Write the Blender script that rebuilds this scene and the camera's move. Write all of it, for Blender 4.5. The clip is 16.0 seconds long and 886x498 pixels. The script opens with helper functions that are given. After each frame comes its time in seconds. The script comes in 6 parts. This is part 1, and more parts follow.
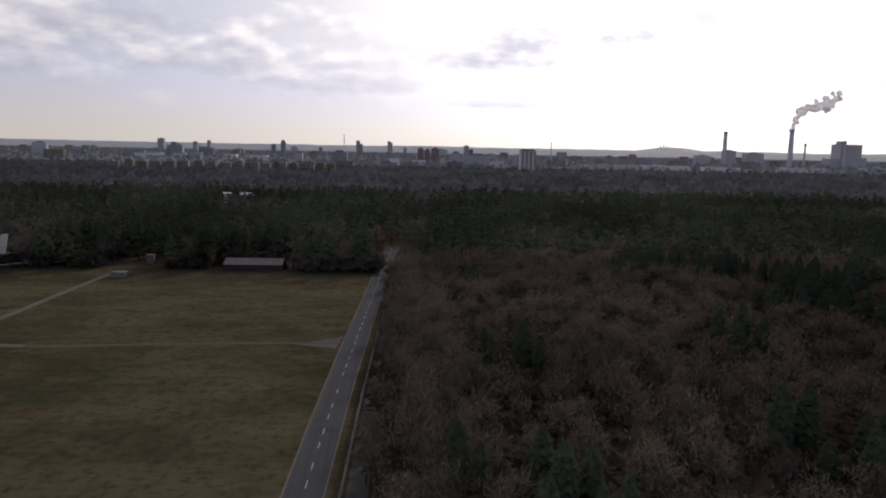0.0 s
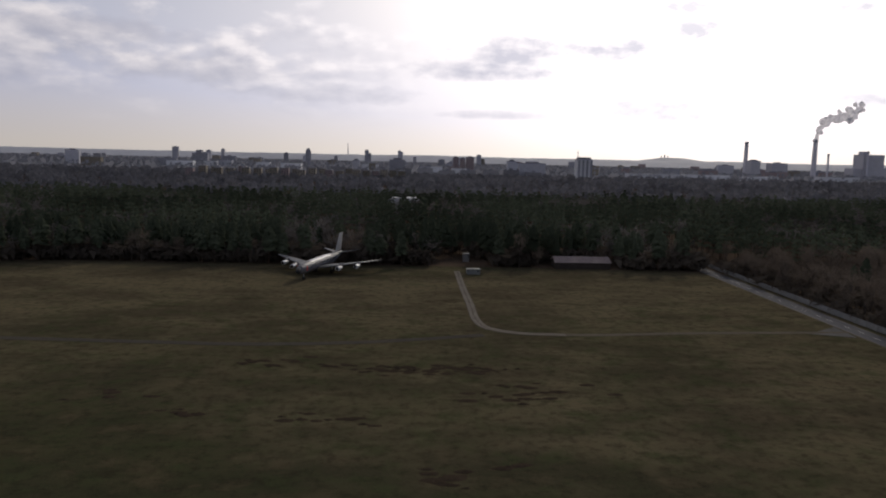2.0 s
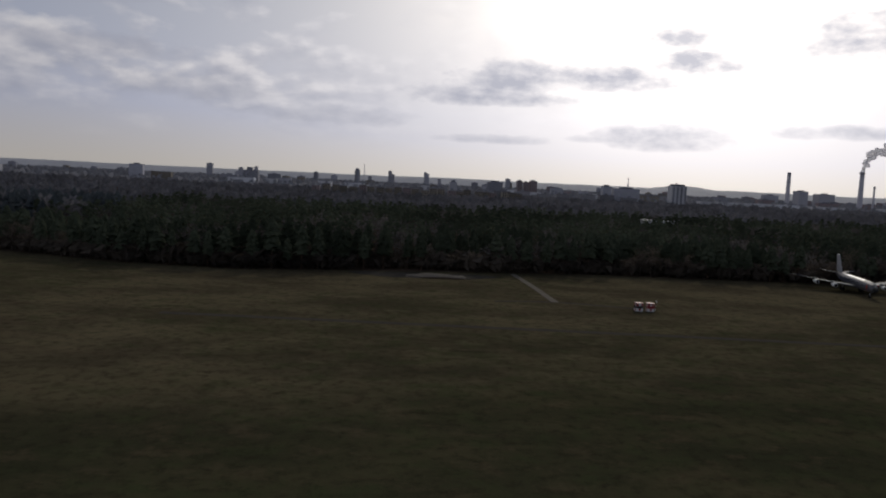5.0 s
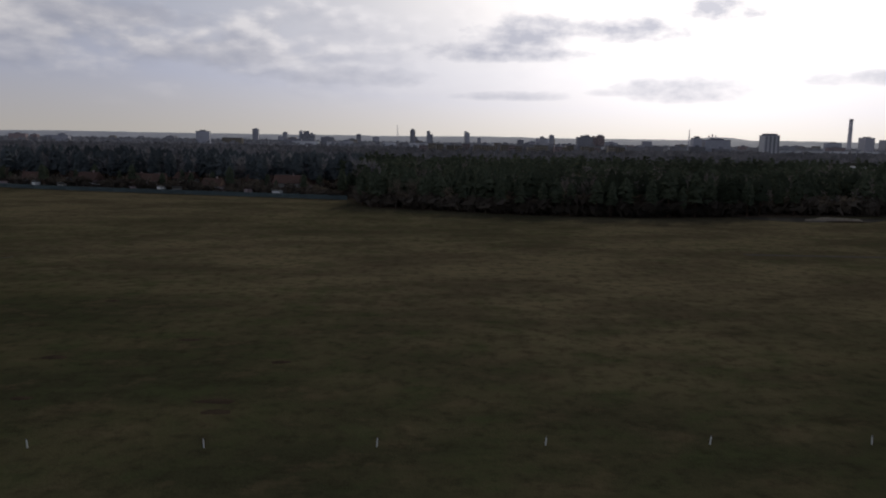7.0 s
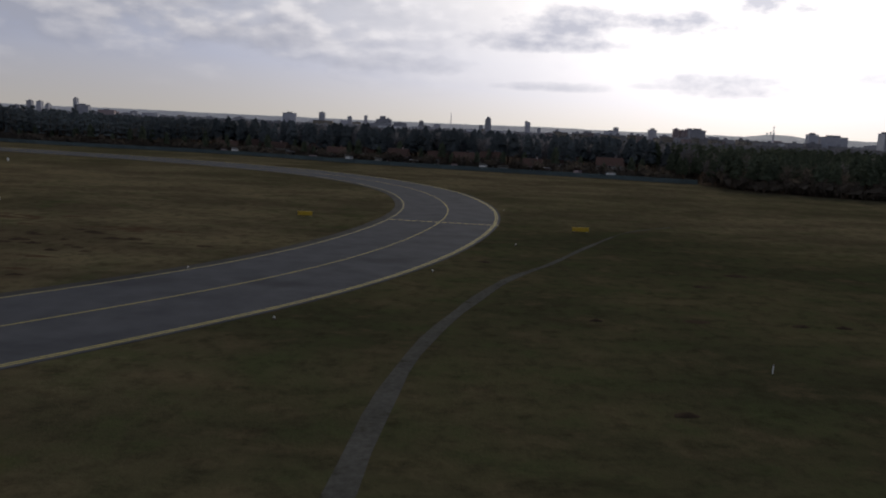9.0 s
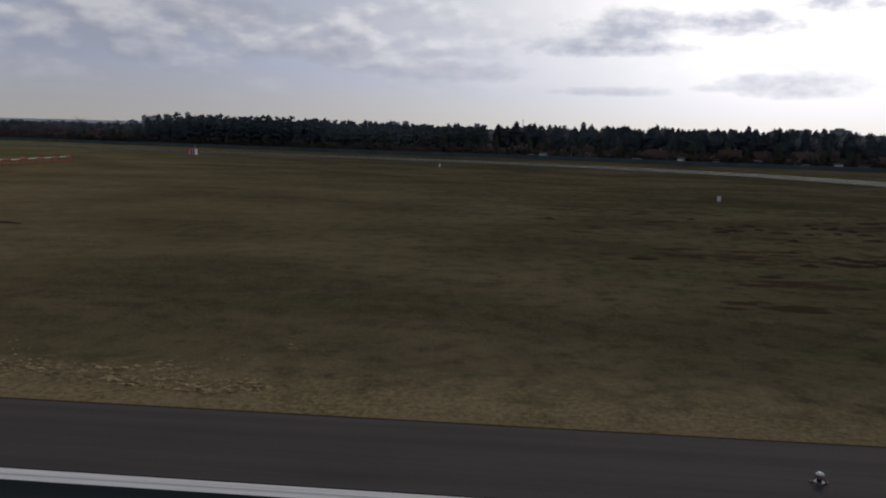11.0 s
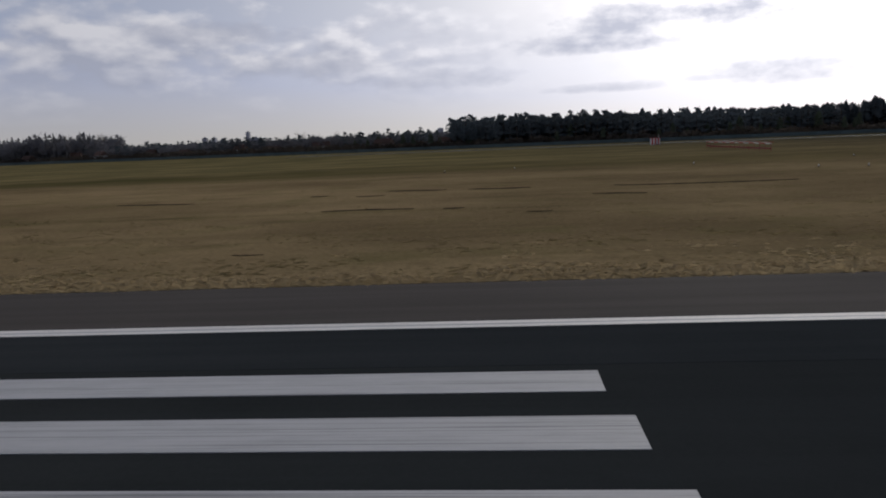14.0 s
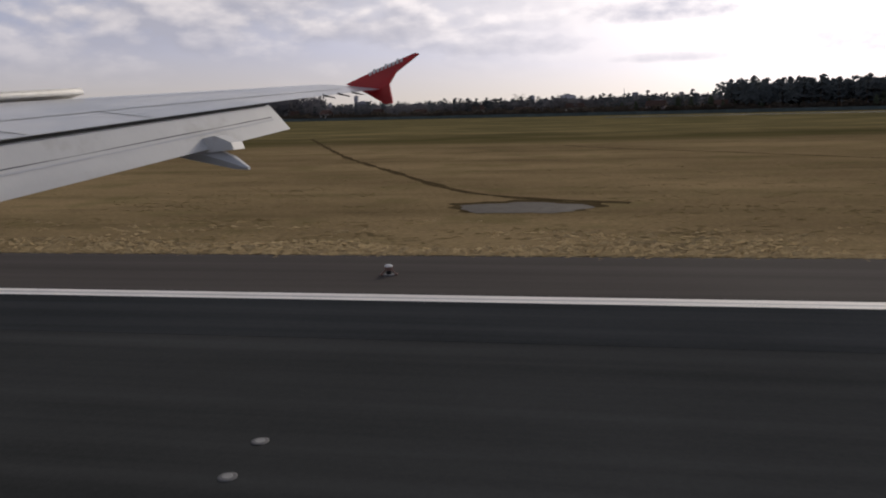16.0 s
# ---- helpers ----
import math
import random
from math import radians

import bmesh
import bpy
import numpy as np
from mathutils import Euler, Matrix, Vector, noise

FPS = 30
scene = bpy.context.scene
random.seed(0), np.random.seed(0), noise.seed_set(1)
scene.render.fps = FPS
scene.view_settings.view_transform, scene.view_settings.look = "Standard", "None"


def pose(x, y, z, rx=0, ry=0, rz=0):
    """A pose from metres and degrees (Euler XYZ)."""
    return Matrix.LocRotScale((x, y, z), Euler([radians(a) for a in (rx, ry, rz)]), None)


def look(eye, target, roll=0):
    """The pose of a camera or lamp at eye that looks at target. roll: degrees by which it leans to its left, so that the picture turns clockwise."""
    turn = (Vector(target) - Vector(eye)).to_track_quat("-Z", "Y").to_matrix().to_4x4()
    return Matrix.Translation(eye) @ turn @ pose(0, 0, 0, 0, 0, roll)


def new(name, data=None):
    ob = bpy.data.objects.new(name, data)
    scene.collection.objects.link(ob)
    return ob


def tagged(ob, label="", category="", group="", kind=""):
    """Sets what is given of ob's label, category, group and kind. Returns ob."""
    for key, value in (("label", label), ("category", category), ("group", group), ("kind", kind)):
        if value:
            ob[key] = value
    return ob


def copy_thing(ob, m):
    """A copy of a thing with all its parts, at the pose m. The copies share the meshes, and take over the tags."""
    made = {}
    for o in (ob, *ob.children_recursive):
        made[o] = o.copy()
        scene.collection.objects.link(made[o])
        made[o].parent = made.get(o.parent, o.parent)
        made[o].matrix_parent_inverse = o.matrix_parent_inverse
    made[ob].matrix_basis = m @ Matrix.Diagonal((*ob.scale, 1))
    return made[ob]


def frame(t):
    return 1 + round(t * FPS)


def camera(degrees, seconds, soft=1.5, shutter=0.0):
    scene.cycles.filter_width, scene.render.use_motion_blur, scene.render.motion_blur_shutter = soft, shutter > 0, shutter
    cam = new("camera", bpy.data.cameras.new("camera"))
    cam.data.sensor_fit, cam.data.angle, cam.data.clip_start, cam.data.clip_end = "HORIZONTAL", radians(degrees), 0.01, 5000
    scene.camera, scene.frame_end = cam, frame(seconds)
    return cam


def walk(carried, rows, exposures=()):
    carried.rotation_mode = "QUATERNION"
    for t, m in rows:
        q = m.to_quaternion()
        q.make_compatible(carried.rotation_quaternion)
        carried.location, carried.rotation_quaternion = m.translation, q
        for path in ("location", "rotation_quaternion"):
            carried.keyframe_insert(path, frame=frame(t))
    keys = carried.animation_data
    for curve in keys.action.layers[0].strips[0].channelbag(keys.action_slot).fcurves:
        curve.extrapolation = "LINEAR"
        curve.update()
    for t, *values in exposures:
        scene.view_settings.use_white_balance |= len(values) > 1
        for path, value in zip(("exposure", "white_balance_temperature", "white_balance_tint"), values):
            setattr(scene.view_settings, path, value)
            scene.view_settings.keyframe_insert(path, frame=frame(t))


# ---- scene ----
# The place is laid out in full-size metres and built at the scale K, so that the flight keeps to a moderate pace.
K = 0.57
cam = camera(62.61, 16.0, soft=2.0)

# seconds, eye x, y, z, yaw to the left from +y, pitch, roll
FLIGHT = [
    (0, 1084.74, -6.50, 48.08, -3.16, -7.93, 1.12),
    (0.5, 1052.39, -6.11, 46.41, -2.76, -7.58, -0.48),
    (1, 1019.82, -5.73, 44.78, -3.55, -9.39, -0.41),
    (1.5, 987.06, -5.38, 43.24, -2.65, -7.69, -0.90),
    (2, 954.10, -5.03, 41.82, -3.96, -7.15, 1.31),
    (2.5, 920.96, -4.71, 40.55, -7.45, -5.41, 3.33),
    (2.7, 907.66, -4.58, 40.08, -9.17, -3.73, 2.61),
    (3, 887.66, -4.39, 39.38, -6.83, -4.09, 2.59),
    (3.5, 854.20, -4.09, 38.24, -8.48, -6.01, 3.58),
    (4, 820.59, -3.81, 37.06, -5.95, -3.93, 2.30),
    (4.5, 786.85, -3.53, 35.77, -7.23, -4.69, 3.40),
    (4.7, 773.32, -3.43, 35.21, -4.75, -4.88, 3.01),
    (5.4, 725.81, -3.07, 32.99, -4.46, -6.57, 2.65),
    (6.1, 678.11, -2.74, 30.49, -4.40, -8.80, 2.50),
    (6.8, 630.24, -2.43, 27.81, -4.12, -9.92, 2.05),
    (7, 616.53, -2.35, 27.03, -2.85, -8.55, 0.92),
    (7.5, 582.23, -2.15, 25.09, -3.81, -7.76, 1.20),
    (7.8, 561.62, -2.03, 23.94, -3.12, -7.58, 1.84),
    (8, 547.87, -1.95, 23.18, -3.84, -5.54, 1.02),
    (8.4, 520.35, -1.81, 21.71, -4.78, -7.39, 3.45),
    (8.5, 513.46, -1.77, 21.35, -3.87, -7.63, 3.76),
    (9, 479.03, -1.60, 19.85, -0.15, -9.50, 2.65),
    (9.4, 451.47, -1.47, 18.78, -2.97, -8.81, 3.52),
    (9.5, 444.57, -1.44, 18.48, 1.04, -7.75, 2.81),
    (10, 410.11, -1.28, 16.47, 4.08, -7.15, 2.44),
    (10.2, 396.32, -1.22, 15.80, 4.53, -9.33, 3.20),
    (10.7, 361.87, -1.08, 13.92, 4.51, -9.21, 2.43),
    (11.2, 327.43, -0.95, 11.82, 4.47, -8.95, 0.71),
    (11.7, 293.02, -0.82, 9.75, 4.38, -8.67, -1.10),
    (12.3, 251.79, -0.68, 7.69, 4.21, -8.51, -2.17),
    (12.5, 238.06, -0.63, 7.18, 3.95, -9.08, -2.10),
    (12.8, 217.48, -0.57, 6.58, 4.52, -10.32, -1.51),
    (13, 203.78, -0.53, 6.30, 4.57, -9.95, -1.62),
    (13.3, 183.25, -0.46, 6.02, 4.10, -9.67, -1.84),
    (13.5, 169.57, -0.42, 5.93, 5.59, -8.14, -3.06),
    (13.8, 149.09, -0.37, 5.91, 4.45, -8.84, -2.52),
    (14, 135.45, -0.33, 5.95, 4.83, -8.52, -2.45),
    (14.1, 128.63, -0.31, 5.98, 5.33, -9.98, -2.00),
    (14.5, 101.42, -0.24, 6.13, 4.95, -11.21, -1.68),
    (15, 67.49, -0.15, 6.22, 8.17, -8.08, -2.49),
    (15.3, 47.19, -0.11, 6.20, 8.74, -8.76, -1.76),
    (15.5, 33.68, -0.08, 6.16, 8.18, -8.78, -1.59),
    (15.7, 20.19, -0.04, 6.12, 8.72, -9.79, -0.71),
    (16, 0.00, -0.00, 6.03, 9.77, -10.80, -1.53),
]


def row(t, x, y, z, yaw, pitch, roll):
    a, b = radians(yaw), radians(pitch)
    eye = Vector((x, y, z)) * K
    return (t, look(eye, eye + Vector((-math.sin(a) * math.cos(b), math.cos(a) * math.cos(b), math.sin(b))), roll))


# seconds, stops, kelvin, tint: the camera's own exposure and white balance drift during the landing
EXPOSURES = [(0, 0.35, 6700, 11), (1.5, 0.2, 6750, 11), (2.5, 0.1, 6700, 10), (3, -0.2, 6650, 10), (4.7, -0.25, 6550, 8), (7, -0.15, 6550, 8), (8, -0.01, 6650, 10), (8.5, 0.02, 6700, 11), (9, -0.06, 6550, 8), (9.5, -0.1, 6280, 6), (10.2, -0.15, 6330, 7), (12.5, -0.27, 6300, 7), (13.2, -0.15, 6300, 7), (14, -0.03, 6320, 8), (14.5, 0.24, 6850, 12), (15, 0.14, 6650, 10), (15.5, 0.14, 6950, 12), (16, 0.22, 6850, 11)]
walk(cam, [row(*r) for r in FLIGHT], EXPOSURES)

# ---- light: a veiled afternoon sun ahead to the right, thin broken cloud ----
SUN_AZ, SUN_EL = 24.0, 27.0
sun_dir = Vector((math.sin(radians(SUN_AZ)) * math.cos(radians(SUN_EL)), math.cos(radians(SUN_AZ)) * math.cos(radians(SUN_EL)), math.sin(radians(SUN_EL))))
sun = new("sun", bpy.data.lights.new("sun", "SUN"))
sun.data.energy, sun.data.angle, sun.data.color = 1.0, radians(6), (1.0, 0.95, 0.87)
sun.matrix_world = look((0, 0, 0), -sun_dir)

world = bpy.data.worlds.new("sky")
scene.world = world
world.use_nodes = True


class Nodes:
    """Short hand for node trees: every call makes a node, links its inputs and gives its first output."""

    def __init__(self, tree):
        self.tree = tree
        tree.nodes.clear()

    def make(self, kind, inputs=(), out=0, **settings):
        n = self.tree.nodes.new(kind)
        if "operation" in settings:
            n.operation = settings["operation"]
        if "data_type" in settings:
            n.data_type = settings["data_type"]
        if "blend_type" in settings:
            n.blend_type = settings["blend_type"]
        for key, value in inputs:
            if isinstance(value, bpy.types.NodeSocket):
                self.tree.links.new(value, n.inputs[key])
            else:
                n.inputs[key].default_value = value
        return n.outputs[out]

    def math(self, op, a, b=0.0, c=0.0):
        return self.make("ShaderNodeMath", ((0, a), (1, b), (2, c)), operation=op)

    def mix(self, f, a, b):
        col = lambda c: c if isinstance(c, bpy.types.NodeSocket) else (*c, 1)
        return self.make("ShaderNodeMix", ((0, f), (6, col(a)), (7, col(b))), 2, data_type="RGBA")

    def noise(self, vec, scale, detail=4.0, rough=0.55):
        return self.make("ShaderNodeTexNoise", (("Vector", vec), ("Scale", scale), ("Detail", detail), ("Roughness", rough)))

    def ramp(self, f, lo, hi):
        return self.make("ShaderNodeMapRange", ((0, f), (1, lo), (2, hi)))

    def scaled(self, vec, s):
        return self.make("ShaderNodeVectorMath", ((0, vec), (1, s)), operation="MULTIPLY")


def build_sky():
    n = Nodes(world.node_tree)
    sky = n.tree.nodes.new("ShaderNodeTexSky")
    sky.sky_type, sky.sun_disc = "NISHITA", False
    sky.sun_elevation, sky.sun_rotation = radians(SUN_EL), radians(SUN_AZ)
    sky.dust_density = 3.0
    co = n.tree.nodes.new("ShaderNodeTexCoord")
    d = co.outputs["Generated"]
    sep = n.tree.nodes.new("ShaderNodeSeparateXYZ")
    n.tree.links.new(d, sep.inputs[0])
    x, y, z = sep.outputs
    az = n.math("MULTIPLY", n.math("ARCTAN2", x, y), 57.2958)
    el = n.math("MULTIPLY", n.math("ARCSINE", z), 57.2958)
    dot = n.make("ShaderNodeVectorMath", ((0, d), (1, sun_dir)), "Value", operation="DOT_PRODUCT")
    near = n.math("MAXIMUM", dot, 0.0)
    glow = n.math("POWER", near, 26.0)
    wide = n.math("POWER", near, 5.5)
    # broken stratocumulus: large banks made of small heaps, lit from the sun's side
    def heaps(da, de):
        u, v = n.math("ADD", az, da), n.math("ADD", el, de)
        bank = n.make("ShaderNodeCombineXYZ", ((0, n.math("MULTIPLY", u, 0.075)), (1, n.math("MULTIPLY", v, 0.2)), (2, 3.7)))
        heap_co = n.make("ShaderNodeCombineXYZ", ((0, n.math("MULTIPLY", u, 0.27)), (1, n.math("MULTIPLY", v, 0.55)), (2, 1.3)))
        return n.math("ADD", n.math("MULTIPLY", n.noise(bank, 1.0, 3.0, 0.5), 0.55), n.math("MULTIPLY", n.noise(heap_co, 1.0, 6.0, 0.5), 0.45))

    body, sunward = heaps(0.0, 0.0), heaps(0.45, 0.7)
    spread_out = n.math("MULTIPLY", n.ramp(el, 2.0, 6.5), n.math("ADD", 0.2, n.math("MULTIPLY", n.ramp(az, 2.0, -8.0), 0.8)))
    cover = n.math("MULTIPLY", n.ramp(body, 0.43, 0.54), spread_out)
    relief = n.ramp(n.math("SUBTRACT", body, sunward), -0.07, 0.09)
    # single clouds: azimuth, elevation, half length, half height, weight
    wob = n.make("ShaderNodeCombineXYZ", ((0, n.math("MULTIPLY", az, 0.36)), (1, n.math("MULTIPLY", el, 0.72)), (2, 5.0)))
    ragged = n.math("SUBTRACT", n.noise(wob, 1.2, 5.0, 0.55), 0.5)
    total = None
    for a0, e0, w, h, k in ((9.4, 7.8, 5.4, 1.75, 1.0), (6.8, 6.5, 7.2, 1.1, 1.0), (16.6, 8.0, 6.4, 1.3, 1.0), (22.8, 9.2, 4.8, 1.4, 1.0), (21.4, 11.0, 4.0, 1.2, 0.95), (20.4, 3.8, 5.6, 1.35, 0.75),
                            (33.6, 10.6, 5.2, 2.2, 1.0), (33.0, 4.4, 5.2, 0.7, 0.75), (29.2, 10.7, 0.9, 0.45, 0.6), (8.2, 3.3, 5.2, 0.5, 0.6), (15.6, 3.6, 2.4, 0.4, 0.5), (-21.3, 8.2, 7.5, 1.1, 0.8), (-14.0, 5.9, 7.0, 1.2, 0.6), (-4.0, 4.5, 6.0, 1.0, 0.55), (-27.0, 11.5, 9.0, 1.4, 0.65), (-30.0, 5.0, 8.0, 0.9, 0.4)):
        u = n.math("DIVIDE", n.math("SUBTRACT", az, a0), w)
        v = n.math("DIVIDE", n.math("SUBTRACT", el, e0), h)
        # flat below, heaped above
        v = n.math("MAXIMUM", v, n.math("MULTIPLY", v, -1.5))
        r = n.math("ADD", n.math("MULTIPLY", u, u), n.math("MULTIPLY", v, v))
        blob = n.math("MULTIPLY", n.ramp(n.math("ADD", n.math("SUBTRACT", 1.0, r), n.math("MULTIPLY", ragged, 2.6)), 0.0, 1.15), k)
        total = blob if total is None else n.math("MAXIMUM", total, blob)
    base = n.make("ShaderNodeVectorMath", ((0, sky.outputs[0]), (3, SKY_STRENGTH)), operation="SCALE")
    # thin bright veil, brightest towards the sun; thicker and pinker near the horizon
    tint = n.mix(n.math("MAXIMUM", n.ramp(el, 6.5, 0.5), n.math("POWER", near, 3.2)), (0.765, 0.845, 1.2), (1.02, 0.96, 0.935))
    veil_level = n.math("ADD", 0.44, n.math("ADD", n.math("MULTIPLY", wide, 0.9), n.math("MULTIPLY", glow, 3.0)))
    veil = n.make("ShaderNodeVectorMath", ((0, tint), (3, veil_level)), operation="SCALE")
    low = n.ramp(el, 24.0, 5.0)
    amount = n.math("ADD", 0.12, n.math("MULTIPLY", low, 0.78))
    c = n.mix(amount, base, veil)
    lit = n.make("ShaderNodeVectorMath", ((0, (1.0, 0.96, 1.0)), (3, n.math("ADD", 0.62, n.math("MULTIPLY", wide, 0.9)))), operation="SCALE")
    grey = n.make("ShaderNodeVectorMath", ((0, (0.83, 0.85, 1.03)), (3, n.math("ADD", 0.41, n.math("MULTIPLY", wide, 0.33)))), operation="SCALE")
    c = n.mix(n.math("MULTIPLY", cover, 0.8), c, n.mix(relief, grey, lit))
    c = n.mix(n.math("MULTIPLY", total, 0.85), c, grey)
    high = n.ramp(el, 20.0, 55.0)
    c = n.mix(n.math("MULTIPLY", high, 0.55), c, base)
    bg = n.make("ShaderNodeBackground", (("Color", c), ("Strength", 1.0)))
    end = n.tree.nodes.new("ShaderNodeOutputWorld")
    n.tree.links.new(bg, end.inputs[0])


SKY_STRENGTH = 0.05
build_sky()


# ---- materials ----
def finish(n, colour, rough, metal=0.0, bump=None, strength=0.3, distance=0.05, spec=0.4, coat=0.0, alpha=1.0):
    links = [("Base Color", colour), ("Roughness", rough), ("Metallic", metal), ("Specular IOR Level", spec), ("Coat Weight", coat), ("Alpha", alpha)]
    if bump is not None:
        links.append(("Normal", n.make("ShaderNodeBump", (("Height", bump), ("Strength", strength), ("Distance", distance * K)))))
    sh = n.make("ShaderNodeBsdfPrincipled", links)
    end = n.tree.nodes.new("ShaderNodeOutputMaterial")
    n.tree.links.new(sh, end.inputs[0])


def place(n, stretch=(1, 1, 1)):
    co = n.tree.nodes.new("ShaderNodeTexCoord")
    return n.scaled(co.outputs["Object"], tuple(s / K for s in stretch))


def surface(name, dark, light, grain=2.0, patch=0.1, third=None, rough=0.85, metal=0.0, stretch=(1, 1, 1), bump=0.25, spec=0.2, coat=0.0, vary=0.0):
    """Grain and large patches between two colours, a third colour for stains, in full-size metres."""
    m = bpy.data.materials.new(name)
    m.use_nodes = True
    n = Nodes(m.node_tree)
    v = place(n, stretch)
    fine, big = n.noise(v, grain, 5.0, 0.65), n.noise(v, patch, 4.0)
    c = n.mix(n.ramp(n.math("ADD", n.math("MULTIPLY", fine, 0.6), n.math("MULTIPLY", big, 0.5)), 0.36, 0.74), dark, light)
    if third:
        c = n.mix(n.ramp(n.noise(v, patch * 2.7, 6.0, 0.7), 0.55, 0.72), c, third)
    if vary:
        info = n.tree.nodes.new("ShaderNodeObjectInfo")
        c = n.make("ShaderNodeHueSaturation", (("Value", n.math("ADD", 1 - vary, n.math("MULTIPLY", info.outputs["Random"], 2 * vary))), ("Color", c)))
    finish(n, c, rough, metal, fine if bump else None, bump, 0.03, spec, coat)
    return m


def island(name, dark, light, through_light=0.25, grain=0.8):
    """For joined foliage: each separate piece takes its own tone."""
    m = bpy.data.materials.new(name)
    m.use_nodes = True
    n = Nodes(m.node_tree)
    geo = n.tree.nodes.new("ShaderNodeNewGeometry")
    v = place(n)
    f = n.math("ADD", n.math("MULTIPLY", geo.outputs["Random Per Island"], 0.7), n.math("MULTIPLY", n.noise(v, grain), 0.3))
    patchy = n.noise(v, 0.012, 3.0)
    c = n.mix(f, dark, light)
    c = n.mix(n.ramp(patchy, 0.4, 0.65), c, tuple(0.75 * a for a in dark))
    # leaf and twig masses scatter light much as a soft surface does
    soft = n.make("ShaderNodeVectorMath", ((0, n.scaled(geo.outputs["Normal"], (0.45, 0.45, 0.45))), (1, (0.0, -0.35, 0.55))), operation="ADD")
    soft = n.make("ShaderNodeVectorMath", ((0, soft),), operation="NORMALIZE")
    sh = n.make("ShaderNodeMixShader", ((0, through_light), (1, n.make("ShaderNodeBsdfDiffuse", (("Color", c), ("Normal", soft)))), (2, n.make("ShaderNodeBsdfTranslucent", (("Color", c),)))))
    end = n.tree.nodes.new("ShaderNodeOutputMaterial")
    n.tree.links.new(sh, end.inputs[0])
    return m


def grass_material():
    m = bpy.data.materials.new("winter_grass")
    m.use_nodes = True
    n = Nodes(m.node_tree)
    v, long = place(n), place(n, (0.6, 1.0, 1.0))
    fine = n.noise(v, 3.0, 6.0, 0.7)
    tuft = n.noise(v, 0.45, 6.0, 0.7)
    patch = n.noise(long, 0.05, 6.0, 0.6)
    broad = n.noise(v, 0.011, 4.0, 0.5)
    streak = n.noise(n.scaled(v, (0.4, 1.0, 1.0)), 0.13, 6.0, 0.65)
    clump = n.noise(n.scaled(v, (0.75, 1.0, 1.0)), 0.17, 7.0, 0.68)
    sep = n.tree.nodes.new("ShaderNodeSeparateXYZ")
    n.tree.links.new(v, sep.inputs[0])
    px, py = sep.outputs[0], sep.outputs[1]
    c = n.mix(n.ramp(patch, 0.40, 0.60), GRASS_BROWN, GRASS_STRAW)
    # darker green ground between the taxiway and the road, nearer the runway
    sway = n.math("SUBTRACT", broad, 0.5)
    reach = n.math("SUBTRACT", n.math("ADD", py, n.math("MULTIPLY", sway, 110.0)), n.math("ADD", n.math("MULTIPLY", n.ramp(px, 640.0, 500.0), 85.0), n.math("MULTIPLY", n.math("MULTIPLY", n.ramp(px, 700.0, 780.0), n.ramp(px, 990.0, 900.0)), 50.0)))
    green_zone = n.math("MULTIPLY", n.ramp(reach, 112.0, 66.0), n.ramp(n.math("ADD", px, n.math("MULTIPLY", sway, 150.0)), 425.0, 485.0))
    green_zone = n.math("MULTIPLY", green_zone, n.ramp(px, 1076.0, 1000.0))
    c = n.mix(n.math("MAXIMUM", n.math("MULTIPLY", green_zone, 0.8), n.math("MULTIPLY", n.ramp(broad, 0.47, 0.6), 0.45)), c, n.mix(n.ramp(patch, 0.4, 0.62), GRASS_GREEN, GRASS_OLIVE))
    # green clumps where the turf is thicker
    c = n.mix(n.math("MULTIPLY", n.math("MULTIPLY", n.ramp(clump, 0.5, 0.64), n.ramp(broad, 0.3, 0.5)), 0.75), c, CLUMP_GREEN)
    c = n.mix(n.math("MULTIPLY", n.ramp(clump, 0.46, 0.36), 0.4), c, GRASS_RUSSET)
    dull = n.math("SUBTRACT", 1.0, n.math("MULTIPLY", green_zone, 0.8))
    c = n.mix(n.math("MULTIPLY", n.math("MULTIPLY", n.ramp(n.noise(long, 0.09, 6.0, 0.65), 0.55, 0.66), 0.6), dull), c, GRASS_STRAW)
    c = n.mix(n.math("MULTIPLY", n.ramp(tuft, 0.48, 0.68), 0.7), c, GRASS_DARK)
    c = n.mix(n.math("MULTIPLY", n.ramp(streak, 0.60, 0.70), 0.6), c, GRASS_DARK)
    c = n.mix(n.math("MULTIPLY", n.math("MULTIPLY", n.ramp(fine, 0.45, 0.8), 0.4), dull), c, GRASS_STRAW)
    # drier, shorter mown grass along the runway; its paleness also paints a brighter exposure
    dry = n.math("MULTIPLY", n.ramp(n.math("ADD", py, n.math("MULTIPLY", tuft, 30.0)), 330.0, 120.0), n.ramp(n.math("ADD", px, n.math("MULTIPLY", tuft, 80.0)), 430.0, 120.0))
    c = n.mix(n.math("MULTIPLY", dry, 0.8), c, n.mix(n.ramp(n.math("ADD", n.math("MULTIPLY", fine, 0.5), n.math("MULTIPLY", patch, 0.6)), 0.44, 0.68), DRY_DARK, DRY_LIGHT))
    c = n.mix(n.math("MULTIPLY", n.math("MULTIPLY", dry, n.ramp(clump, 0.52, 0.66)), 0.5), c, (0.135, 0.118, 0.052))
    # greener rough grass behind a dark ragged edge, long bands and blots
    wave = n.math("ADD", py, n.math("MULTIPLY", n.math("SUBTRACT", patch, 0.5), 60.0))
    west = n.ramp(px, 260.0, 110.0)
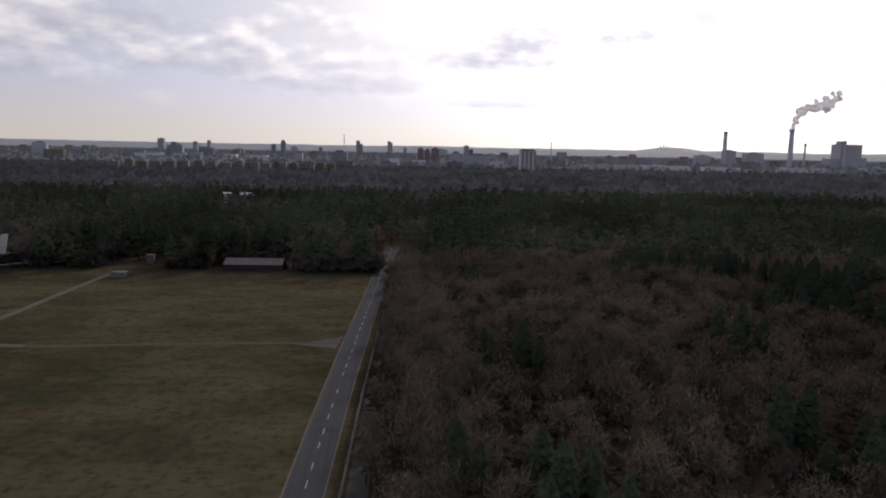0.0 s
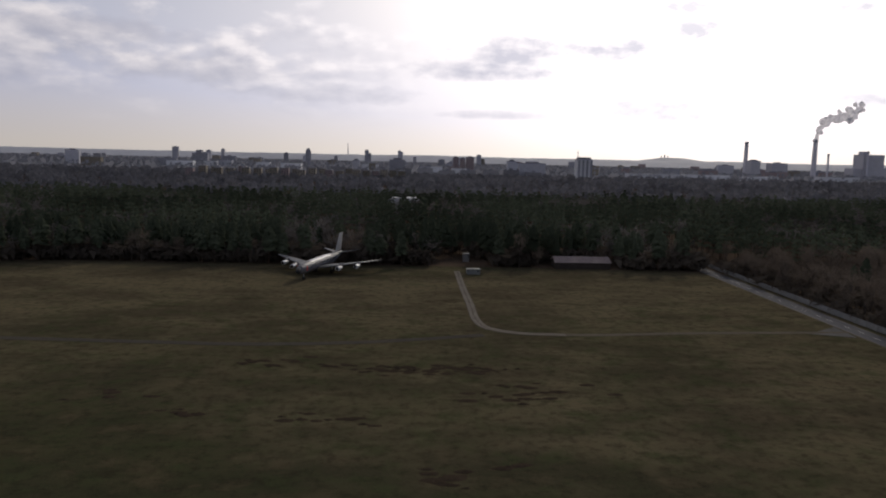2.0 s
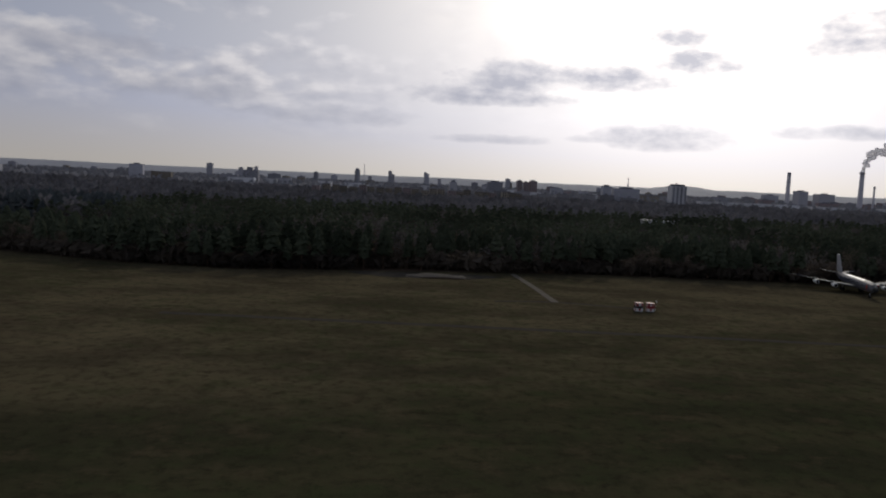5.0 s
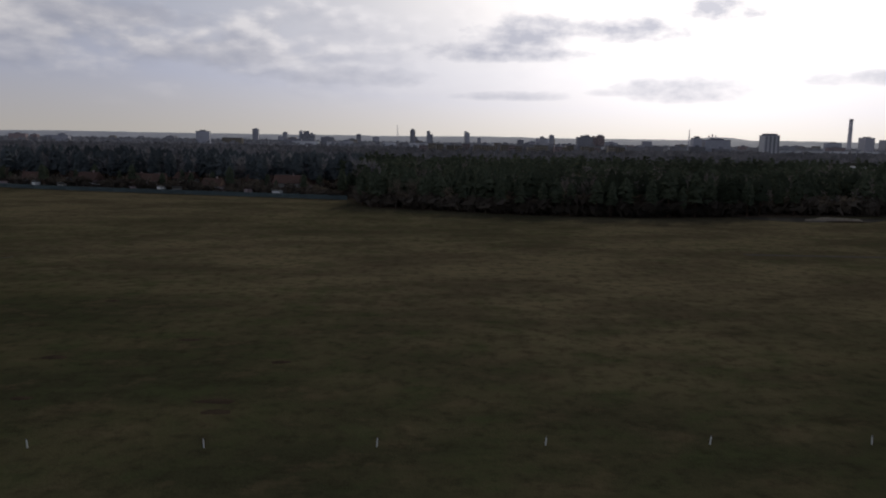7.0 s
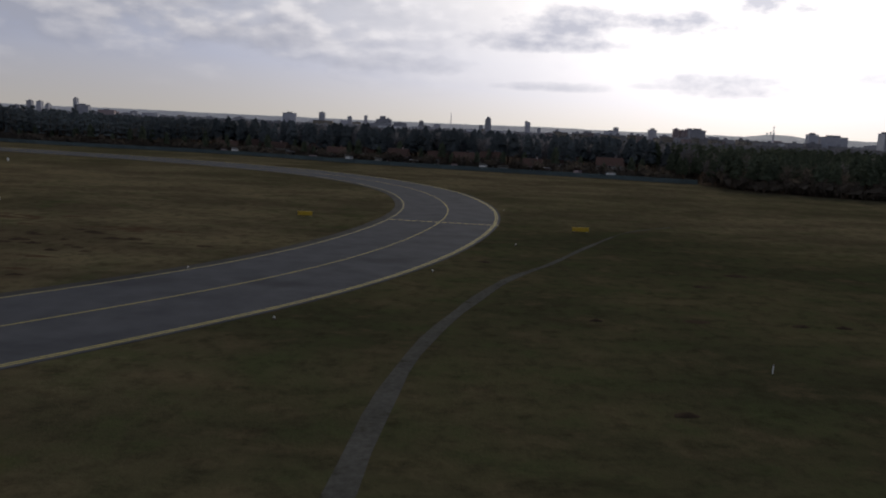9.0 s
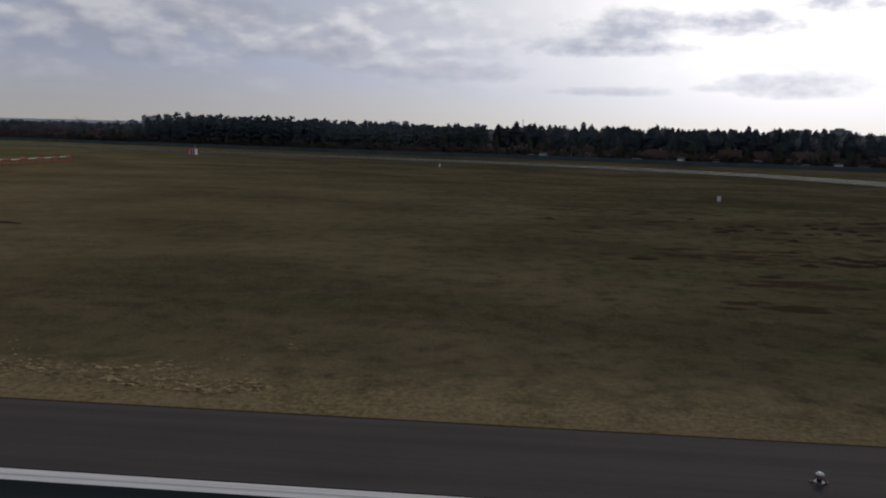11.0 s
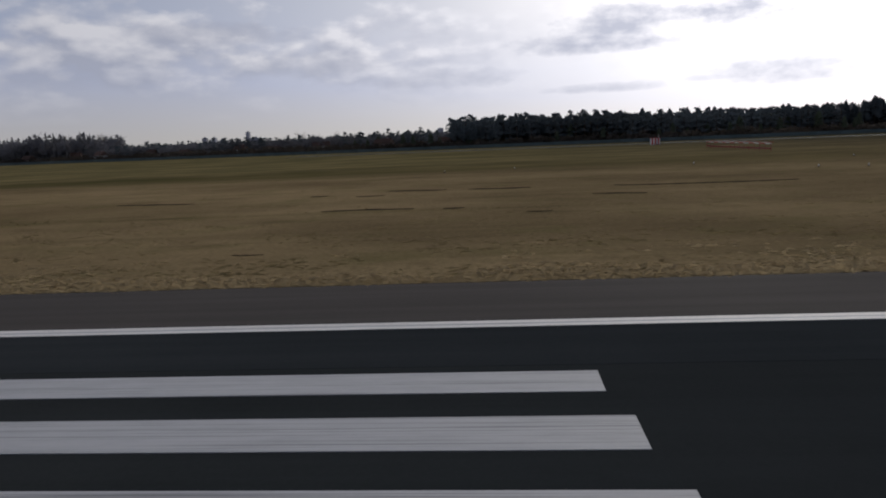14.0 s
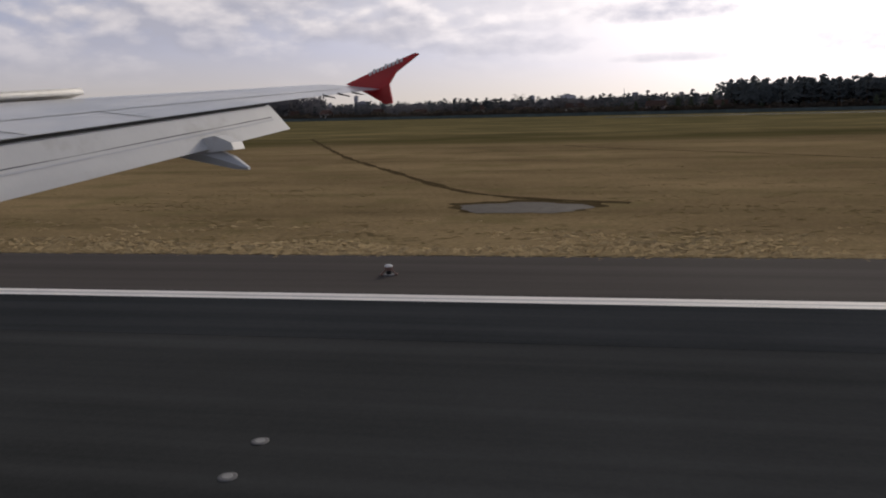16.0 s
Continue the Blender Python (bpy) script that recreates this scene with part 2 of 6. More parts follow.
    c = n.mix(n.math("MULTIPLY", n.math("MULTIPLY", n.ramp(wave, 128.0, 140.0), west), 0.75), c, n.mix(n.ramp(patch, 0.42, 0.6), BACK_GREEN, (0.2, 0.16, 0.075)))
    edge = n.math("MULTIPLY", n.math("MINIMUM", n.ramp(wave, 126.0, 142.0), n.ramp(wave, 185.0, 148.0)), west)
    c = n.mix(n.math("MULTIPLY", edge, 0.6), c, BAND_GREEN)
    band = n.noise(n.scaled(v, (0.09, 1.0, 1.0)), 0.09, 6.0, 0.65)
    c = n.mix(n.math("MULTIPLY", n.math("MULTIPLY", dry, n.ramp(band, 0.53, 0.64)), 0.35), c, BAND_GREEN)
    blot = n.noise(n.scaled(v, (0.25, 1.0, 1.0)), 0.22, 6.0, 0.7)
    c = n.mix(n.math("MULTIPLY", n.math("MULTIPLY", dry, n.ramp(blot, 0.57, 0.66)), 0.28), c, GRASS_DARK)
    # bleached straw right beside the asphalt
    straw = n.math("MULTIPLY", n.ramp(n.math("ADD", py, n.math("MULTIPLY", n.math("SUBTRACT", tuft, 0.5), 14.0)), 36.5, 31.5), n.ramp(px, 420.0, 300.0))
    c = n.mix(n.math("MULTIPLY", straw, n.ramp(fine, 0.35, 0.65)), c, (0.3, 0.225, 0.125))
    # built-up plain towards the city
    c = n.mix(n.ramp(py, 900.0, 1500.0), c, n.mix(n.ramp(broad, 0.4, 0.6), (0.15, 0.152, 0.17), (0.2, 0.2, 0.22)))
    h = n.math("ADD", n.math("MULTIPLY", fine, 0.4), tuft)
    finish(n, c, 1.0, bump=h, strength=0.5, distance=0.25, spec=0.0)
    return m


GRASS_BROWN, GRASS_STRAW, GRASS_GREEN, GRASS_DARK = (0.066, 0.055, 0.0355), (0.113, 0.0955, 0.0585), (0.028, 0.031, 0.017), (0.024, 0.021, 0.014)
CLUMP_GREEN, GRASS_RUSSET = (0.043, 0.051, 0.024), (0.092, 0.07, 0.044)
GRASS_OLIVE, BAND_GREEN, BACK_GREEN = (0.045, 0.044, 0.023), (0.055, 0.05, 0.021), (0.125, 0.11, 0.05)
DRY_DARK, DRY_LIGHT = (0.19, 0.138, 0.075), (0.37, 0.27, 0.148)
GRASS = grass_material()


def asphalt_material(name, dark, light, spec=0.12, darken=0.0, along=(0.03, 1.0, 1.0)):
    m = bpy.data.materials.new(name)
    m.use_nodes = True
    n = Nodes(m.node_tree)
    v, long = place(n), place(n, along)
    grit, lane, stain = n.noise(v, 9.0, 5.0, 0.7), n.noise(long, 0.9, 4.0), n.noise(v, 0.12, 5.0)
    f = n.math("ADD", n.math("MULTIPLY", lane, 0.7), n.math("ADD", n.math("MULTIPLY", grit, 0.25), n.math("MULTIPLY", stain, 0.35)))
    c = n.mix(n.ramp(f, 0.45, 0.85), dark, light)
    if darken:
        # darker towards the approach end of the runway
        sep = n.tree.nodes.new("ShaderNodeSeparateXYZ")
        n.tree.links.new(v, sep.inputs[0])
        laid = n.math("MULTIPLY", n.ramp(n.math("ADD", sep.outputs[0], n.math("MULTIPLY", lane, 60.0)), 110.0, 200.0), darken)
        c = n.mix(laid, c, (0.011, 0.015, 0.0175))
    c = n.mix(n.math("MULTIPLY", n.ramp(n.noise(n.scaled(v, (0.5, 1.0, 1.0)), 0.075, 5.0, 0.6), 0.58, 0.68), 0.35), c, tuple(0.6 * q for q in dark))
    finish(n, c, n.ramp(stain, -1.2, 0.9), bump=grit, strength=0.25, distance=0.02, spec=spec)
    return m


ASPHALT = asphalt_material("runway_asphalt", (0.031, 0.033, 0.034), (0.059, 0.062, 0.064), 0.0, 0.7)
SHOULDER = asphalt_material("shoulder_asphalt", (0.062, 0.056, 0.053), (0.095, 0.086, 0.081), 0.01)
TAXI = asphalt_material("taxiway_asphalt", (0.048, 0.051, 0.06), (0.078, 0.081, 0.091), 0.02, 0.0, (0.25, 0.25, 1.0))
ROAD = asphalt_material("road_asphalt", (0.06, 0.06, 0.068), (0.09, 0.09, 0.1), 0.02, 0.0, (1.0, 0.03, 1.0))
PAVING = surface("grey_path_paving", (0.09, 0.088, 0.086), (0.14, 0.136, 0.13), 2, 0.2, (0.075, 0.07, 0.06), spec=0.0)


def paint_material(name, light, worn, gone):
    m = bpy.data.materials.new(name)
    m.use_nodes = True
    n = Nodes(m.node_tree)
    long = place(n, (0.012, 1.0, 1.0))
    v = place(n)
    seams = n.noise(long, 2.2, 5.0, 0.75)
    c = n.mix(n.math("MULTIPLY", n.ramp(n.noise(n.scaled(v, (0.3, 1.0, 1.0)), 1.6, 5.0, 0.7), 0.42, 0.75), 0.7), light, worn)
    c = n.mix(n.ramp(seams, 0.57, 0.68), c, gone)
    lines = n.noise(place(n, (0.004, 1.0, 1.0)), 9.0, 3.0, 0.8)
    c = n.mix(n.math("MULTIPLY", n.ramp(lines, 0.53, 0.62), 0.55), c, gone)
    finish(n, c, 0.7, bump=n.noise(v, 9.0), strength=0.15, distance=0.01, spec=0.3)
    return m


WHITE_PAINT = paint_material("runway_white_paint", (0.76, 0.73, 0.71), (0.66, 0.63, 0.61), (0.36, 0.35, 0.345))
OLD_PAINT = paint_material("worn_white_paint", (0.46, 0.46, 0.48), (0.36, 0.36, 0.38), (0.16, 0.16, 0.17))
YELLOW_PAINT = paint_material("yellow_marking_paint", (0.37, 0.315, 0.09), (0.29, 0.25, 0.09), (0.16, 0.15, 0.09))
DULL_YELLOW = paint_material("dirty_yellow_paint", (0.34, 0.29, 0.1), (0.27, 0.235, 0.095), (0.13, 0.12, 0.08))
PATH = surface("pale_gravel_path", (0.125, 0.112, 0.098), (0.19, 0.172, 0.148), 3, 0.2, (0.08, 0.067, 0.05), spec=0.0)
FAINT = surface("worn_track_earth", (0.05, 0.047, 0.042), (0.08, 0.072, 0.06), 2, 0.2, (0.045, 0.04, 0.034), spec=0.0)
CONCRETE = surface("weathered_concrete", (0.13, 0.127, 0.125), (0.2, 0.195, 0.19), 2.5, 0.25, (0.1, 0.097, 0.095))
FLOOR_LITTER = surface("leaf_litter_soil", (0.065, 0.048, 0.036), (0.105, 0.078, 0.058), 0.8, 0.05, (0.05, 0.042, 0.03), spec=0.0)
EARTH = surface("bare_dark_earth", (0.03, 0.023, 0.017), (0.055, 0.042, 0.03), 3, 0.4, spec=0.0)
DITCH = surface("ditch_silt", (0.045, 0.045, 0.04), (0.085, 0.085, 0.08), 2, 0.25, (0.034, 0.033, 0.022), rough=0.8, spec=0.0)
BARK = surface("tree_bark", (0.05, 0.04, 0.033), (0.11, 0.09, 0.075), 3, 0.6)
PINE_BARK = surface("pine_bark", (0.06, 0.04, 0.028), (0.13, 0.085, 0.055), 3, 0.6)
TWIG = island("bare_twigs", (0.122, 0.098, 0.079), (0.238, 0.192, 0.153))
TWIG_GREY = island("grey_bare_twigs", (0.11, 0.1, 0.093), (0.21, 0.192, 0.175))
NEEDLE = island("pine_needles", (0.066, 0.078, 0.051), (0.148, 0.168, 0.11))
# far pines, twigs and crowns: distance haze painted in as paler, bluer colour
HAZED_NEEDLE = island("hazed_far_pines", (0.096, 0.11, 0.116), (0.18, 0.202, 0.208))
HAZED_TWIG = island("hazed_far_twigs", (0.17, 0.165, 0.175), (0.28, 0.27, 0.28))
HAZED_CROWN = island("hazed_far_crowns", (0.15, 0.15, 0.166), (0.25, 0.246, 0.264), grain=0.1)
HAZED_CITY_CROWN = island("hazed_city_crowns", (0.25, 0.256, 0.29), (0.34, 0.346, 0.38), grain=0.05)
SCRUB = island("leafless_scrub", (0.078, 0.065, 0.053), (0.158, 0.132, 0.106))
TUFT = island("dry_grass_blades", (0.42, 0.32, 0.18), (0.62, 0.49, 0.3), 0.45)
ROUGH_TUFT = island("rough_grass_blades", (0.235, 0.185, 0.09), (0.38, 0.295, 0.155), 0.45)
STEEL = surface("galvanised_steel", (0.30, 0.31, 0.32), (0.42, 0.43, 0.44), 6, 0.6, rough=0.45, metal=0.7)
BLACK = surface("black_rubber", (0.018, 0.018, 0.019), (0.032, 0.032, 0.033), 5, 0.5, rough=0.7)
WHITE = surface("white_enamel", (0.66, 0.66, 0.66), (0.76, 0.76, 0.75), 4, 0.6, (0.55, 0.54, 0.52), rough=0.4)
RED = surface("signal_red_paint", (0.42, 0.035, 0.03), (0.52, 0.055, 0.045), 4, 0.5, rough=0.4)
DARK_RED = surface("dark_red_paint", (0.2, 0.018, 0.025), (0.27, 0.03, 0.035), 4, 0.5, rough=0.5)
YELLOW = surface("yellow_sign_face", (0.42, 0.28, 0.022), (0.5, 0.34, 0.03), 4, 0.5, rough=0.4)
JET_WHITE = surface("faded_white_aircraft_paint", (0.33, 0.33, 0.34), (0.46, 0.46, 0.46), 1.5, 0.2, (0.26, 0.26, 0.27), rough=0.45, coat=0.1)
JET_GREY = surface("bare_grey_aircraft_metal", (0.1, 0.105, 0.12), (0.17, 0.175, 0.19), 1.5, 0.3, rough=0.6, metal=0.2)
JET_PALE = surface("weathered_grey_aircraft_paint", (0.095, 0.1, 0.115), (0.165, 0.17, 0.185), 1.5, 0.25, (0.075, 0.078, 0.09), rough=0.5)
JET_BLUE = surface("dark_blue_aircraft_paint", (0.035, 0.045, 0.075), (0.055, 0.065, 0.1), 1.5, 0.3, rough=0.4)
SHEET_ROOF = surface("faded_pink_sheet_roof", (0.17, 0.13, 0.128), (0.29, 0.24, 0.235), 1.5, 0.3, (0.12, 0.08, 0.075), rough=0.8)
DARK_WOOD = surface("dark_weathered_boards", (0.035, 0.028, 0.024), (0.06, 0.048, 0.04), 3, 0.4)
GREEN_HUT = surface("grey_green_painted_steel", (0.13, 0.145, 0.14), (0.19, 0.2, 0.195), 2, 0.4, rough=0.5)
GREEN_FENCE = surface("dark_green_fence_mesh", (0.06, 0.085, 0.09), (0.09, 0.12, 0.125), 1.5, 0.2, rough=0.6, vary=0.15)
PLASTER = surface("pale_plaster", (0.24, 0.23, 0.215), (0.36, 0.345, 0.32), 0.6, 0.1, rough=0.85, vary=0.2)
TILES = surface("brown_roof_tiles", (0.07, 0.042, 0.034), (0.115, 0.068, 0.054), 2, 0.3, vary=0.25)
WINDOW = surface("dark_window_glass", (0.03, 0.035, 0.045), (0.05, 0.055, 0.065), 0.4, 0.1, rough=0.12, bump=0, spec=0.6)
# slab and grey facades have distance haze mixed into their base colour
FAR_SLAB = surface("hazed_slab_facade", (0.24, 0.235, 0.245), (0.33, 0.32, 0.33), 0.2, 0.03, rough=0.9, vary=0.25)
FAR_WALL = surface("hazed_grey_facade", (0.3, 0.3, 0.335), (0.43, 0.43, 0.465), 0.2, 0.03, rough=0.9, vary=0.3)
FAR_BRICK = surface("reddish_facade", (0.27, 0.215, 0.215), (0.36, 0.285, 0.285), 0.2, 0.03, rough=0.9, vary=0.15)
FAR_OCHRE = surface("ochre_facade", (0.21, 0.185, 0.15), (0.3, 0.265, 0.215), 0.2, 0.03, rough=0.9, vary=0.25)
FAR_WHITE = surface("white_hall_roof", (0.5, 0.5, 0.52), (0.68, 0.68, 0.7), 0.2, 0.03, rough=0.6, vary=0.15)
FAR_ROOF = surface("dark_flat_roof", (0.22, 0.22, 0.245), (0.3, 0.3, 0.325), 0.2, 0.03, vary=0.2)
# stacks and boiler house: lightened towards lavender to paint the haze before them
STACK = surface("hazed_stack_concrete", (0.48, 0.47, 0.52), (0.62, 0.6, 0.64), 0.15, 0.02)
BOILER = surface("hazed_grey_cladding", (0.4, 0.392, 0.425), (0.5, 0.49, 0.52), 0.15, 0.02)
# hill and ridge: the pale blue is aerial haze put into the colour
HAZED_HILL = surface("wooded_hill", (0.3, 0.315, 0.36), (0.38, 0.395, 0.44), 0.02, 0.004)
def steam_material():
    m = bpy.data.materials.new("grey_steam")
    m.use_nodes = True
    n = Nodes(m.node_tree)
    v = place(n)
    c = n.mix(n.ramp(n.noise(v, 0.05, 5.0), 0.4, 0.65), (0.9, 0.88, 0.92), (0.96, 0.95, 0.96))
    geo = n.tree.nodes.new("ShaderNodeNewGeometry")
    soft = n.make("ShaderNodeVectorMath", ((0, n.scaled(geo.outputs["Normal"], (0.4, 0.4, 0.4))), (1, (-0.3, -0.75, 0.3))), operation="ADD")
    soft = n.make("ShaderNodeVectorMath", ((0, soft),), operation="NORMALIZE")
    sh = n.make("ShaderNodeMixShader", ((0, 0.55), (1, n.make("ShaderNodeBsdfDiffuse", (("Color", c), ("Normal", soft)))), (2, n.make("ShaderNodeBsdfTranslucent", (("Color", c),)))))
    sh = n.make("ShaderNodeMixShader", ((0, 0.28), (1, sh), (2, n.make("ShaderNodeBsdfTransparent"))))
    end = n.tree.nodes.new("ShaderNodeOutputMaterial")
    n.tree.links.new(sh, end.inputs[0])
    return m


SMOKE = steam_material()
WATER = surface("muddy_water", (0.07, 0.06, 0.05), (0.1, 0.088, 0.075), 1, 0.5, (0.05, 0.04, 0.03), rough=0.6, bump=0.05, spec=0.04)
RUT = surface("worn_muddy_rut", (0.05, 0.037, 0.02), (0.1, 0.075, 0.04), 2, 0.5, (0.035, 0.027, 0.017), spec=0.0)
WING_GREY = surface("light_grey_wing_paint", (0.52, 0.53, 0.55), (0.6, 0.61, 0.63), 2, 0.3, (0.48, 0.49, 0.5), rough=0.32, stretch=(1, 0.3, 1), coat=0.3)
WING_LIGHT = surface("pale_flap_paint", (0.62, 0.62, 0.62), (0.7, 0.7, 0.69), 2, 0.3, (0.52, 0.51, 0.49), rough=0.4, coat=0.2)
WINGLET_RED = surface("deep_red_winglet_paint", (0.42, 0.012, 0.018), (0.5, 0.02, 0.026), 3, 0.4, rough=0.3, coat=0.3)
LAMP_BROWN = surface("dull_red_brown_paint", (0.2, 0.12, 0.1), (0.3, 0.2, 0.17), 4, 0.5, rough=0.6)
LAMP_STEEL = surface("dull_lamp_steel", (0.1, 0.1, 0.105), (0.16, 0.16, 0.165), 5, 0.6, rough=0.6)
LENS = surface("clear_lamp_glass", (0.6, 0.6, 0.58), (0.75, 0.75, 0.72), 3, 0.5, rough=0.08, spec=0.7)
DULL_LENS = surface("dusty_lamp_prism", (0.2, 0.2, 0.2), (0.3, 0.3, 0.29), 3, 0.5, rough=0.4)
CAR_PAINTS = [surface("white_car_paint", (0.6, 0.6, 0.6), (0.7, 0.7, 0.7), 2, 0.3, rough=0.2, coat=0.5), surface("silver_car_paint", (0.32, 0.33, 0.35), (0.4, 0.41, 0.43), 2, 0.3, rough=0.25, metal=0.5)]


# ---- building helpers, in full-size metres ----
def part(name, bm, material, parent=None, label="", smooth=False):
    """One mesh object, under a thing or a part where one is given."""
    bmesh.ops.recalc_face_normals(bm, faces=bm.faces)
    bm.transform(Matrix.Scale(K, 4))
    me = bpy.data.meshes.new(name)
    bm.to_mesh(me)
    bm.free()
    me.materials.append(material)
    if smooth:
        me.polygons.foreach_set("use_smooth", [True] * len(me.polygons))
    ob = new(name, me)
    ob.parent = parent
    return tagged(ob, label)


def at(x, y, z=0.0, rz=0.0):
    return pose(x * K, y * K, z * K, 0, 0, rz)


def thing(name, x, y, z=0.0, rz=0.0, label="", category="", group="", kind=""):
    ob = new(name)
    ob.empty_display_size = 0.3
    ob.matrix_world = at(x, y, z, rz)
    return tagged(ob, label, category, group, kind)


def child(name, mesh, parent, x, y, z=0.0, rz=0.0):
    """A part that shares a mesh, set in its parent's space."""
    ob = new(name, mesh)
    ob.parent = parent
    ob.matrix_basis = at(x, y, z, rz)
    return ob


def box(bm, x0, x1, y0, y1, z0, z1, bevel=0.0):
    made = bmesh.ops.create_cube(bm, size=1, matrix=Matrix.LocRotScale(((x0 + x1) / 2, (y0 + y1) / 2, (z0 + z1) / 2), None, (x1 - x0, y1 - y0, z1 - z0)))
    if bevel:
        edges = {e for v in made["verts"] for e in v.link_edges}
        bmesh.ops.bevel(bm, geom=list(edges), offset=bevel, segments=2, affect="EDGES", profile=0.5)
    return bm


def boxed(*dims, bevel=0.0):
    return box(bmesh.new(), *dims, bevel=bevel)


def tube(bm, p0, p1, r0, r1, seg=8):
    p0, p1 = Vector(p0), Vector(p1)
    way = p1 - p0
    m = Matrix.Translation((p0 + p1) / 2) @ way.to_track_quat("Z", "Y").to_matrix().to_4x4()
    bmesh.ops.create_cone(bm, cap_ends=True, segments=seg, radius1=r0, radius2=max(r1, 1e-4), depth=way.length, matrix=m)
    return bm


def loft(rings, cap=True):
    """A skin over rings of equal count."""
    bm = bmesh.new()
    rows = [[bm.verts.new(p) for p in ring] for ring in rings]
    for a, b in zip(rows, rows[1:]):
        for i in range(len(a)):
            j = (i + 1) % len(a)
            bm.faces.new((a[i], a[j], b[j], b[i]))
    if cap:
        bm.faces.new(rows[0])
        bm.faces.new(list(reversed(rows[-1])))
    return bm


def round_ring(x, r, cz=0.0, cy=0.0, seg=20, tall=1.0):
    return [(x, cy + r * math.cos(2 * math.pi * i / seg), cz + tall * r * math.sin(2 * math.pi * i / seg)) for i in range(seg)]


def foil(le, te, y, zl, zt, thick):
    """An aerofoil section along x, from leading to trailing edge, at the span y."""
    up, dn = [], []
    for s in (0.0, 0.03, 0.1, 0.25, 0.45, 0.7, 1.0):
        t = thick * (1.48 * math.sqrt(s) - 0.63 * s - 1.76 * s**2 + 1.42 * s**3 - 0.5 * s**4 + 0.012)
        x, z = le + (te - le) * s, zl + (zt - zl) * s
        up.append((x, y, z + t * 1.1))
        dn.append((x, y, z - t * 0.8))
    return up + dn[:0:-1]


def ribbon(points, half, z0, z1, offset=0.0, closed=False):
    """A flat strip with real thickness along a line of plan points."""
    bm = bmesh.new()
    rows = []
    for i, p in enumerate(points):
        a, b = Vector(points[max(i - 1, 0)]), Vector(points[min(i + 1, len(points) - 1)])
        t = (b - a).normalized()
        nrm = Vector((-t.y, t.x))
        w = half[i] if isinstance(half, (list, tuple)) else half
        l, r = Vector(p) + nrm * (offset + w), Vector(p) + nrm * (offset - w)
        rows.append([bm.verts.new((l.x, l.y, z0)), bm.verts.new((l.x, l.y, z1)), bm.verts.new((r.x, r.y, z1)), bm.verts.new((r.x, r.y, z0))])
    for a, b in zip(rows, rows[1:]):
        for i in range(4):
            j = (i + 1) % 4
            bm.faces.new((a[i], a[j], b[j], b[i]))
    bm.faces.new(rows[0])
    bm.faces.new(rows[-1])
    return bm


def curve(points, step=6.0):
    """Catmull-Rom through plan points."""
    out = []
    for i in range(len(points) - 1):
        p = [Vector(points[min(max(i + k, 0), len(points) - 1)]) for k in (-1, 0, 1, 2)]
        n = max(2, int((p[2] - p[1]).length / step))
        for s in range(n):
            t = s / n
            out.append(0.5 * (2 * p[1] + (p[2] - p[0]) * t + (2 * p[0] - 5 * p[1] + 4 * p[2] - p[3]) * t * t + (3 * p[1] - p[0] - 3 * p[2] + p[3]) * t**3))
    out.append(Vector(points[-1]))
    return [(v.x, v.y) for v in out]


def heap(name, verts, faces, materials, index=None, label="", category="", kind="stuff"):
    """One joined mesh out of arrays of corners and triangles."""
    me = bpy.data.meshes.new(name)
    verts, faces = np.asarray(verts, np.float32) * K, np.asarray(faces, np.int32)
    me.vertices.add(len(verts))
    me.vertices.foreach_set("co", verts.ravel())
    me.loops.add(faces.size)
    me.loops.foreach_set("vertex_index", faces.ravel())
    me.polygons.add(len(faces))
    me.polygons.foreach_set("loop_start", np.arange(0, faces.size, 3, dtype=np.int32))
    for m in materials:
        me.materials.append(m)
    if index is not None:
        me.polygons.foreach_set("material_index", np.asarray(index, np.int32))
    me.update()
    me.validate()
    return tagged(new(name, me), label, category, "", kind)


# ---- large structure: ground, runway, taxiway, road, paths ----
bm = bmesh.new()
bmesh.ops.create_grid(bm, x_segments=60, y_segments=60, size=1, matrix=Matrix.LocRotScale((400, 3000, 0), None, (8600, 5600, 1)))
tagged(part("ground", bm, GRASS), "brown winter grass airfield reaching to the horizon", "ground", "", "structure")

RUN_A, RUN_B = -1500.0, 420.0
tagged(part("runway", boxed(RUN_A, RUN_B, -23.0, 22.98, -0.3, 0.05), ASPHALT), "dark asphalt runway with worn streaks", "runway", "", "structure")
tagged(part("runway_shoulder", boxed(RUN_A, RUN_B, 22.98, 29.4, -0.3, 0.04), SHOULDER), "lighter grey asphalt strip beside the runway", "shoulder", "", "structure")
tagged(part("asphalt_edge", boxed(RUN_A, RUN_B, 29.4, 29.58, -0.1, 0.03), EARTH), "dark soil line along the asphalt edge", "edge", "", "structure")
tagged(part("runway_lane", boxed(RUN_A, RUN_B, 18.1, 22.0, 0.03, 0.056), asphalt_material("resurfaced_lane", (0.029, 0.032, 0.035), (0.055, 0.059, 0.064), 0.0, 0.55)), "slightly paler resurfaced asphalt lane", "runway", "", "structure")
for y0, y1, paint in ((22.06, 22.36, WHITE_PAINT), (22.36, 22.5, OLD_PAINT), (22.5, 22.86, WHITE_PAINT)):
    tagged(part("runway_edge_line", boxed(RUN_A, RUN_B, y0, y1, 0.03, 0.062), paint), "worn white painted runway edge line", "marking", "runway edge lines", "structure")
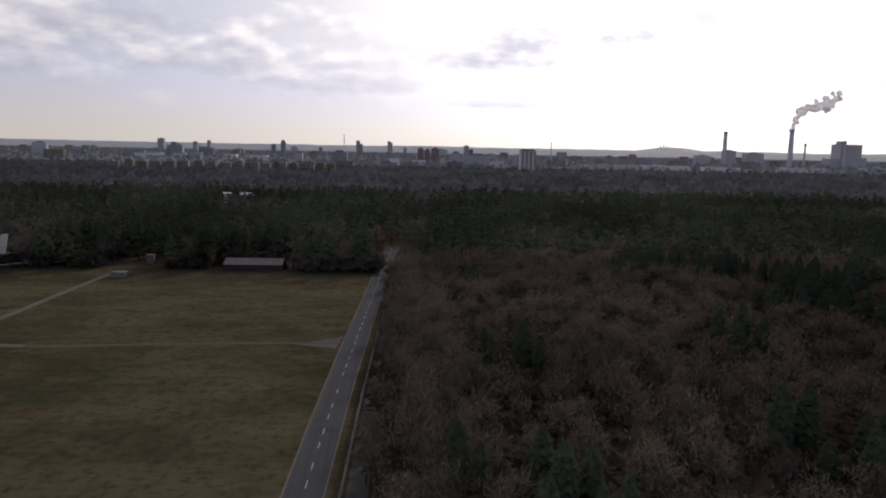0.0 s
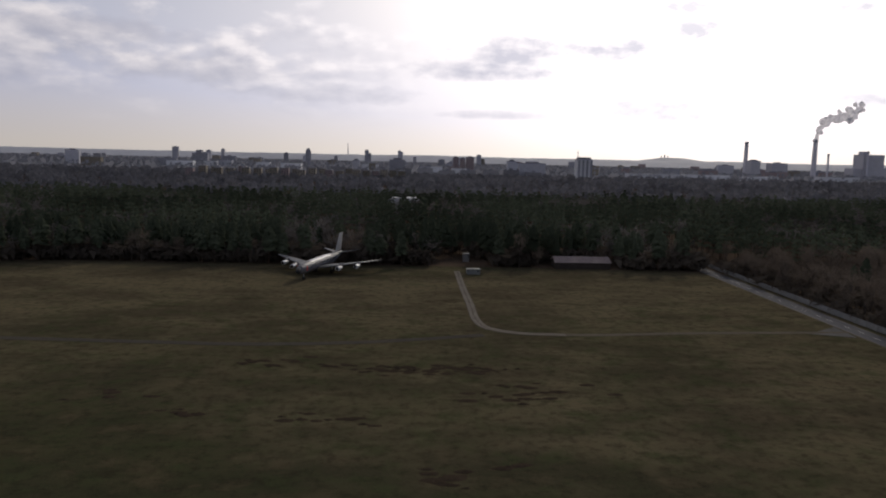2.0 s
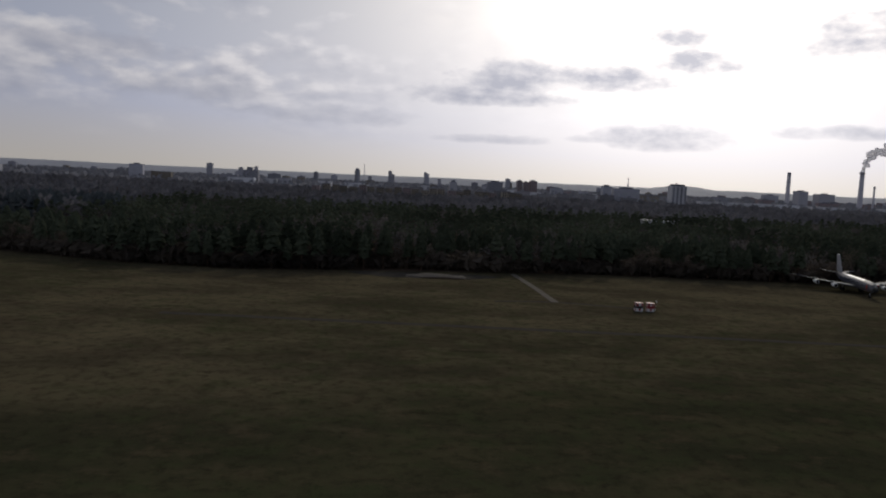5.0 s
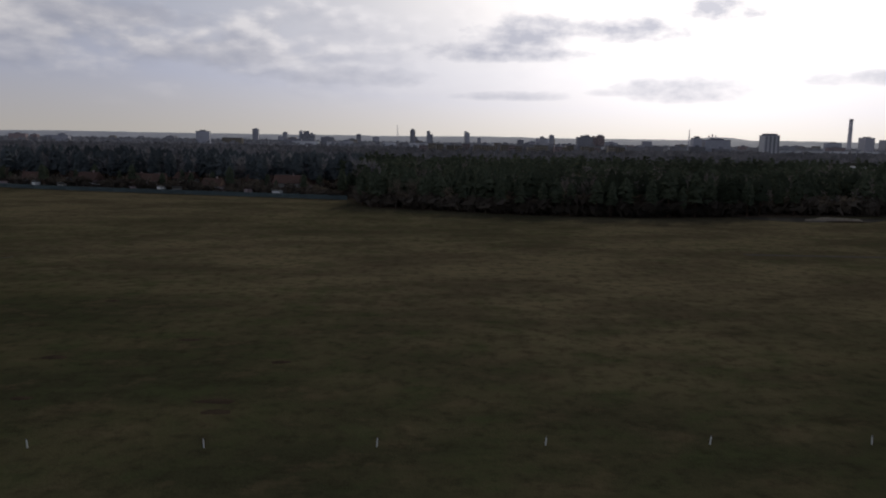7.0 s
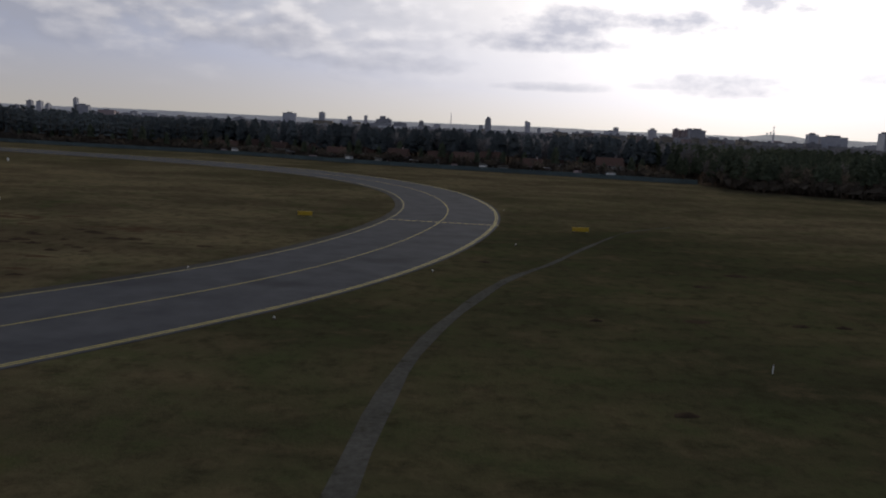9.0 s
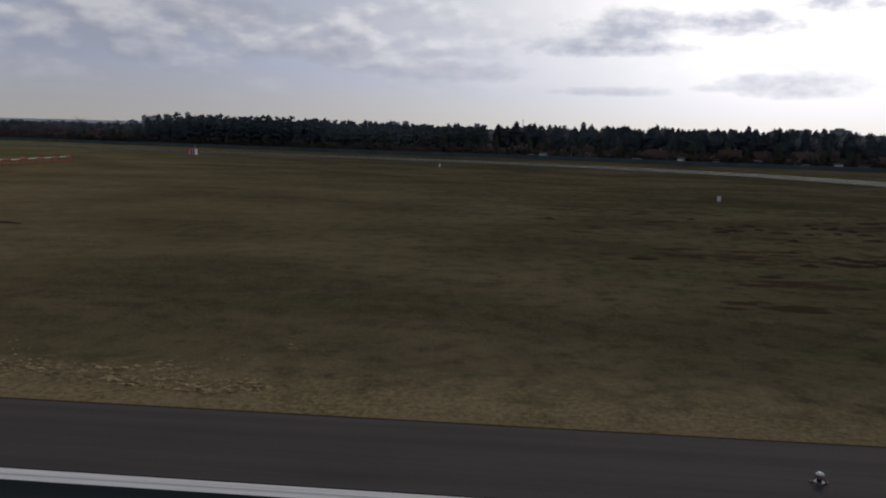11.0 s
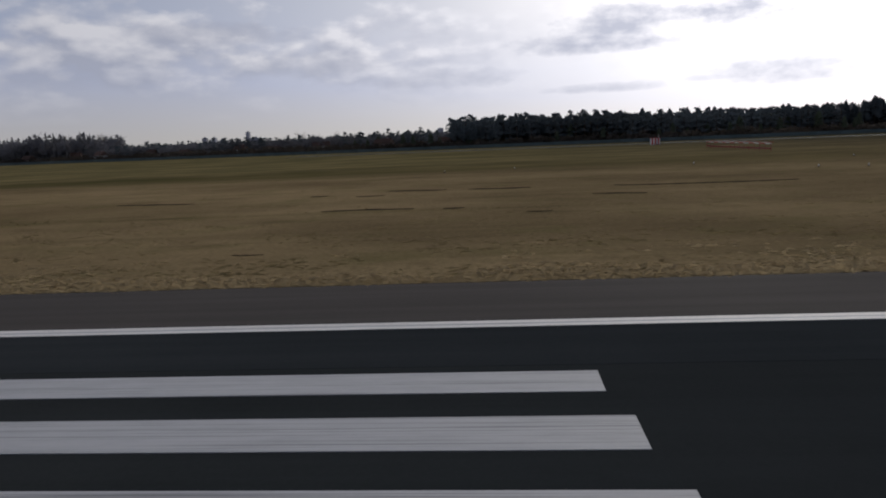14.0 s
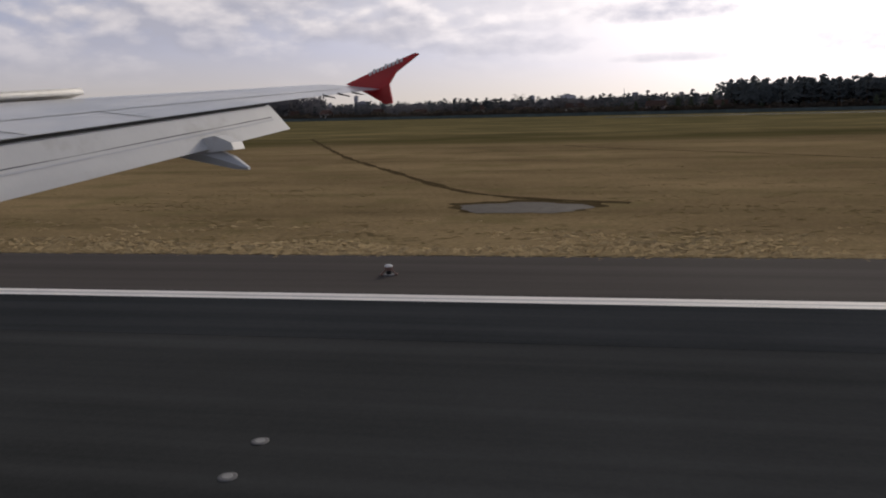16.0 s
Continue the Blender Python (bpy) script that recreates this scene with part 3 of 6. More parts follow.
for y0, y1, x1 in ((16.05, 17.55, 137.7), (12.85, 14.55, 138.1), (9.5, 11.25, 138.5), (-11.4, -9.6, 138.5), (-14.7, -12.9, 138.1), (-17.5, -16.0, 137.7)):
    tagged(part("touchdown_stripe", boxed(116.6, x1, y0, y1, 0.03, 0.064), OLD_PAINT), "greyed white painted touchdown stripe on asphalt", "marking", "touchdown stripes", "structure")
for y0, y1 in ((8.0, 17.75), (-17.75, -8.0)):
    tagged(part("aiming_block", boxed(79.2, 118.2, y0, y1, 0.03, 0.07), WHITE_PAINT), "broad white painted block with dark seams", "marking", "aiming blocks", "structure")
for x0, x1, y0, y1, top, mat in ((79.4, 118, 11.22, 11.56, 0.0725, OLD_PAINT), (81, 99, 11.34, 11.42, 0.076, ASPHALT), (109, 117, 11.36, 11.41, 0.076, ASPHALT), (79.6, 117.8, 11.78, 11.81, 0.074, OLD_PAINT)):
    tagged(part("runway_seam", boxed(x0, x1, y0, y1, 0.05, top), mat), "greyed sealed joint along white paint", "joint", "seams in the white block", "structure")

# taxiway sweeping from the runway to the back
TAXI_LINE = curve([(330, 3), (352, 8), (368, 13), (384, 19.8), (403, 30.2), (412, 36.5), (426, 48), (442, 66.5), (457, 88), (468, 111), (476, 138), (480, 165), (479, 192), (472, 222), (456, 252), (434, 277), (408, 296), (372, 314), (330, 330), (250, 350), (150, 372), (20, 400)], 4)
tagged(part("taxiway", ribbon(TAXI_LINE, 11.8, -0.3, 0.046, -0.45), TAXI), "grey asphalt taxiway curving away", "taxiway", "", "structure")


def off_runway(off):
    """The stretch of the taxiway's line whose side strip lies clear of the runway."""
    out = []
    for a, b in zip(TAXI_LINE, TAXI_LINE[1:]):
        t = (Vector(b) - Vector(a)).normalized()
        if a[1] + t.x * off > 23.2:
            out.append(a)
    return out


for off in (-11.62, -11.2, 10.95):
    tagged(part("taxiway_edge_line", ribbon(off_runway(off), 0.085 if off < 0 else 0.1, 0.03, 0.062, off), YELLOW_PAINT if off < 0 else DULL_YELLOW), "thin faded yellow taxiway edge line", "marking", "taxiway edge lines", "structure")
tagged(part("taxiway_shoulder", ribbon(off_runway(12.2), 0.9, -0.2, 0.043, 12.2), asphalt_material("dark_shoulder_asphalt", (0.03, 0.031, 0.032), (0.055, 0.054, 0.052), 0.03, 0.0, (0.3, 0.3, 1.0))), "dark crumbling asphalt strip beside the taxiway", "shoulder", "", "structure")
tagged(part("taxiway_centre_line", ribbon(TAXI_LINE, 0.095, 0.03, 0.062), YELLOW_PAINT), "faded yellow taxiway centre line", "marking", "", "structure")
hold = thing("holding_line", 468, 151.5, 0, 0, "dashed yellow holding line across the taxiway", "marking", "", "structure")
dash = part("dash", boxed(0, 1.1, -0.3, 0.3, 0.03, 0.064), YELLOW_PAINT, hold)
for i in range(1, 15):
    child("dash", dash.data, hold, i * 1.55, -0.115 * i, 0, -4.2)

# public road with a footpath, crossing under the approach
ROAD_LINE = curve([(1069.5, -160), (1070.5, 40), (1071.3, 90), (1072, 130), (1073.5, 180), (1076, 250), (1077.2, 290), (1079.5, 345)], 12)
tagged(part("road", ribbon(ROAD_LINE, 2.75, -0.3, 0.05), ROAD), "grey two-lane asphalt road", "road", "", "structure")
for off in (-2.86, 2.9):
    tagged(part("road_verge", ribbon(ROAD_LINE, 0.2, -0.2, 0.045, off), PATH), "narrow sandy strip along the road's edge", "verge", "road verges", "structure")
lane = thing("lane_marking", 1071, 80, 0, 0, "row of white centre dashes on the road", "marking", "", "structure")
bm = bmesh.new()
box(bm, -0.07, 0.07, -1.3, 1.3, 0.03, 0.064)
dash_mesh = part("dash", bm, OLD_PAINT, lane).data
walkable = [(Vector(a), Vector(b)) for a, b in zip(ROAD_LINE, ROAD_LINE[1:])]
for a, b in walkable:
    way = b - a
    for s in range(int(way.length / 5.8)):
        p = a + way * ((s + 0.5) * 5.8 / way.length)
        child("dash", dash_mesh, lane, p.x - 1071, p.y - 80, 0, math.degrees(math.atan2(way.y, way.x)) - 90)
tagged(part("footpath", ribbon(ROAD_LINE, 1.55, -0.2, 0.06, -7.4), PAVING), "pale grey paved footpath beside the road", "footpath", "", "structure")


def road_fence():
    """Pale concrete fence between the road's verge and the footpath, bay by bay."""
    root = thing("roadside_fence", 0, 0, 0, 0, "pale concrete picket fence between road and footpath", "fence", "", "structure")
    pale = surface("pale_fence_concrete", (0.22, 0.218, 0.214), (0.31, 0.306, 0.3), 3, 0.3, (0.17, 0.165, 0.158), spec=0.05, vary=0.12)
    bay = 2.5
    bm = bmesh.new()
    for k in range(9):
        box(bm, 0.1 + k * 0.27, 0.24 + k * 0.27, -0.03, 0.03, 0.12, 1.62)
    for z in (0.12, 0.8, 1.5):
        box(bm, 0.06, bay - 0.06, -0.05, 0.031, z, z + 0.13)
    pickets = part("panel", bm, pale, root)
    upright = part("post", boxed(-0.07, 0.07, -0.08, 0.08, -0.1, 1.75, bevel=0.02), pale, root)
    line = []
    for a, b in zip(ROAD_LINE, ROAD_LINE[1:]):
        t = (Vector(b) - Vector(a)).normalized()
        line.append(Vector(a) + Vector((t.y, -t.x)) * 5.3)
    first = True
    for a, b in zip(line, line[1:]):
        ang, length = math.degrees(math.atan2(b.y - a.y, b.x - a.x)), (b - a).length
        count = max(1, round(length / bay))
        for k in range(count):
            p = a + (b - a) * (k / count)
            if p.y < 20:
                continue
            if first:
                pickets.matrix_basis, upright.matrix_basis, first = at(p.x, p.y, 0, ang), at(p.x, p.y, 0, ang), False
                continue
            child("panel", pickets.data, root, p.x, p.y, 0, ang)
            child("post", upright.data, root, p.x, p.y, 0, ang)


road_fence()

# paths on the field
bend = curve([(978, 262), (977, 230), (976.5, 200), (976, 181), (978, 171), (985, 166), (996, 164.6)], 3)
tagged(part("path_bed", ribbon(bend, 1.15, -0.2, 0.03), surface("worn_path_middle", (0.085, 0.076, 0.062), (0.125, 0.112, 0.094), 2, 0.2, (0.07, 0.06, 0.045), spec=0.0)), "trodden brown strip between two wheel tracks", "path", "", "structure")
for off in (-0.62, 0.62):
    tagged(part("gravel_path", ribbon(bend, [0.45 + 0.1 * math.sin(i * 1.3 + off) for i in range(len(bend))], -0.2, 0.036, off), PATH), "pale gravel wheel track bending across the grass", "path", "wheel tracks", "structure")
tagged(part("gravel_path", ribbon(curve([(995.5, 164.6), (1006, 164.7), (1030, 167.2), (1072, 169)], 4), 1.0, -0.2, 0.034), surface("trodden_grey_path", (0.085, 0.074, 0.06), (0.125, 0.11, 0.09), 2, 0.15, (0.07, 0.056, 0.036), spec=0.0)), "trodden grey path between field and road", "path", "", "structure")
tagged(part("worn_track", ribbon(curve([(700, 172), (820, 163), (900, 156), (925, 154.5), (950, 157), (976, 164)], 10), 1.3, -0.2, 0.03), FAINT), "faint worn vehicle track in the grass", "path", "", "structure")
tagged(part("gravel_path", ribbon(curve([(803.5, 207), (803, 235), (801.5, 270)], 6), 1.1, -0.2, 0.035), PATH), "pale gravel path leading to the wood", "path", "", "structure")
tagged(part("gravel_path", ribbon(curve([(785, 205), (803, 207), (826, 200)], 6), 0.9, -0.2, 0.03), FAINT), "faint gravel cross track in the grass", "path", "", "structure")
tagged(part("road_apron", loft([[(1058, 167.6, z), (1068.8, 163.5, z), (1070, 175, z), (1063, 170.2, z)] for z in (-0.2, 0.03)]), PAVING), "gravel mouth where the path meets the road", "path", "", "structure")
ditch_pts = curve([(473.5, 28), (474.2, 36), (475, 46), (477, 60), (481, 75), (488, 94), (496, 108), (506, 128), (518, 149), (530, 160)], 4)
tagged(part("ditch_track", ribbon(ditch_pts, [0.2 + 0.72 * max(0, 1 - 1.25 * i / len(ditch_pts)) ** 0.8 + 0.08 * math.sin(i * 1.7) + 0.07 * math.sin(i * 0.6) for i in range(len(ditch_pts))], -0.2, 0.03), DITCH), "grey silted drainage strip winding through the grass", "ditch", "", "structure")
tagged(part("sand_patch", loft([[(745 + 25 * math.cos(a) * (1 + 0.2 * math.sin(3 * a)) + 22, 256 + 9 * math.sin(a) * (1 + 0.2 * math.cos(2 * a)), z) for a in [k * math.pi / 9 for k in range(18)]] for z in (-0.2, 0.04)]), FAINT), "brown sandy clearing before the trees", "clearing", "", "structure")

# wood floor, behind the field's edge
FLOOR_EDGE = [(1083, -160), (1083, 262), (1060, 268), (1000, 273), (830, 277), (770, 268), (700, 256), (660, 262), (602, 286), (592, 322), (520, 341), (440, 364), (360, 398), (264, 414), (150, 446), (60, 470), (-150, 545), (-400, 640), (-900, 780)]
bm = bmesh.new()
ring = [bm.verts.new((x, y, 0.025)) for x, y in FLOOR_EDGE] + [bm.verts.new(p) for p in ((-900, 1500, 0.025), (3200, 1500, 0.025), (3200, -160, 0.025))]
bm.faces.new(ring)
bmesh.ops.triangulate(bm, faces=bm.faces)
tagged(part("wood_floor", bm, FLOOR_LITTER), "dark leaf litter under the trees", "ground", "", "structure")


def edge_y(x):
    """Where the trees begin, across the field, at a given x."""
    xs = [p[0] for p in FLOOR_EDGE[:1:-1]]
    ys = [p[1] for p in FLOOR_EDGE[:1:-1]]
    return np.interp(x, xs, ys)


# ---- trees ----
rng = np.random.default_rng(5)


def blade(a, b, w, up=(0, 0, 1)):
    """A slender triangle pair from a to b."""
    a, b = np.asarray(a, float), np.asarray(b, float)
    side = np.cross(b - a, rng.normal(size=3))
    side *= w / (np.linalg.norm(side) + 1e-9)
    return [a - side * 0.5, a + side * 0.5, b + side * 0.25, b - side * 0.25]


def stick(a, b, r0, r1, seg=4):
    a, b = np.asarray(a, float), np.asarray(b, float)
    w = (b - a) / np.linalg.norm(b - a)
    s = np.cross(w, (0.3, 0.9, 0.1))
    s /= np.linalg.norm(s)
    t = np.cross(w, s)
    ring = [math.cos(2 * math.pi * k / seg) * s + math.sin(2 * math.pi * k / seg) * t for k in range(seg)]
    v = [a + r0 * c for c in ring] + [b + r1 * c for c in ring]
    f = []
    for k in range(seg):
        j = (k + 1) % seg
        f += [(k, j, seg + j), (k, seg + j, seg + k)]
    return v, f


class Cloud:
    def __init__(self):
        self.v, self.f, self.m, self.n = [], [], [], 0

    def add(self, v, f, m):
        self.v += list(v)
        self.f += [tuple(self.n + i for i in q) for q in f]
        self.m += [m] * len(f)
        self.n += len(v)

    def quad(self, q, m):
        self.add(q, [(0, 1, 2), (0, 2, 3)], m)

    def arrays(self):
        return np.array(self.v), np.array(self.f), np.array(self.m)


def bare_tree(limbs, twigs, height, width, tw=0.16, spread_out=1.0, reach=1.0, sliver=False):
    """Trunk, forking limbs and a loose crown of twigs; unit is the metre."""
    c = Cloud()
    lean = rng.normal(size=2) * 0.4
    top = np.array([lean[0], lean[1], height * 0.62])
    v, f = stick((0, 0, -0.2), top, 0.028 * height * 0.5, 0.07, 5)
    c.add(v, f, 0)
    tips = []
    for i in range(limbs):
        s = rng.uniform(0.35, 1.0)
        a = top * s
        ang, out = rng.uniform(0, 2 * math.pi), width * rng.uniform(0.35, 0.95)
        b = np.array([a[0] + math.cos(ang) * out, a[1] + math.sin(ang) * out, a[2] + height * rng.uniform(0.12, 0.4) * (1.15 - 0.5 * s)])
        b[2] = min(b[2], height)
        v, f = stick(a, b, 0.07, 0.025, 3)
        c.add(v, f, 0)
        tips.append((a, b))
    for i in range(twigs):
        a, b = tips[i % len(tips)]
        p = a + (b - a) * rng.uniform(0.3, 1.0)
        p = p + rng.normal(size=3) * np.array([0.7, 0.7, 0.4]) * spread_out
        q = p + (rng.normal(size=3) * np.array([0.9, 0.9, 0.6]) + np.array([0, 0, rng.uniform(0.4, 1.6)])) * reach
        b4 = blade(p, q, rng.uniform(0.6, 1.4) * tw)
        if sliver:
            c.add([b4[0], b4[1], (b4[2] + b4[3]) / 2], [(0, 1, 2)], 1)
        else:
            c.quad(b4, 1)
    return c.arrays()


def pine_tree(layers, per, height, width):
    c = Cloud()
    v, f = stick((0, 0, -0.2), (rng.normal() * 0.2, rng.normal() * 0.2, height * 0.97), 0.017 * height, 0.03, 5)
    c.add(v, f, 0)
    low = rng.uniform(0.25, 0.42)
    for i in range(layers):
        s = low + (1 - low) * (i + 0.5) / layers
        r = width * (1 - ((s - low) / (1 - low)) ** 4.5) * rng.uniform(0.8, 1.1) + 0.3
        for k in range(per):
            ang = 2 * math.pi * (k + rng.uniform()) / per
            z = height * s + rng.normal() * 0.35
            rr = r * rng.uniform(0.65, 1.1)
            tip = np.array([math.cos(ang) * rr, math.sin(ang) * rr, z - rr * rng.uniform(0.05, 0.35)])
            root = np.array([math.cos(ang) * 0.15 * rr, math.sin(ang) * 0.15 * rr, z + 0.35 * rng.uniform()])
            side = np.array([-math.sin(ang), math.cos(ang), 0]) * rr * rng.uniform(0.28, 0.45)
            mid = (root + tip) / 2
            sag = np.array([0, 0, rng.uniform(0.45, 1.25)])
            c.add([root, mid + side, tip, mid - side, mid + sag], [(0, 1, 4), (1, 2, 4), (2, 3, 4), (3, 0, 4)], 1)
    tipz = height
    for k in range(9):
        p = np.array([rng.normal() * width * 0.2, rng.normal() * width * 0.2, tipz - 2.0 + rng.uniform(-0.8, 0.5)])
        c.add([p + rng.normal(size=3) * np.array([0.5, 0.5, 0.75]) for _ in range(3)], [(0, 1, 2)], 1)
    c.add([(0.9, 0, tipz - 2.2), (-0.5, 0.8, tipz - 2.0), (-0.5, -0.8, tipz - 2.3), (0.1, 0, tipz - 0.2)], [(0, 1, 3), (1, 2, 3), (2, 0, 3)], 1)
    return c.arrays()


def far_tree(n, height, width, m=0, clump=0.45):
    """A crown of a few ragged clumps, for woods far off."""
    c = Cloud()
    v, f = stick((0, 0, 0), (0, 0, height * 0.6), 0.2, 0.08, 3)
    c.add(v, f, m)
    for i in range(n):
        d = rng.normal(size=3)
        d /= np.linalg.norm(d)
        p = np.array([0, 0, height * 0.66]) + d * np.array([width, width, height * 0.3]) * rng.uniform(0.4, 1.0)
        s = rng.uniform(0.5, 1.1) * width * clump
        q = [p + rng.normal(size=3) * s for _ in range(3)]
        c.add(q, [(0, 1, 2)], m)
    return c.arrays()


BARE = [bare_tree(12, 420, h, w, 0.1, 1.2, 0.65) for h, w in ((15, 3.6), (17, 4.2), (13, 3.4), (16, 3.2), (11, 3.6))]
BARE_MID = [bare_tree(7, 330, h, w, 0.23, 1.5, 0.55, True) for h, w in ((15, 3.6), (17, 4.2), (13, 3.4), (16, 3.4))]
BARE_LIGHT = [bare_tree(5, 90, h, w, 0.7, 1.6, 0.65, True) for h, w in ((15, 3.8), (16.5, 4.2), (13, 3.6), (15.5, 3.6))]
PINES = [pine_tree(13, 9, h, w) for h, w in ((16, 3.2), (16.8, 3.5), (15.2, 3.0), (16.4, 3.6))]
PINES_FINE = [pine_tree(17, 15, h, w) for h, w in ((16, 2.3), (16.8, 2.6), (15.2, 2.0), (16.4, 2.5))]
PINES_LIGHT = [pine_tree(4, 6, h, w) for h, w in ((16, 3.6), (16.8, 3.9), (15.2, 3.4))]
FAR = [far_tree(24, h, w) for h, w in ((13, 4.2), (15, 4.6), (11, 4.0))]
FAR_FINE = [far_tree(85, h, w, 0, 0.22) for h, w in ((13, 4.2), (15, 4.6), (11, 4.0))]
BUSH = [far_tree(26, h, w) for h, w in ((4.5, 2.6), (3.2, 2.2), (5.5, 2.8))]


def plant(kinds, xs, ys, size=(0.8, 1.2)):
    """Copies of the given trees at plan points, as joined arrays."""
    vs, fs, ms, n = [], [], [], 0
    for x, y in zip(xs, ys):
        v, f, m = kinds[rng.integers(len(kinds))]
        a, s = rng.uniform(0, 2 * math.pi), rng.uniform(*size)
        ca, sa = math.cos(a) * s, math.sin(a) * s
        w = np.empty((len(v), 3), np.float32)
        w[:, 0], w[:, 1], w[:, 2] = x + v[:, 0] * ca - v[:, 1] * sa, y + v[:, 0] * sa + v[:, 1] * ca, v[:, 2] * s * rng.uniform(0.92, 1.08)
        vs.append(w)
        fs.append(f + n)
        ms.append(m)
        n += len(v)
    return np.concatenate(vs), np.concatenate(fs), np.concatenate(ms)


def spread(x0, x1, y0, y1, gap):
    """Jittered grid of plan points."""
    gx, gy = np.meshgrid(np.arange(x0, x1, gap), np.arange(y0, y1, gap))
    p = np.stack([gx.ravel(), gy.ravel()], 1) + rng.uniform(-0.46, 0.46, (gx.size, 2)) * gap
    return p[:, 0], p[:, 1]


def mottle(x, y, s, seed):
    """Slow random field, -1 to 1, that decides where pines stand."""
    return np.array([noise.noise(Vector((a / s, b / s, seed))) for a, b in zip(x, y)])


def wood(name, kinds, xs, ys, mats, label, size=(0.8, 1.2)):
    if len(xs):
        v, f, m = plant(kinds, xs, ys, size)
        heap(name, v, f, mats, m, label, "trees")


def clear(x, y):
    """Away from the road, the huts and the village plots."""
    return (np.abs(x - 1078.5) > 8.5) | (y > 345)


# the wood under the approach, beyond the footpath
x, y = spread(1084, 1420, 36, 272, 6.3)
pn = mottle(x, y, 34, 2.0) + (x - 1084) / 420
pines = pn > 0.4
wood("bare_wood", BARE_MID, x[~pines], y[~pines], [BARK, TWIG], "leafless brown broadleaf trees standing close", (0.55, 0.95))
x2, y2 = spread(1082, 1420, 34, 272, 5.0)
wood("scrub", BUSH, x2, y2, [SCRUB], "leafless brown undergrowth below the trees", (0.6, 1.1))
wood("pine_wood", PINES_FINE, x[pines], y[pines], [PINE_BARK, NEEDLE], "dark green pines among leafless trees", (0.55, 0.9))
# the main wood behind the field
x, y = spread(585, 1900, 262, 620, 7.6)
keep = (y > edge_y(np.minimum(x, 1083)) + 3) & clear(x, y) & ~((x > 1012) & (x < 1042) & (y < 282)) & ~((x > 972) & (x < 992) & (y < 294)) & ~((x > 1084) & (y < 272))
x, y = x[keep], y[keep]
pines = mottle(x, y, 60, 7.0) + 0.25 * rng.normal(size=len(x)) > -0.26
wood("bare_wood", BARE_LIGHT, x[~pines], y[~pines], [BARK, TWIG_GREY], "leafless grey-brown trees behind the airfield", (0.75, 1.1))
near_edge = (y < edge_y(np.minimum(x, 1083)) + 45) & (x < 1083)
for kinds, some in ((PINES, pines & near_edge), (PINES_LIGHT, pines & ~near_edge)):
    wood("pine_wood", kinds, x[some], y[some], [PINE_BARK, NEEDLE], "dark pines behind the airfield", (0.7, 1.0))
xs = rng.uniform(594, 1075, 1500)
ys = edge_y(xs) + rng.exponential(14, 1500) + 0.5
keep = ~((xs > 1010) & (xs < 1044) & (ys < 282)) & ~((xs > 968) & (xs < 994) & (ys < 292)) & ~((xs > 740) & (xs < 795) & (ys < 272))
wood("scrub", BUSH, xs[keep], ys[keep], [SCRUB], "dark leafless scrub along the edge of the wood", (0.7, 1.5))
# farther woods
x, y = spread(-700, 2900, 520, 1480, 14.5)
keep = (y > edge_y(np.minimum(x, 1083)) + 150) & ((y > 620) | (x < 585) | (x > 1900))
x, y = x[keep], y[keep]
wood("far_wood", FAR, x, y, [HAZED_CROWN], "distant grey-brown woods towards the city", (0.7, 1.05))
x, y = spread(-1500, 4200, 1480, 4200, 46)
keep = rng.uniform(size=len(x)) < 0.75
wood("far_wood", FAR, x[keep], y[keep], [HAZED_CITY_CROWN], "distant trees between city buildings", (0.8, 1.25))
# pine wood and lower trees beyond the runway's far field
x, y = spread(105, 330, 440, 560, 6.0)
keep = y > edge_y(x) + 16
x, y = x[keep], y[keep]
east = x > 215
wood("pine_wood", PINES_LIGHT, x[east], y[east], [PINE_BARK, HAZED_NEEDLE], "dark pine wood beyond the grass", (0.96, 1.1))
wood("pine_wood", PINES_LIGHT, x[~east], y[~east], [PINE_BARK, HAZED_NEEDLE], "tall dark pine wood beyond the grass", (1.02, 1.26))
x, y = spread(-800, 590, 330, 900, 8.2)
keep = (y > edge_y(x) + 34) & (y < edge_y(x) + 150) & ~((x > 100) & (x < 335) & (y < 565))
x, y = x[keep], y[keep]
pines = mottle(x, y, 50, 11.0) + 0.3 * rng.normal(size=len(x)) > np.where(x > 320, -0.12, 0.02)
for side, size in ((x > 320, (0.98, 1.14)), ((x <= 320) & (x > -230), (0.68, 0.92))):
    a, b = side & ~pines, side & pines
    wood("bare_wood", BARE_MID, x[a], y[a], [BARK, HAZED_TWIG], "leafless trees beyond the boundary fence", size)
    wood("pine_wood", PINES if size[0] > 0.9 else PINES_LIGHT, x[b], y[b], [PINE_BARK, HAZED_NEEDLE], "haze-greyed pines beyond the boundary fence", size)
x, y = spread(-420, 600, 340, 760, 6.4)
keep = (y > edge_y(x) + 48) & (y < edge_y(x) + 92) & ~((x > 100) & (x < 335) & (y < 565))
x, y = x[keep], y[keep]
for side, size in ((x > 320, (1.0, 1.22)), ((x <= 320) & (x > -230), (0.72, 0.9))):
    wood("mixed_wood", FAR_FINE, x[side], y[side], [HAZED_TWIG], "dense grey leafless wood behind the village", size)


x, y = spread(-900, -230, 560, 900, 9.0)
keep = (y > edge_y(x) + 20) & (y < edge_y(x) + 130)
wood("mixed_wood", FAR_FINE, x[keep], y[keep], [HAZED_TWIG], "dense grey wood at the far end of the field", (1.3, 1.75))


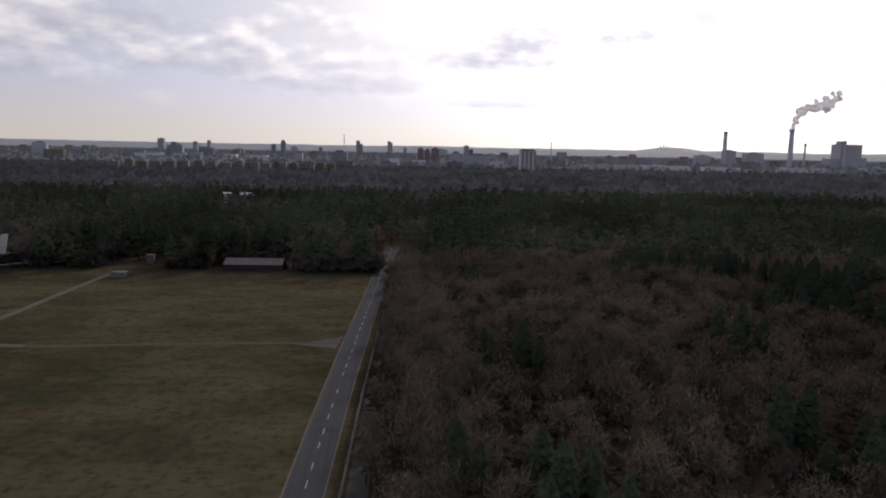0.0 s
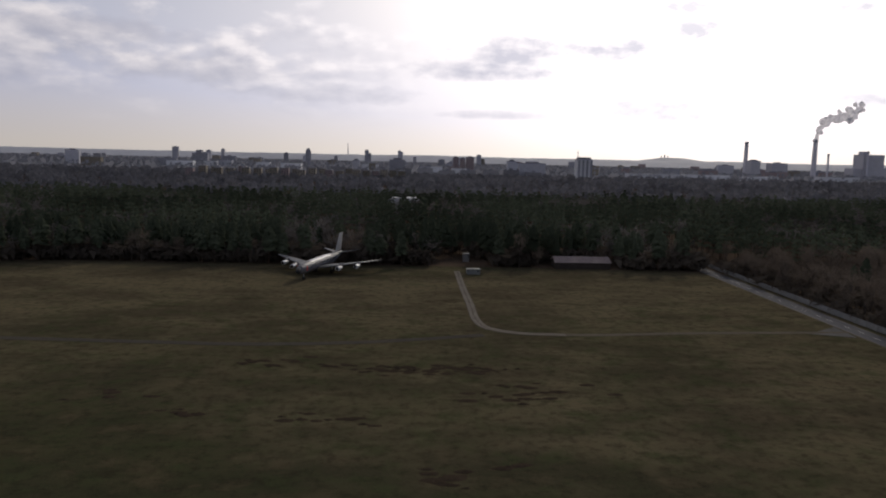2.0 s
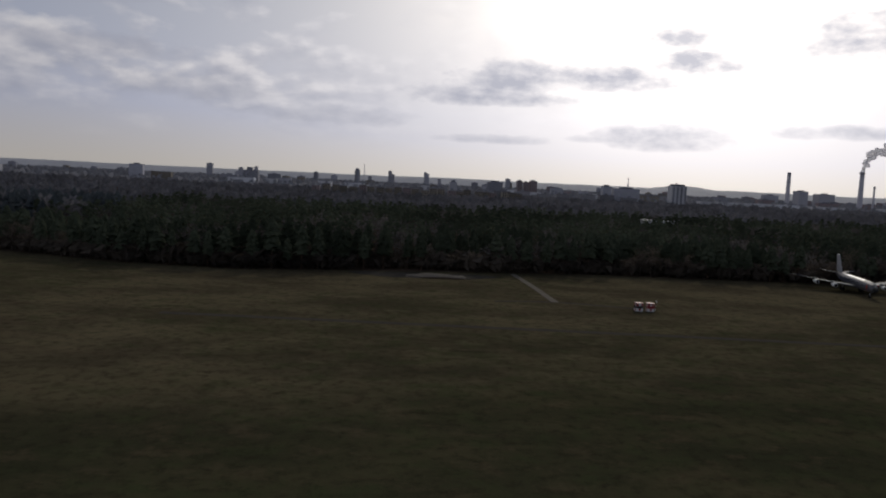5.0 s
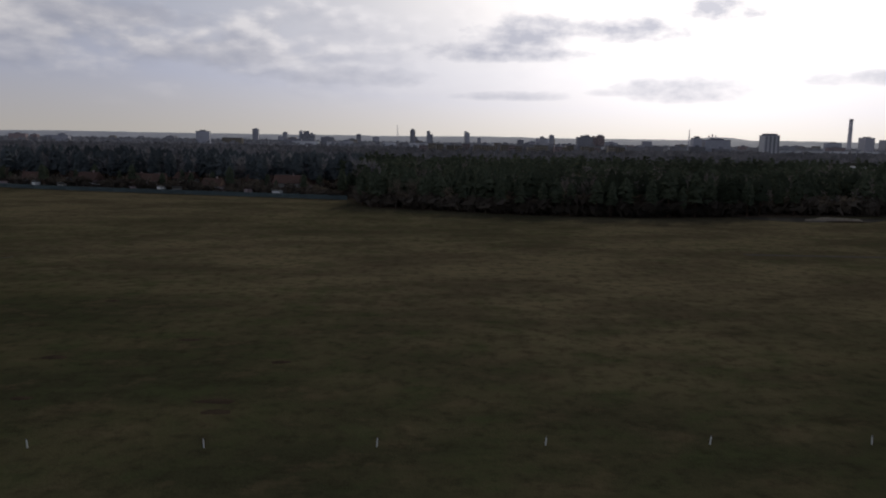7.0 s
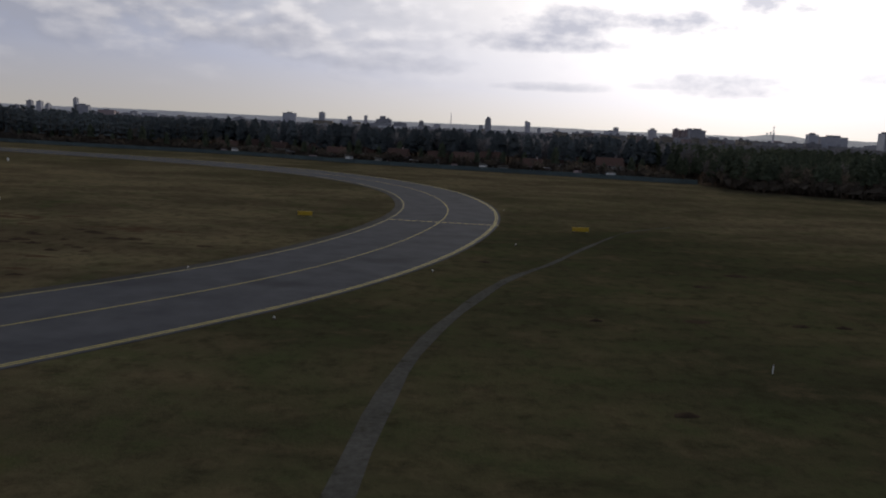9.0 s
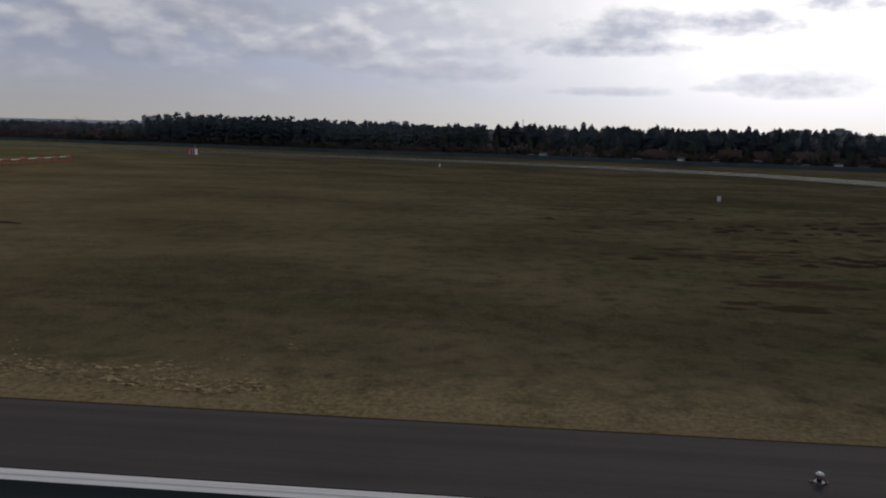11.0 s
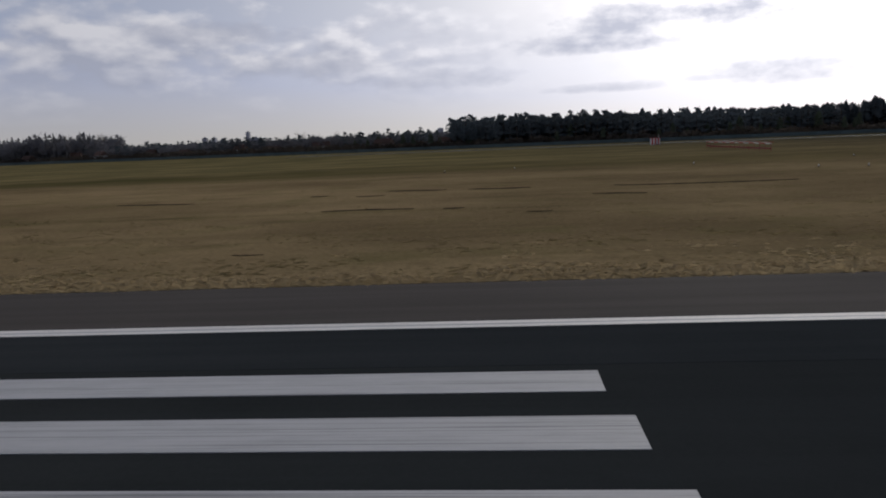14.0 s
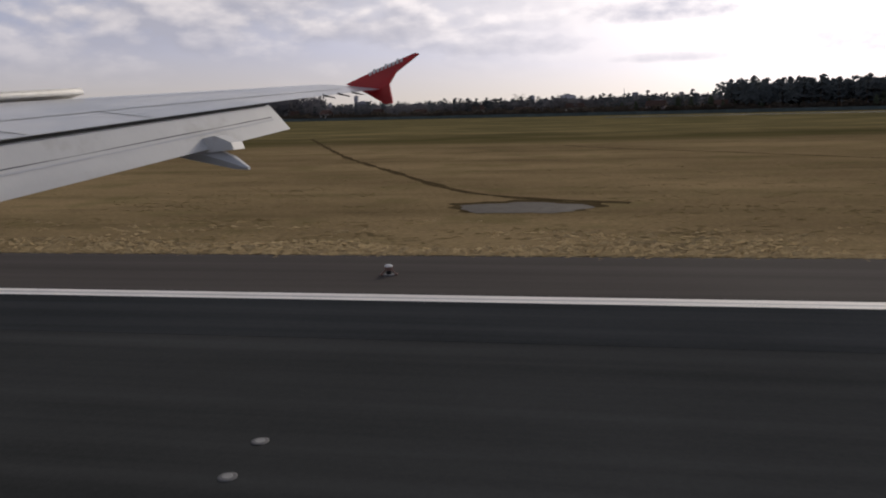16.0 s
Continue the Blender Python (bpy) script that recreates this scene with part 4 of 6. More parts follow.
def tree_thing(name, data, mats, crown, label, category, group):
    """One tree with a trunk and a crown of its own."""
    v, f, m = data
    root = thing(name, 0, 0, 0, 0, label, category, group)
    for k, (nm, mat) in enumerate((("trunk", mats[0]), (crown, mats[1]))):
        used = np.unique(f[m == k])
        back = np.full(len(v), -1)
        back[used] = np.arange(len(used))
        ob = heap(nm, v[used], back[f[m == k]], [mat], None, "", "", "")
        ob.parent = root
    return root


def orchard(kinds, name, mats, crown, label, category, group, spots, size):
    first = [tree_thing(name, d, mats, crown, label, category, group) for d in kinds]
    spots = list(spots)
    posed = []
    for x, y in spots:
        k = rng.uniform(*size)
        posed.append(at(x, y, 0, rng.uniform(0, 360)) @ Matrix.Diagonal((k, k, k * rng.uniform(0.9, 1.1), 1)))
    for i, m in enumerate(posed[len(first):]):
        copy_thing(first[i % len(first)], m)
    for ob, m in zip(first, posed):
        ob.matrix_world = m


# single trees along the edge of the wood and by the road
front = [(x + rng.uniform(-2, 2), edge_y(x) + rng.uniform(0.5, 4)) for x in np.arange(600, 1066, 6.5) if not (1010 < x < 1044 or 970 < x < 994 or 745 < x < 790)]
pine_front = [p for p in front if noise.noise(Vector((p[0] / 40, 3.0, 0))) > -0.05]
bare_front = [p for p in front if p not in pine_front]
road_side = [(1085 + rng.uniform(0, 5), y) for y in np.arange(40, 262, 5.2)] + [(1091 + rng.uniform(0, 8), y) for y in np.arange(42, 200, 7.5)]
orchard(BARE, "bare_tree", [BARK, TWIG], "crown", "leafless brown broadleaf tree at the wood's edge", "tree", "trees at the wood's edge", bare_front + road_side, (0.65, 1.0))
orchard(PINES, "pine_tree", [PINE_BARK, NEEDLE], "crown", "dark green pine at the wood's edge", "tree", "pines at the wood's edge", pine_front, (0.7, 0.98))
orchard(PINES, "pine_tree", [PINE_BARK, HAZED_NEEDLE], "crown", "tall dark pine beyond the dry grass", "tree", "pines beyond the grass", [(105 + k * 3.4 + rng.uniform(-1, 1), 472 + rng.uniform(-3, 3)) for k in range(62)], (0.95, 1.12))
orchard(BARE[:3], "bare_tree", [BARK, TWIG], "crown", "tall leafless tree standing above the others", "tree", "tall trees far off", [(134, 560), (-40, 640), (-10, 640)], (1.2, 1.6))
orchard(BARE_MID[:3], "bare_tree", [BARK, TWIG], "crown", "very tall leafless tree in a row on the horizon", "tree", "row of tall trees", [(-398 - 6.6 * k, 1000 + 6 * (k % 3)) for k in range(14)], (2.2, 2.7))

# bushes of dry grass along the runway's edge
v, f, n = [], [], 0
count = 26000
bx = rng.uniform(-75, 330, count)
by = 29.6 + rng.exponential(1.5, count)
cl = np.array([noise.noise(Vector((a / 9, b / 4, 5.0))) for a, b in zip(bx, by)])
cl[((bx + 3) / 6.2) ** 2 + ((by - 45.2) / 6.0) ** 2 < 1] = -1
for a, b in zip(bx[cl > -0.05], by[cl > -0.05]):
    h, w = rng.uniform(0.03, 0.1), rng.uniform(0.15, 0.6)
    for k in range(3):
        p = np.array([a + rng.normal() * 0.5, b + rng.normal() * 0.2, 0])
        t = rng.normal() * 0.35
        side = np.array([math.cos(t), math.sin(t) * 0.4, 0]) * w * 0.5
        v += [p - side, p + side, p + np.array([rng.normal() * 0.1, rng.normal() * 0.1, h])]
        f.append((n, n + 1, n + 2))
        n += 3
heap("dry_grass", v, f, [TUFT], None, "straw-coloured dry grass tufts beside the asphalt", "grass")

# short rough tufts over the dry field
v, f, n = [], [], 0
count = 12000
bx = rng.uniform(-75, 300, count)
by = 30.2 + rng.exponential(17, count)
cl = np.array([noise.noise(Vector((a / 16, b / 5, 9.0))) for a, b in zip(bx, by)]) + rng.normal(size=count) * 0.15
keep = (cl > 0.02) & (by < 110) & (((bx + 2.6) / 6.5) ** 2 + ((by - 45.0) / 5.0) ** 2 > 1)
for a, b in zip(bx[keep], by[keep]):
    h, w = rng.uniform(0.015, 0.045), rng.uniform(0.2, 0.7)
    for k in range(3):
        p = np.array([a + rng.normal() * 0.6, b + rng.normal() * 0.25, 0])
        t = rng.normal() * 0.35
        side = np.array([math.cos(t), math.sin(t) * 0.4, 0]) * w * 0.5
        v += [p - side, p + side, p + np.array([rng.normal() * 0.1, rng.normal() * 0.1, h])]
        f.append((n, n + 1, n + 2))
        n += 3
heap("grass_tufts", v, f, [ROUGH_TUFT], None, "short olive-brown grass tufts on the dry field", "grass")

# mole hills and clods on the field
v, f, n = [], [], 0
for cx, cy, sx, sy, count in ((932, 140.5, 9, 2.5, 16), (944, 137.5, 4, 2, 7), (957, 135, 8, 3, 30), (970.5, 135, 7, 2.5, 26), (979, 121, 11, 7, 22), (921, 111, 5, 2.5, 9), (938.6, 108.5, 2.5, 2, 7), (948, 107, 4, 2, 6), (905, 119, 6, 3, 6), (963, 87, 4, 4, 10), (971, 90, 2, 1, 4), (400, 110, 30, 14, 60), (395, 78, 26, 8, 40), (560, 80, 60, 30, 24)):
    for k in range(count):
        x, y = cx + rng.normal() * sx * 0.6, cy + rng.normal() * sy * 0.6
        r, h = rng.uniform(0.5, 1.5), rng.uniform(0.12, 0.35)
        ring = [(x + r * 1.5 * math.cos(q) * rng.uniform(0.7, 1.2), y + r * 0.7 * math.sin(q) * rng.uniform(0.7, 1.2), -0.02) for q in [i * math.pi / 4 for i in range(8)]]
        v += ring + [(x + rng.normal() * 0.1, y, h)]
        f += [(n + i, n + (i + 1) % 8, n + 8) for i in range(8)]
        n += 9
heap("earth_clods", v, f, [EARTH], None, "dark earth clods and mole hills in the grass", "earth")


# low bare patches inside the taxiway bend
v, f, n = [], [], 0
for cx, cy, sx, sy, count in ((362, 126, 16, 4, 12), (401, 131, 10, 3, 9), (423, 123, 9, 2, 9), (366, 80, 12, 4, 11), (369, 65, 5, 3, 6), (363, 56, 4, 1.5, 4), (378, 59, 2, 0.8, 2), (390, 84, 4, 1, 3), (399, 56, 3, 1, 3), (415, 64, 5, 4, 4), (372, 104, 26, 8, 9), (408, 88, 18, 8, 6)):
    for k in range(count * 3):
        x, y = cx + rng.normal() * sx * 0.6, cy + rng.normal() * sy * 0.6
        r = rng.uniform(0.4, 1.5)
        ring = [(x + r * 1.7 * math.cos(q) * rng.uniform(0.5, 1.2), y + r * 0.55 * math.sin(q) * rng.uniform(0.5, 1.2), 0.012) for q in [i * math.pi / 7 for i in range(14)]]
        v += ring + [(x, y, 0.05)]
        f += [(n + i, n + (i + 1) % 14, n + 14) for i in range(14)]
        n += 15
heap("bare_patches", v, f, [surface("bare_reddish_soil", (0.04, 0.027, 0.018), (0.075, 0.052, 0.034), 1.5, 0.3, (0.045, 0.04, 0.022), spec=0.0)], None, "reddish bare soil patches in the grass", "earth")


# ---- things on the airfield ----
def runway_light(x, y):
    root = thing("runway_light", x, y, 0.045, 0, "small white-topped runway edge lamp on asphalt", "lamp", "runway edge lamps")
    bm = bmesh.new()
    tube(bm, (0, 0, 0), (0, 0, 0.04), 0.22, 0.2, 16)
    part("base", bm, LAMP_STEEL, root, "flat dark round base plate")
    bm = bmesh.new()
    tube(bm, (0, 0, 0.05), (0, 0, 0.2), 0.1, 0.08, 12)
    part("stem", bm, BLACK, root)
    bm = bmesh.new()
    tube(bm, (0, 0, 0.19), (0, 0, 0.33), 0.13, 0.17, 14)
    part("housing", bm, LAMP_BROWN, root, "dull red-brown lamp housing")
    bm = bmesh.new()
    bmesh.ops.create_uvsphere(bm, u_segments=14, v_segments=8, radius=0.16, matrix=Matrix.Translation((0, 0, 0.32)) @ Matrix.Diagonal((1, 1, 0.65, 1)))
    part("dome", bm, LENS, root, "white glass dome", True)
    for s in (-1, 1):
        part("bracket", boxed(s * 0.28 - 0.05, s * 0.28 + 0.05, -0.06, 0.06, 0, 0.06, bevel=0.02), LAMP_BROWN, root, "red-brown foot bracket")
        bm = bmesh.new()
        tube(bm, (s * 0.26, 0, 0.05), (s * 0.1, 0, 0.24), 0.025, 0.025, 6)
        part("strut", bm, LAMP_BROWN, root)
    return root


lamp = runway_light(233.5, 25.75)
for k in range(-3, 15):
    if k:
        copy_thing(lamp, at(233.5 - 60 * k, 25.75, 0.045, 2.0 * k))


def inset_light(x, y):
    root = thing("inset_light", x, y, 0.06, 0, "flush round steel lamp set into the runway", "lamp", "flush runway lamps")
    bm = bmesh.new()
    tube(bm, (0, 0, 0), (0, 0, 0.014), 0.17, 0.14, 16)
    part("rim", bm, LAMP_STEEL, root)
    bm = bmesh.new()
    tube(bm, (0, 0, 0.014), (0, 0, 0.02), 0.1, 0.09, 12)
    part("lens", bm, DULL_LENS, root, "small dusty prism")
    return root


flush = inset_light(114.4, 12.2)
for k in range(-4, 10):
    for y in (12.2, 10.85):
        if k or y < 12:
            copy_thing(flush, at(114.4 - 30 * k, y - (0.3 if k == 4 else 0.0), 0.075 if 79 < 114.4 - 30 * k < 118 else 0.06))


def marker_post(x, y):
    root = thing("marker_post", x, y, 0, 0, "thin white marker post in the grass", "post", "row of white posts")
    bm = bmesh.new()
    tube(bm, (0, 0, -0.1), (0, 0, 0.78), 0.058, 0.048, 8)
    part("stake", bm, WHITE, root)
    bm = bmesh.new()
    tube(bm, (0, 0, 0.76), (0, 0, 0.83), 0.066, 0.066, 8)
    part("cap", bm, CONCRETE, root, "grey cap")
    return root


post = marker_post(508.3, 59.2)
for k in range(1, 15):
    tilt = pose(0, 0, 0, rng.uniform(-4, 4), rng.uniform(-6, 6), 0)
    copy_thing(post, at(508.3 + 15.1 * k, 59.2 + rng.uniform(-0.15, 0.15)) @ tilt)


def taxi_sign(x, y, rz, width, label):
    root = thing("taxiway_sign", x, y, 0, rz, label, "sign", "yellow taxiway signs")
    part("panel", boxed(-width / 2, width / 2, -0.09, 0.09, 0.18, 1.0, bevel=0.03), YELLOW, root, "plain yellow sign face")
    part("frame", boxed(-width / 2 - 0.04, width / 2 + 0.04, -0.11, 0.11, 0.96, 1.04, bevel=0.02), YELLOW, root, "pale top rail")
    for s in (-1, 1):
        bm = bmesh.new()
        tube(bm, (s * width * 0.38, 0, -0.1), (s * width * 0.38, 0, 0.2), 0.05, 0.05, 8)
        leg = part("leg", bm, STEEL, root)
        part("foot", boxed(s * width * 0.38 - 0.14, s * width * 0.38 + 0.14, -0.14, 0.14, -0.05, 0.05), CONCRETE, leg, "concrete foot")
    return root


taxi_sign(454.2, 36.0, -8, 1.9, "yellow panel sign on short legs in grass")
taxi_sign(452.8, 35.4, 68, 1.9, "yellow panel sign seen nearly edge-on in grass")
taxi_sign(507.1, 145.1, 0, 3.4, "long yellow taxiway sign in the field")
taxi_sign(450.0, 151.0, 0, 3.0, "yellow taxiway sign inside the taxiway bend")


def taxi_light(x, y):
    root = thing("taxiway_light", x, y, 0, 0, "small pale taxiway edge lamp in grass", "lamp", "taxiway edge lamps")
    part("slab", boxed(-0.25, 0.25, -0.22, 0.22, -0.05, 0.03, bevel=0.01), EARTH, root, "small dark base slab")
    bm = bmesh.new()
    tube(bm, (0, 0, 0.03), (0, 0, 0.2), 0.045, 0.04, 8)
    part("stem", bm, LAMP_STEEL, root)
    bm = bmesh.new()
    tube(bm, (0, 0, 0.2), (0, 0, 0.36), 0.1, 0.075, 10)
    part("lens", bm, LENS, root, "pale glass lens")
    return root


edge_lamp = taxi_light(462.6, 69.4)
for x, y in ((478, 97.3), (442.2, 43.9), (400.7, 45.9), (421.4, 63.4), (393.9, 53.9), (395.2, 41.4), (381.1, 34.2), (377, 43.3), (436.7, 34.3), (440, 36.6), (433.1, 34.8), (492, 124), (494, 178), (446, 92)):
    copy_thing(edge_lamp, at(x, y))


def white_marker(x, y):
    root = thing("white_marker", x, y, 0, 0, "upright white marker board in the field", "marker", "white marker boards")
    part("board", boxed(-0.35, 0.35, -0.06, 0.06, 0.3, 1.3, bevel=0.02), WHITE, root)
    bm = bmesh.new()
    tube(bm, (0, 0.08, -0.1), (0, 0.08, 1.0), 0.05, 0.05, 8)
    part("stake", bm, STEEL, root)
    return root


marker = white_marker(385.3, 151)
copy_thing(marker, at(318, 268))
copy_thing(edge_lamp, at(137.9, 135.8))


def checkered_hut(x, y, rz, dark):
    root = thing("checkered_hut", x, y, 0, rz, ("black" if dark else "dark red") + " and white checkered airfield equipment hut", "hut", "checkered huts")
    body = part("body", boxed(-0.95, 0.95, -0.9, 0.9, 0.1, 2.3, bevel=0.04), WHITE, root, "white painted cabin")
    paint = BLACK if dark else DARK_RED
    for u, w in ((1, 0), (-1, 0), (0, 1), (0, -1)):
        for i in range(3):
            for j in range(3):
                if (i + j) % 2 == (0 if j == 2 else 1) or (i, j) == (1, 1):
                    a, b = -0.9 + i * 0.6, -0.9 + i * 0.6 + 0.59
                    z0, z1 = 0.2 + j * 0.68, 0.2 + j * 0.68 + 0.67
                    dims = (a, b, -0.92 * u - 0.012, -0.92 * u + 0.012, z0, z1) if u else (0.97 * w - 0.012, 0.97 * w + 0.012, a, b, z0, z1)
                    part("check", boxed(*dims), paint if j == 1 else DARK_RED, body, "dark painted square")
    part("roof", boxed(-1.02, 1.02, -0.98, 0.98, 2.3, 2.4, bevel=0.03), DARK_RED, root, "dark red flat roof")
    part("plinth", boxed(-1.05, 1.05, -1.0, 1.0, -0.1, 0.1), CONCRETE, root, "concrete plinth")
    return root


checkered_hut(825.1, 196.5, 4, True)
checkered_hut(828.5, 196.7, -3, False)


def hut_mast(x, y):
    root = thing("marker_mast", x, y, 0, 0, "short white mast leaning beside the checkered huts", "mast")
    bm = bmesh.new()
    tube(bm, (0, 0, -0.1), (0.25, 0, 2.9), 0.1, 0.08, 8)
    pole = part("pole", bm, WHITE, root)
    part("head", boxed(0.1, 0.45, -0.12, 0.12, 2.7, 3.0, bevel=0.04), WHITE, pole, "white lamp head")
    for z in (0.7, 1.7):
        bm = bmesh.new()
        tube(bm, (z * 0.083, 0, z), (z * 0.083 + 0.04, 0, z + 0.5), 0.108, 0.105, 8)
        part("band", bm, DARK_RED, pole, "dark red band")
    return root


hut_mast(830.3, 197.4)


def localizer(x, y0, y1):
    """A long red and white antenna fence, at right angles to the runway."""
    root = thing("antenna_array", x, y0, 0, 0, "long low red and white antenna array on posts", "antenna")
    length = y1 - y0
    n = 14
    for k in range(n + 1):
        bm = bmesh.new()
        y = length * k / n
        tube(bm, (0, y, -0.1), (0, y, 2.3), 0.07, 0.06, 6)
        part("post", bm, DARK_RED, root, "dull red post")
    for k in range(n):
        y = length * k / n
        part("rail", boxed(-0.1, 0.1, y, y + length / n - 0.02, 1.75, 1.98), RED if k % 2 else WHITE, root, "red and white banded rail")
        part("screen", boxed(-0.03, 0.03, y, y + length / n - 0.02, 0.5, 0.85), DARK_RED, root, "dark red lower rail")
        bm = bmesh.new()
        tube(bm, (-0.9, y + 1, 2.15), (0.9, y + 1, 2.15), 0.06, 0.04, 6)
        part("element", bm, RED if k % 2 == 0 else WHITE, root)
    return root


localizer(198.7, 178, 232)


def shelter(x, y):
    root = thing("equipment_shelter", x, y, 0, 0, "red and white striped equipment shelter in the field", "hut")
    part("body", boxed(-1.8, 1.8, -1.3, 1.3, 0.15, 2.7, bevel=0.04), WHITE, root)
    for k in range(3):
        part("stripe", boxed(-1.7 + k * 1.3, -1.05 + k * 1.3, -1.34, -1.305, 0.2, 2.65), RED, root, "red painted stripe")
    part("door", boxed(0.35, 1.0, -1.36, -1.345, 0.2, 2.2), STEEL, root, "grey steel door")
    part("roof", boxed(-1.95, 1.95, -1.45, 1.45, 2.7, 2.85, bevel=0.03), RED, root)
    part("plinth", boxed(-2.0, 2.0, -1.5, 1.5, -0.1, 0.15), CONCRETE, root)
    bm = bmesh.new()
    tube(bm, (1.5, 0, 2.8), (1.5, 0, 4.6), 0.06, 0.05, 6)
    part("aerial", bm, WHITE, root)
    return root


shelter(201.2, 320.7)


def weather_station(x, y):
    root = thing("weather_station", x, y, 0, 0, "two slim instrument masts beside a grey-green cabinet", "instrument")
    part("cabinet", boxed(-0.4, 0.4, 6.2, 6.8, -0.05, 1.0, bevel=0.05), GREEN_FENCE, root, "grey-green steel cabinet")
    for py in (0.0, 20.0):
        bm = bmesh.new()
        tube(bm, (0, py, -0.1), (0, py, 2.5), 0.055, 0.045, 8)
        mast_part = part("mast", bm, LAMP_BROWN, root, "thin red-brown instrument pole")
        bm = bmesh.new()
        bmesh.ops.create_uvsphere(bm, u_segments=12, v_segments=8, radius=0.2, matrix=Matrix.Translation((0, py - 0.05, 0.42)))
        part("globe", bm, WHITE, mast_part, "white lamp globe near the foot", True)
        part("head", boxed(-0.13, 0.13, py - 0.13, py + 0.13, 2.5, 2.85, bevel=0.05), WHITE, mast_part, "white instrument head")
        part("foot", boxed(-0.6, 0.6, py - 0.45, py + 0.45, -0.05, 0.06, bevel=0.02), EARTH, mast_part, "dark slab at the mast's foot")
    return root


weather_station(203.9, 97.0)
for x, y in ((179.6, 105.8), (168.4, 128.6), (125, 133.6), (198.2, 136.1), (185.1, 103.3)):
    copy_thing(edge_lamp, at(x, y))


# ---- puddle and rut at the far end ----
def puddle(x, y):
    root = thing("puddle", x, y, 0, 0, "shallow muddy puddle in the grass with dark rim", "puddle", "", "structure")
    for nm, k, z, mat, up in (("mud_rim", 1.2, 0.012, RUT, 0.75), ("water", 1.0, 0.02, WATER, 0.0)):
        bm = bmesh.new()
        pts = []
        for i in range(40):
            a = 2 * math.pi * i / 40
            r = 1 + 0.14 * math.sin(2 * a + 0.6) + 0.08 * math.sin(5 * a) + (0.05 if k == 1 else 0.09) * math.sin(11 * a + k)
            pts.append(bm.verts.new((3.7 * k * r * math.cos(a), up + 2.7 * k * r * math.sin(a) - 0.12 * 3.7 * math.cos(a), z)))
        bm.faces.new(pts)
        part(nm, bm, mat, root)
    return root


puddle(-2.6, 44.6)
rut_line = curve([(-60, 168), (-33, 104), (-23, 83), (-17, 71.5), (-11.5, 60.5), (-7, 53), (-2, 49), (4, 46.8)], 2)
for pts, w in (([(121.5, 88.2), (125.2, 87.3), (128.9, 86.6)], 0.55), ([(131.5, 86.6), (135.3, 85.8), (138.9, 86.0)], 0.65), ([(119.2, 64.1), (123.3, 64.4), (127.6, 63.8)], 0.4), ([(130.3, 63.0), (131.2, 63.0), (132.1, 63.2)], 0.35),
               ([(144.5, 73.5), (147.0, 73.1), (149.5, 72.0)], 0.45), ([(137.4, 58.1), (138.4, 57.9), (139.4, 57.9)], 0.22), ([(113.1, 83.2), (114.1, 83.3), (115.1, 83.6)], 0.35), ([(119.0, 80.8), (120.6, 81.0), (122.2, 81.6)], 0.35),
               ([(148.2, 84.8), (152, 83.5), (160, 82.8), (168, 83.2)], 0.6), ([(91, 80.6), (96, 79.6), (101, 78.6)], 0.4), ([(79, 42.2), (81, 41.2), (84.2, 39.9)], 0.16), ([(120.2, 39.2), (121, 39), (122, 39.1)], 0.12), ([(272.8, 87.5), (276.7, 86.7), (280.7, 85.8)], 0.55), ([(265.1, 61.3), (266.9, 61.2), (268.7, 61.2)], 0.4)):
    line = curve(pts, 0.8)
    tagged(part("bare_strip", ribbon(line, [1.6 * w * (0.55 + 0.45 * math.sin(i * 2.3) ** 2) * (0.4 + 0.6 * math.sin(math.pi * (i + 0.5) / len(line))) for i in range(len(line))], -0.1, 0.02), EARTH), "dark bare strip of earth in dry grass", "earth", "bare earth strips", "structure")
side_line = curve([(-0.3, 118), (8, 106), (17.5, 97.6), (32.3, 81.6), (44, 72)], 3)
tagged(part("wheel_rut", ribbon(side_line, [0.2 + 0.12 * math.sin(i * 2.1) for i in range(len(side_line))], -0.1, 0.015), RUT), "faint wheel rut through dry grass", "rut", "", "structure")
tagged(part("wheel_rut", ribbon(rut_line, [0.36 + 0.16 * math.sin(i * 2.1) + 0.12 * math.sin(i * 0.9) for i in range(len(rut_line))], -0.1, 0.02), RUT), "dark muddy wheel rut through dry grass", "rut", "", "structure")


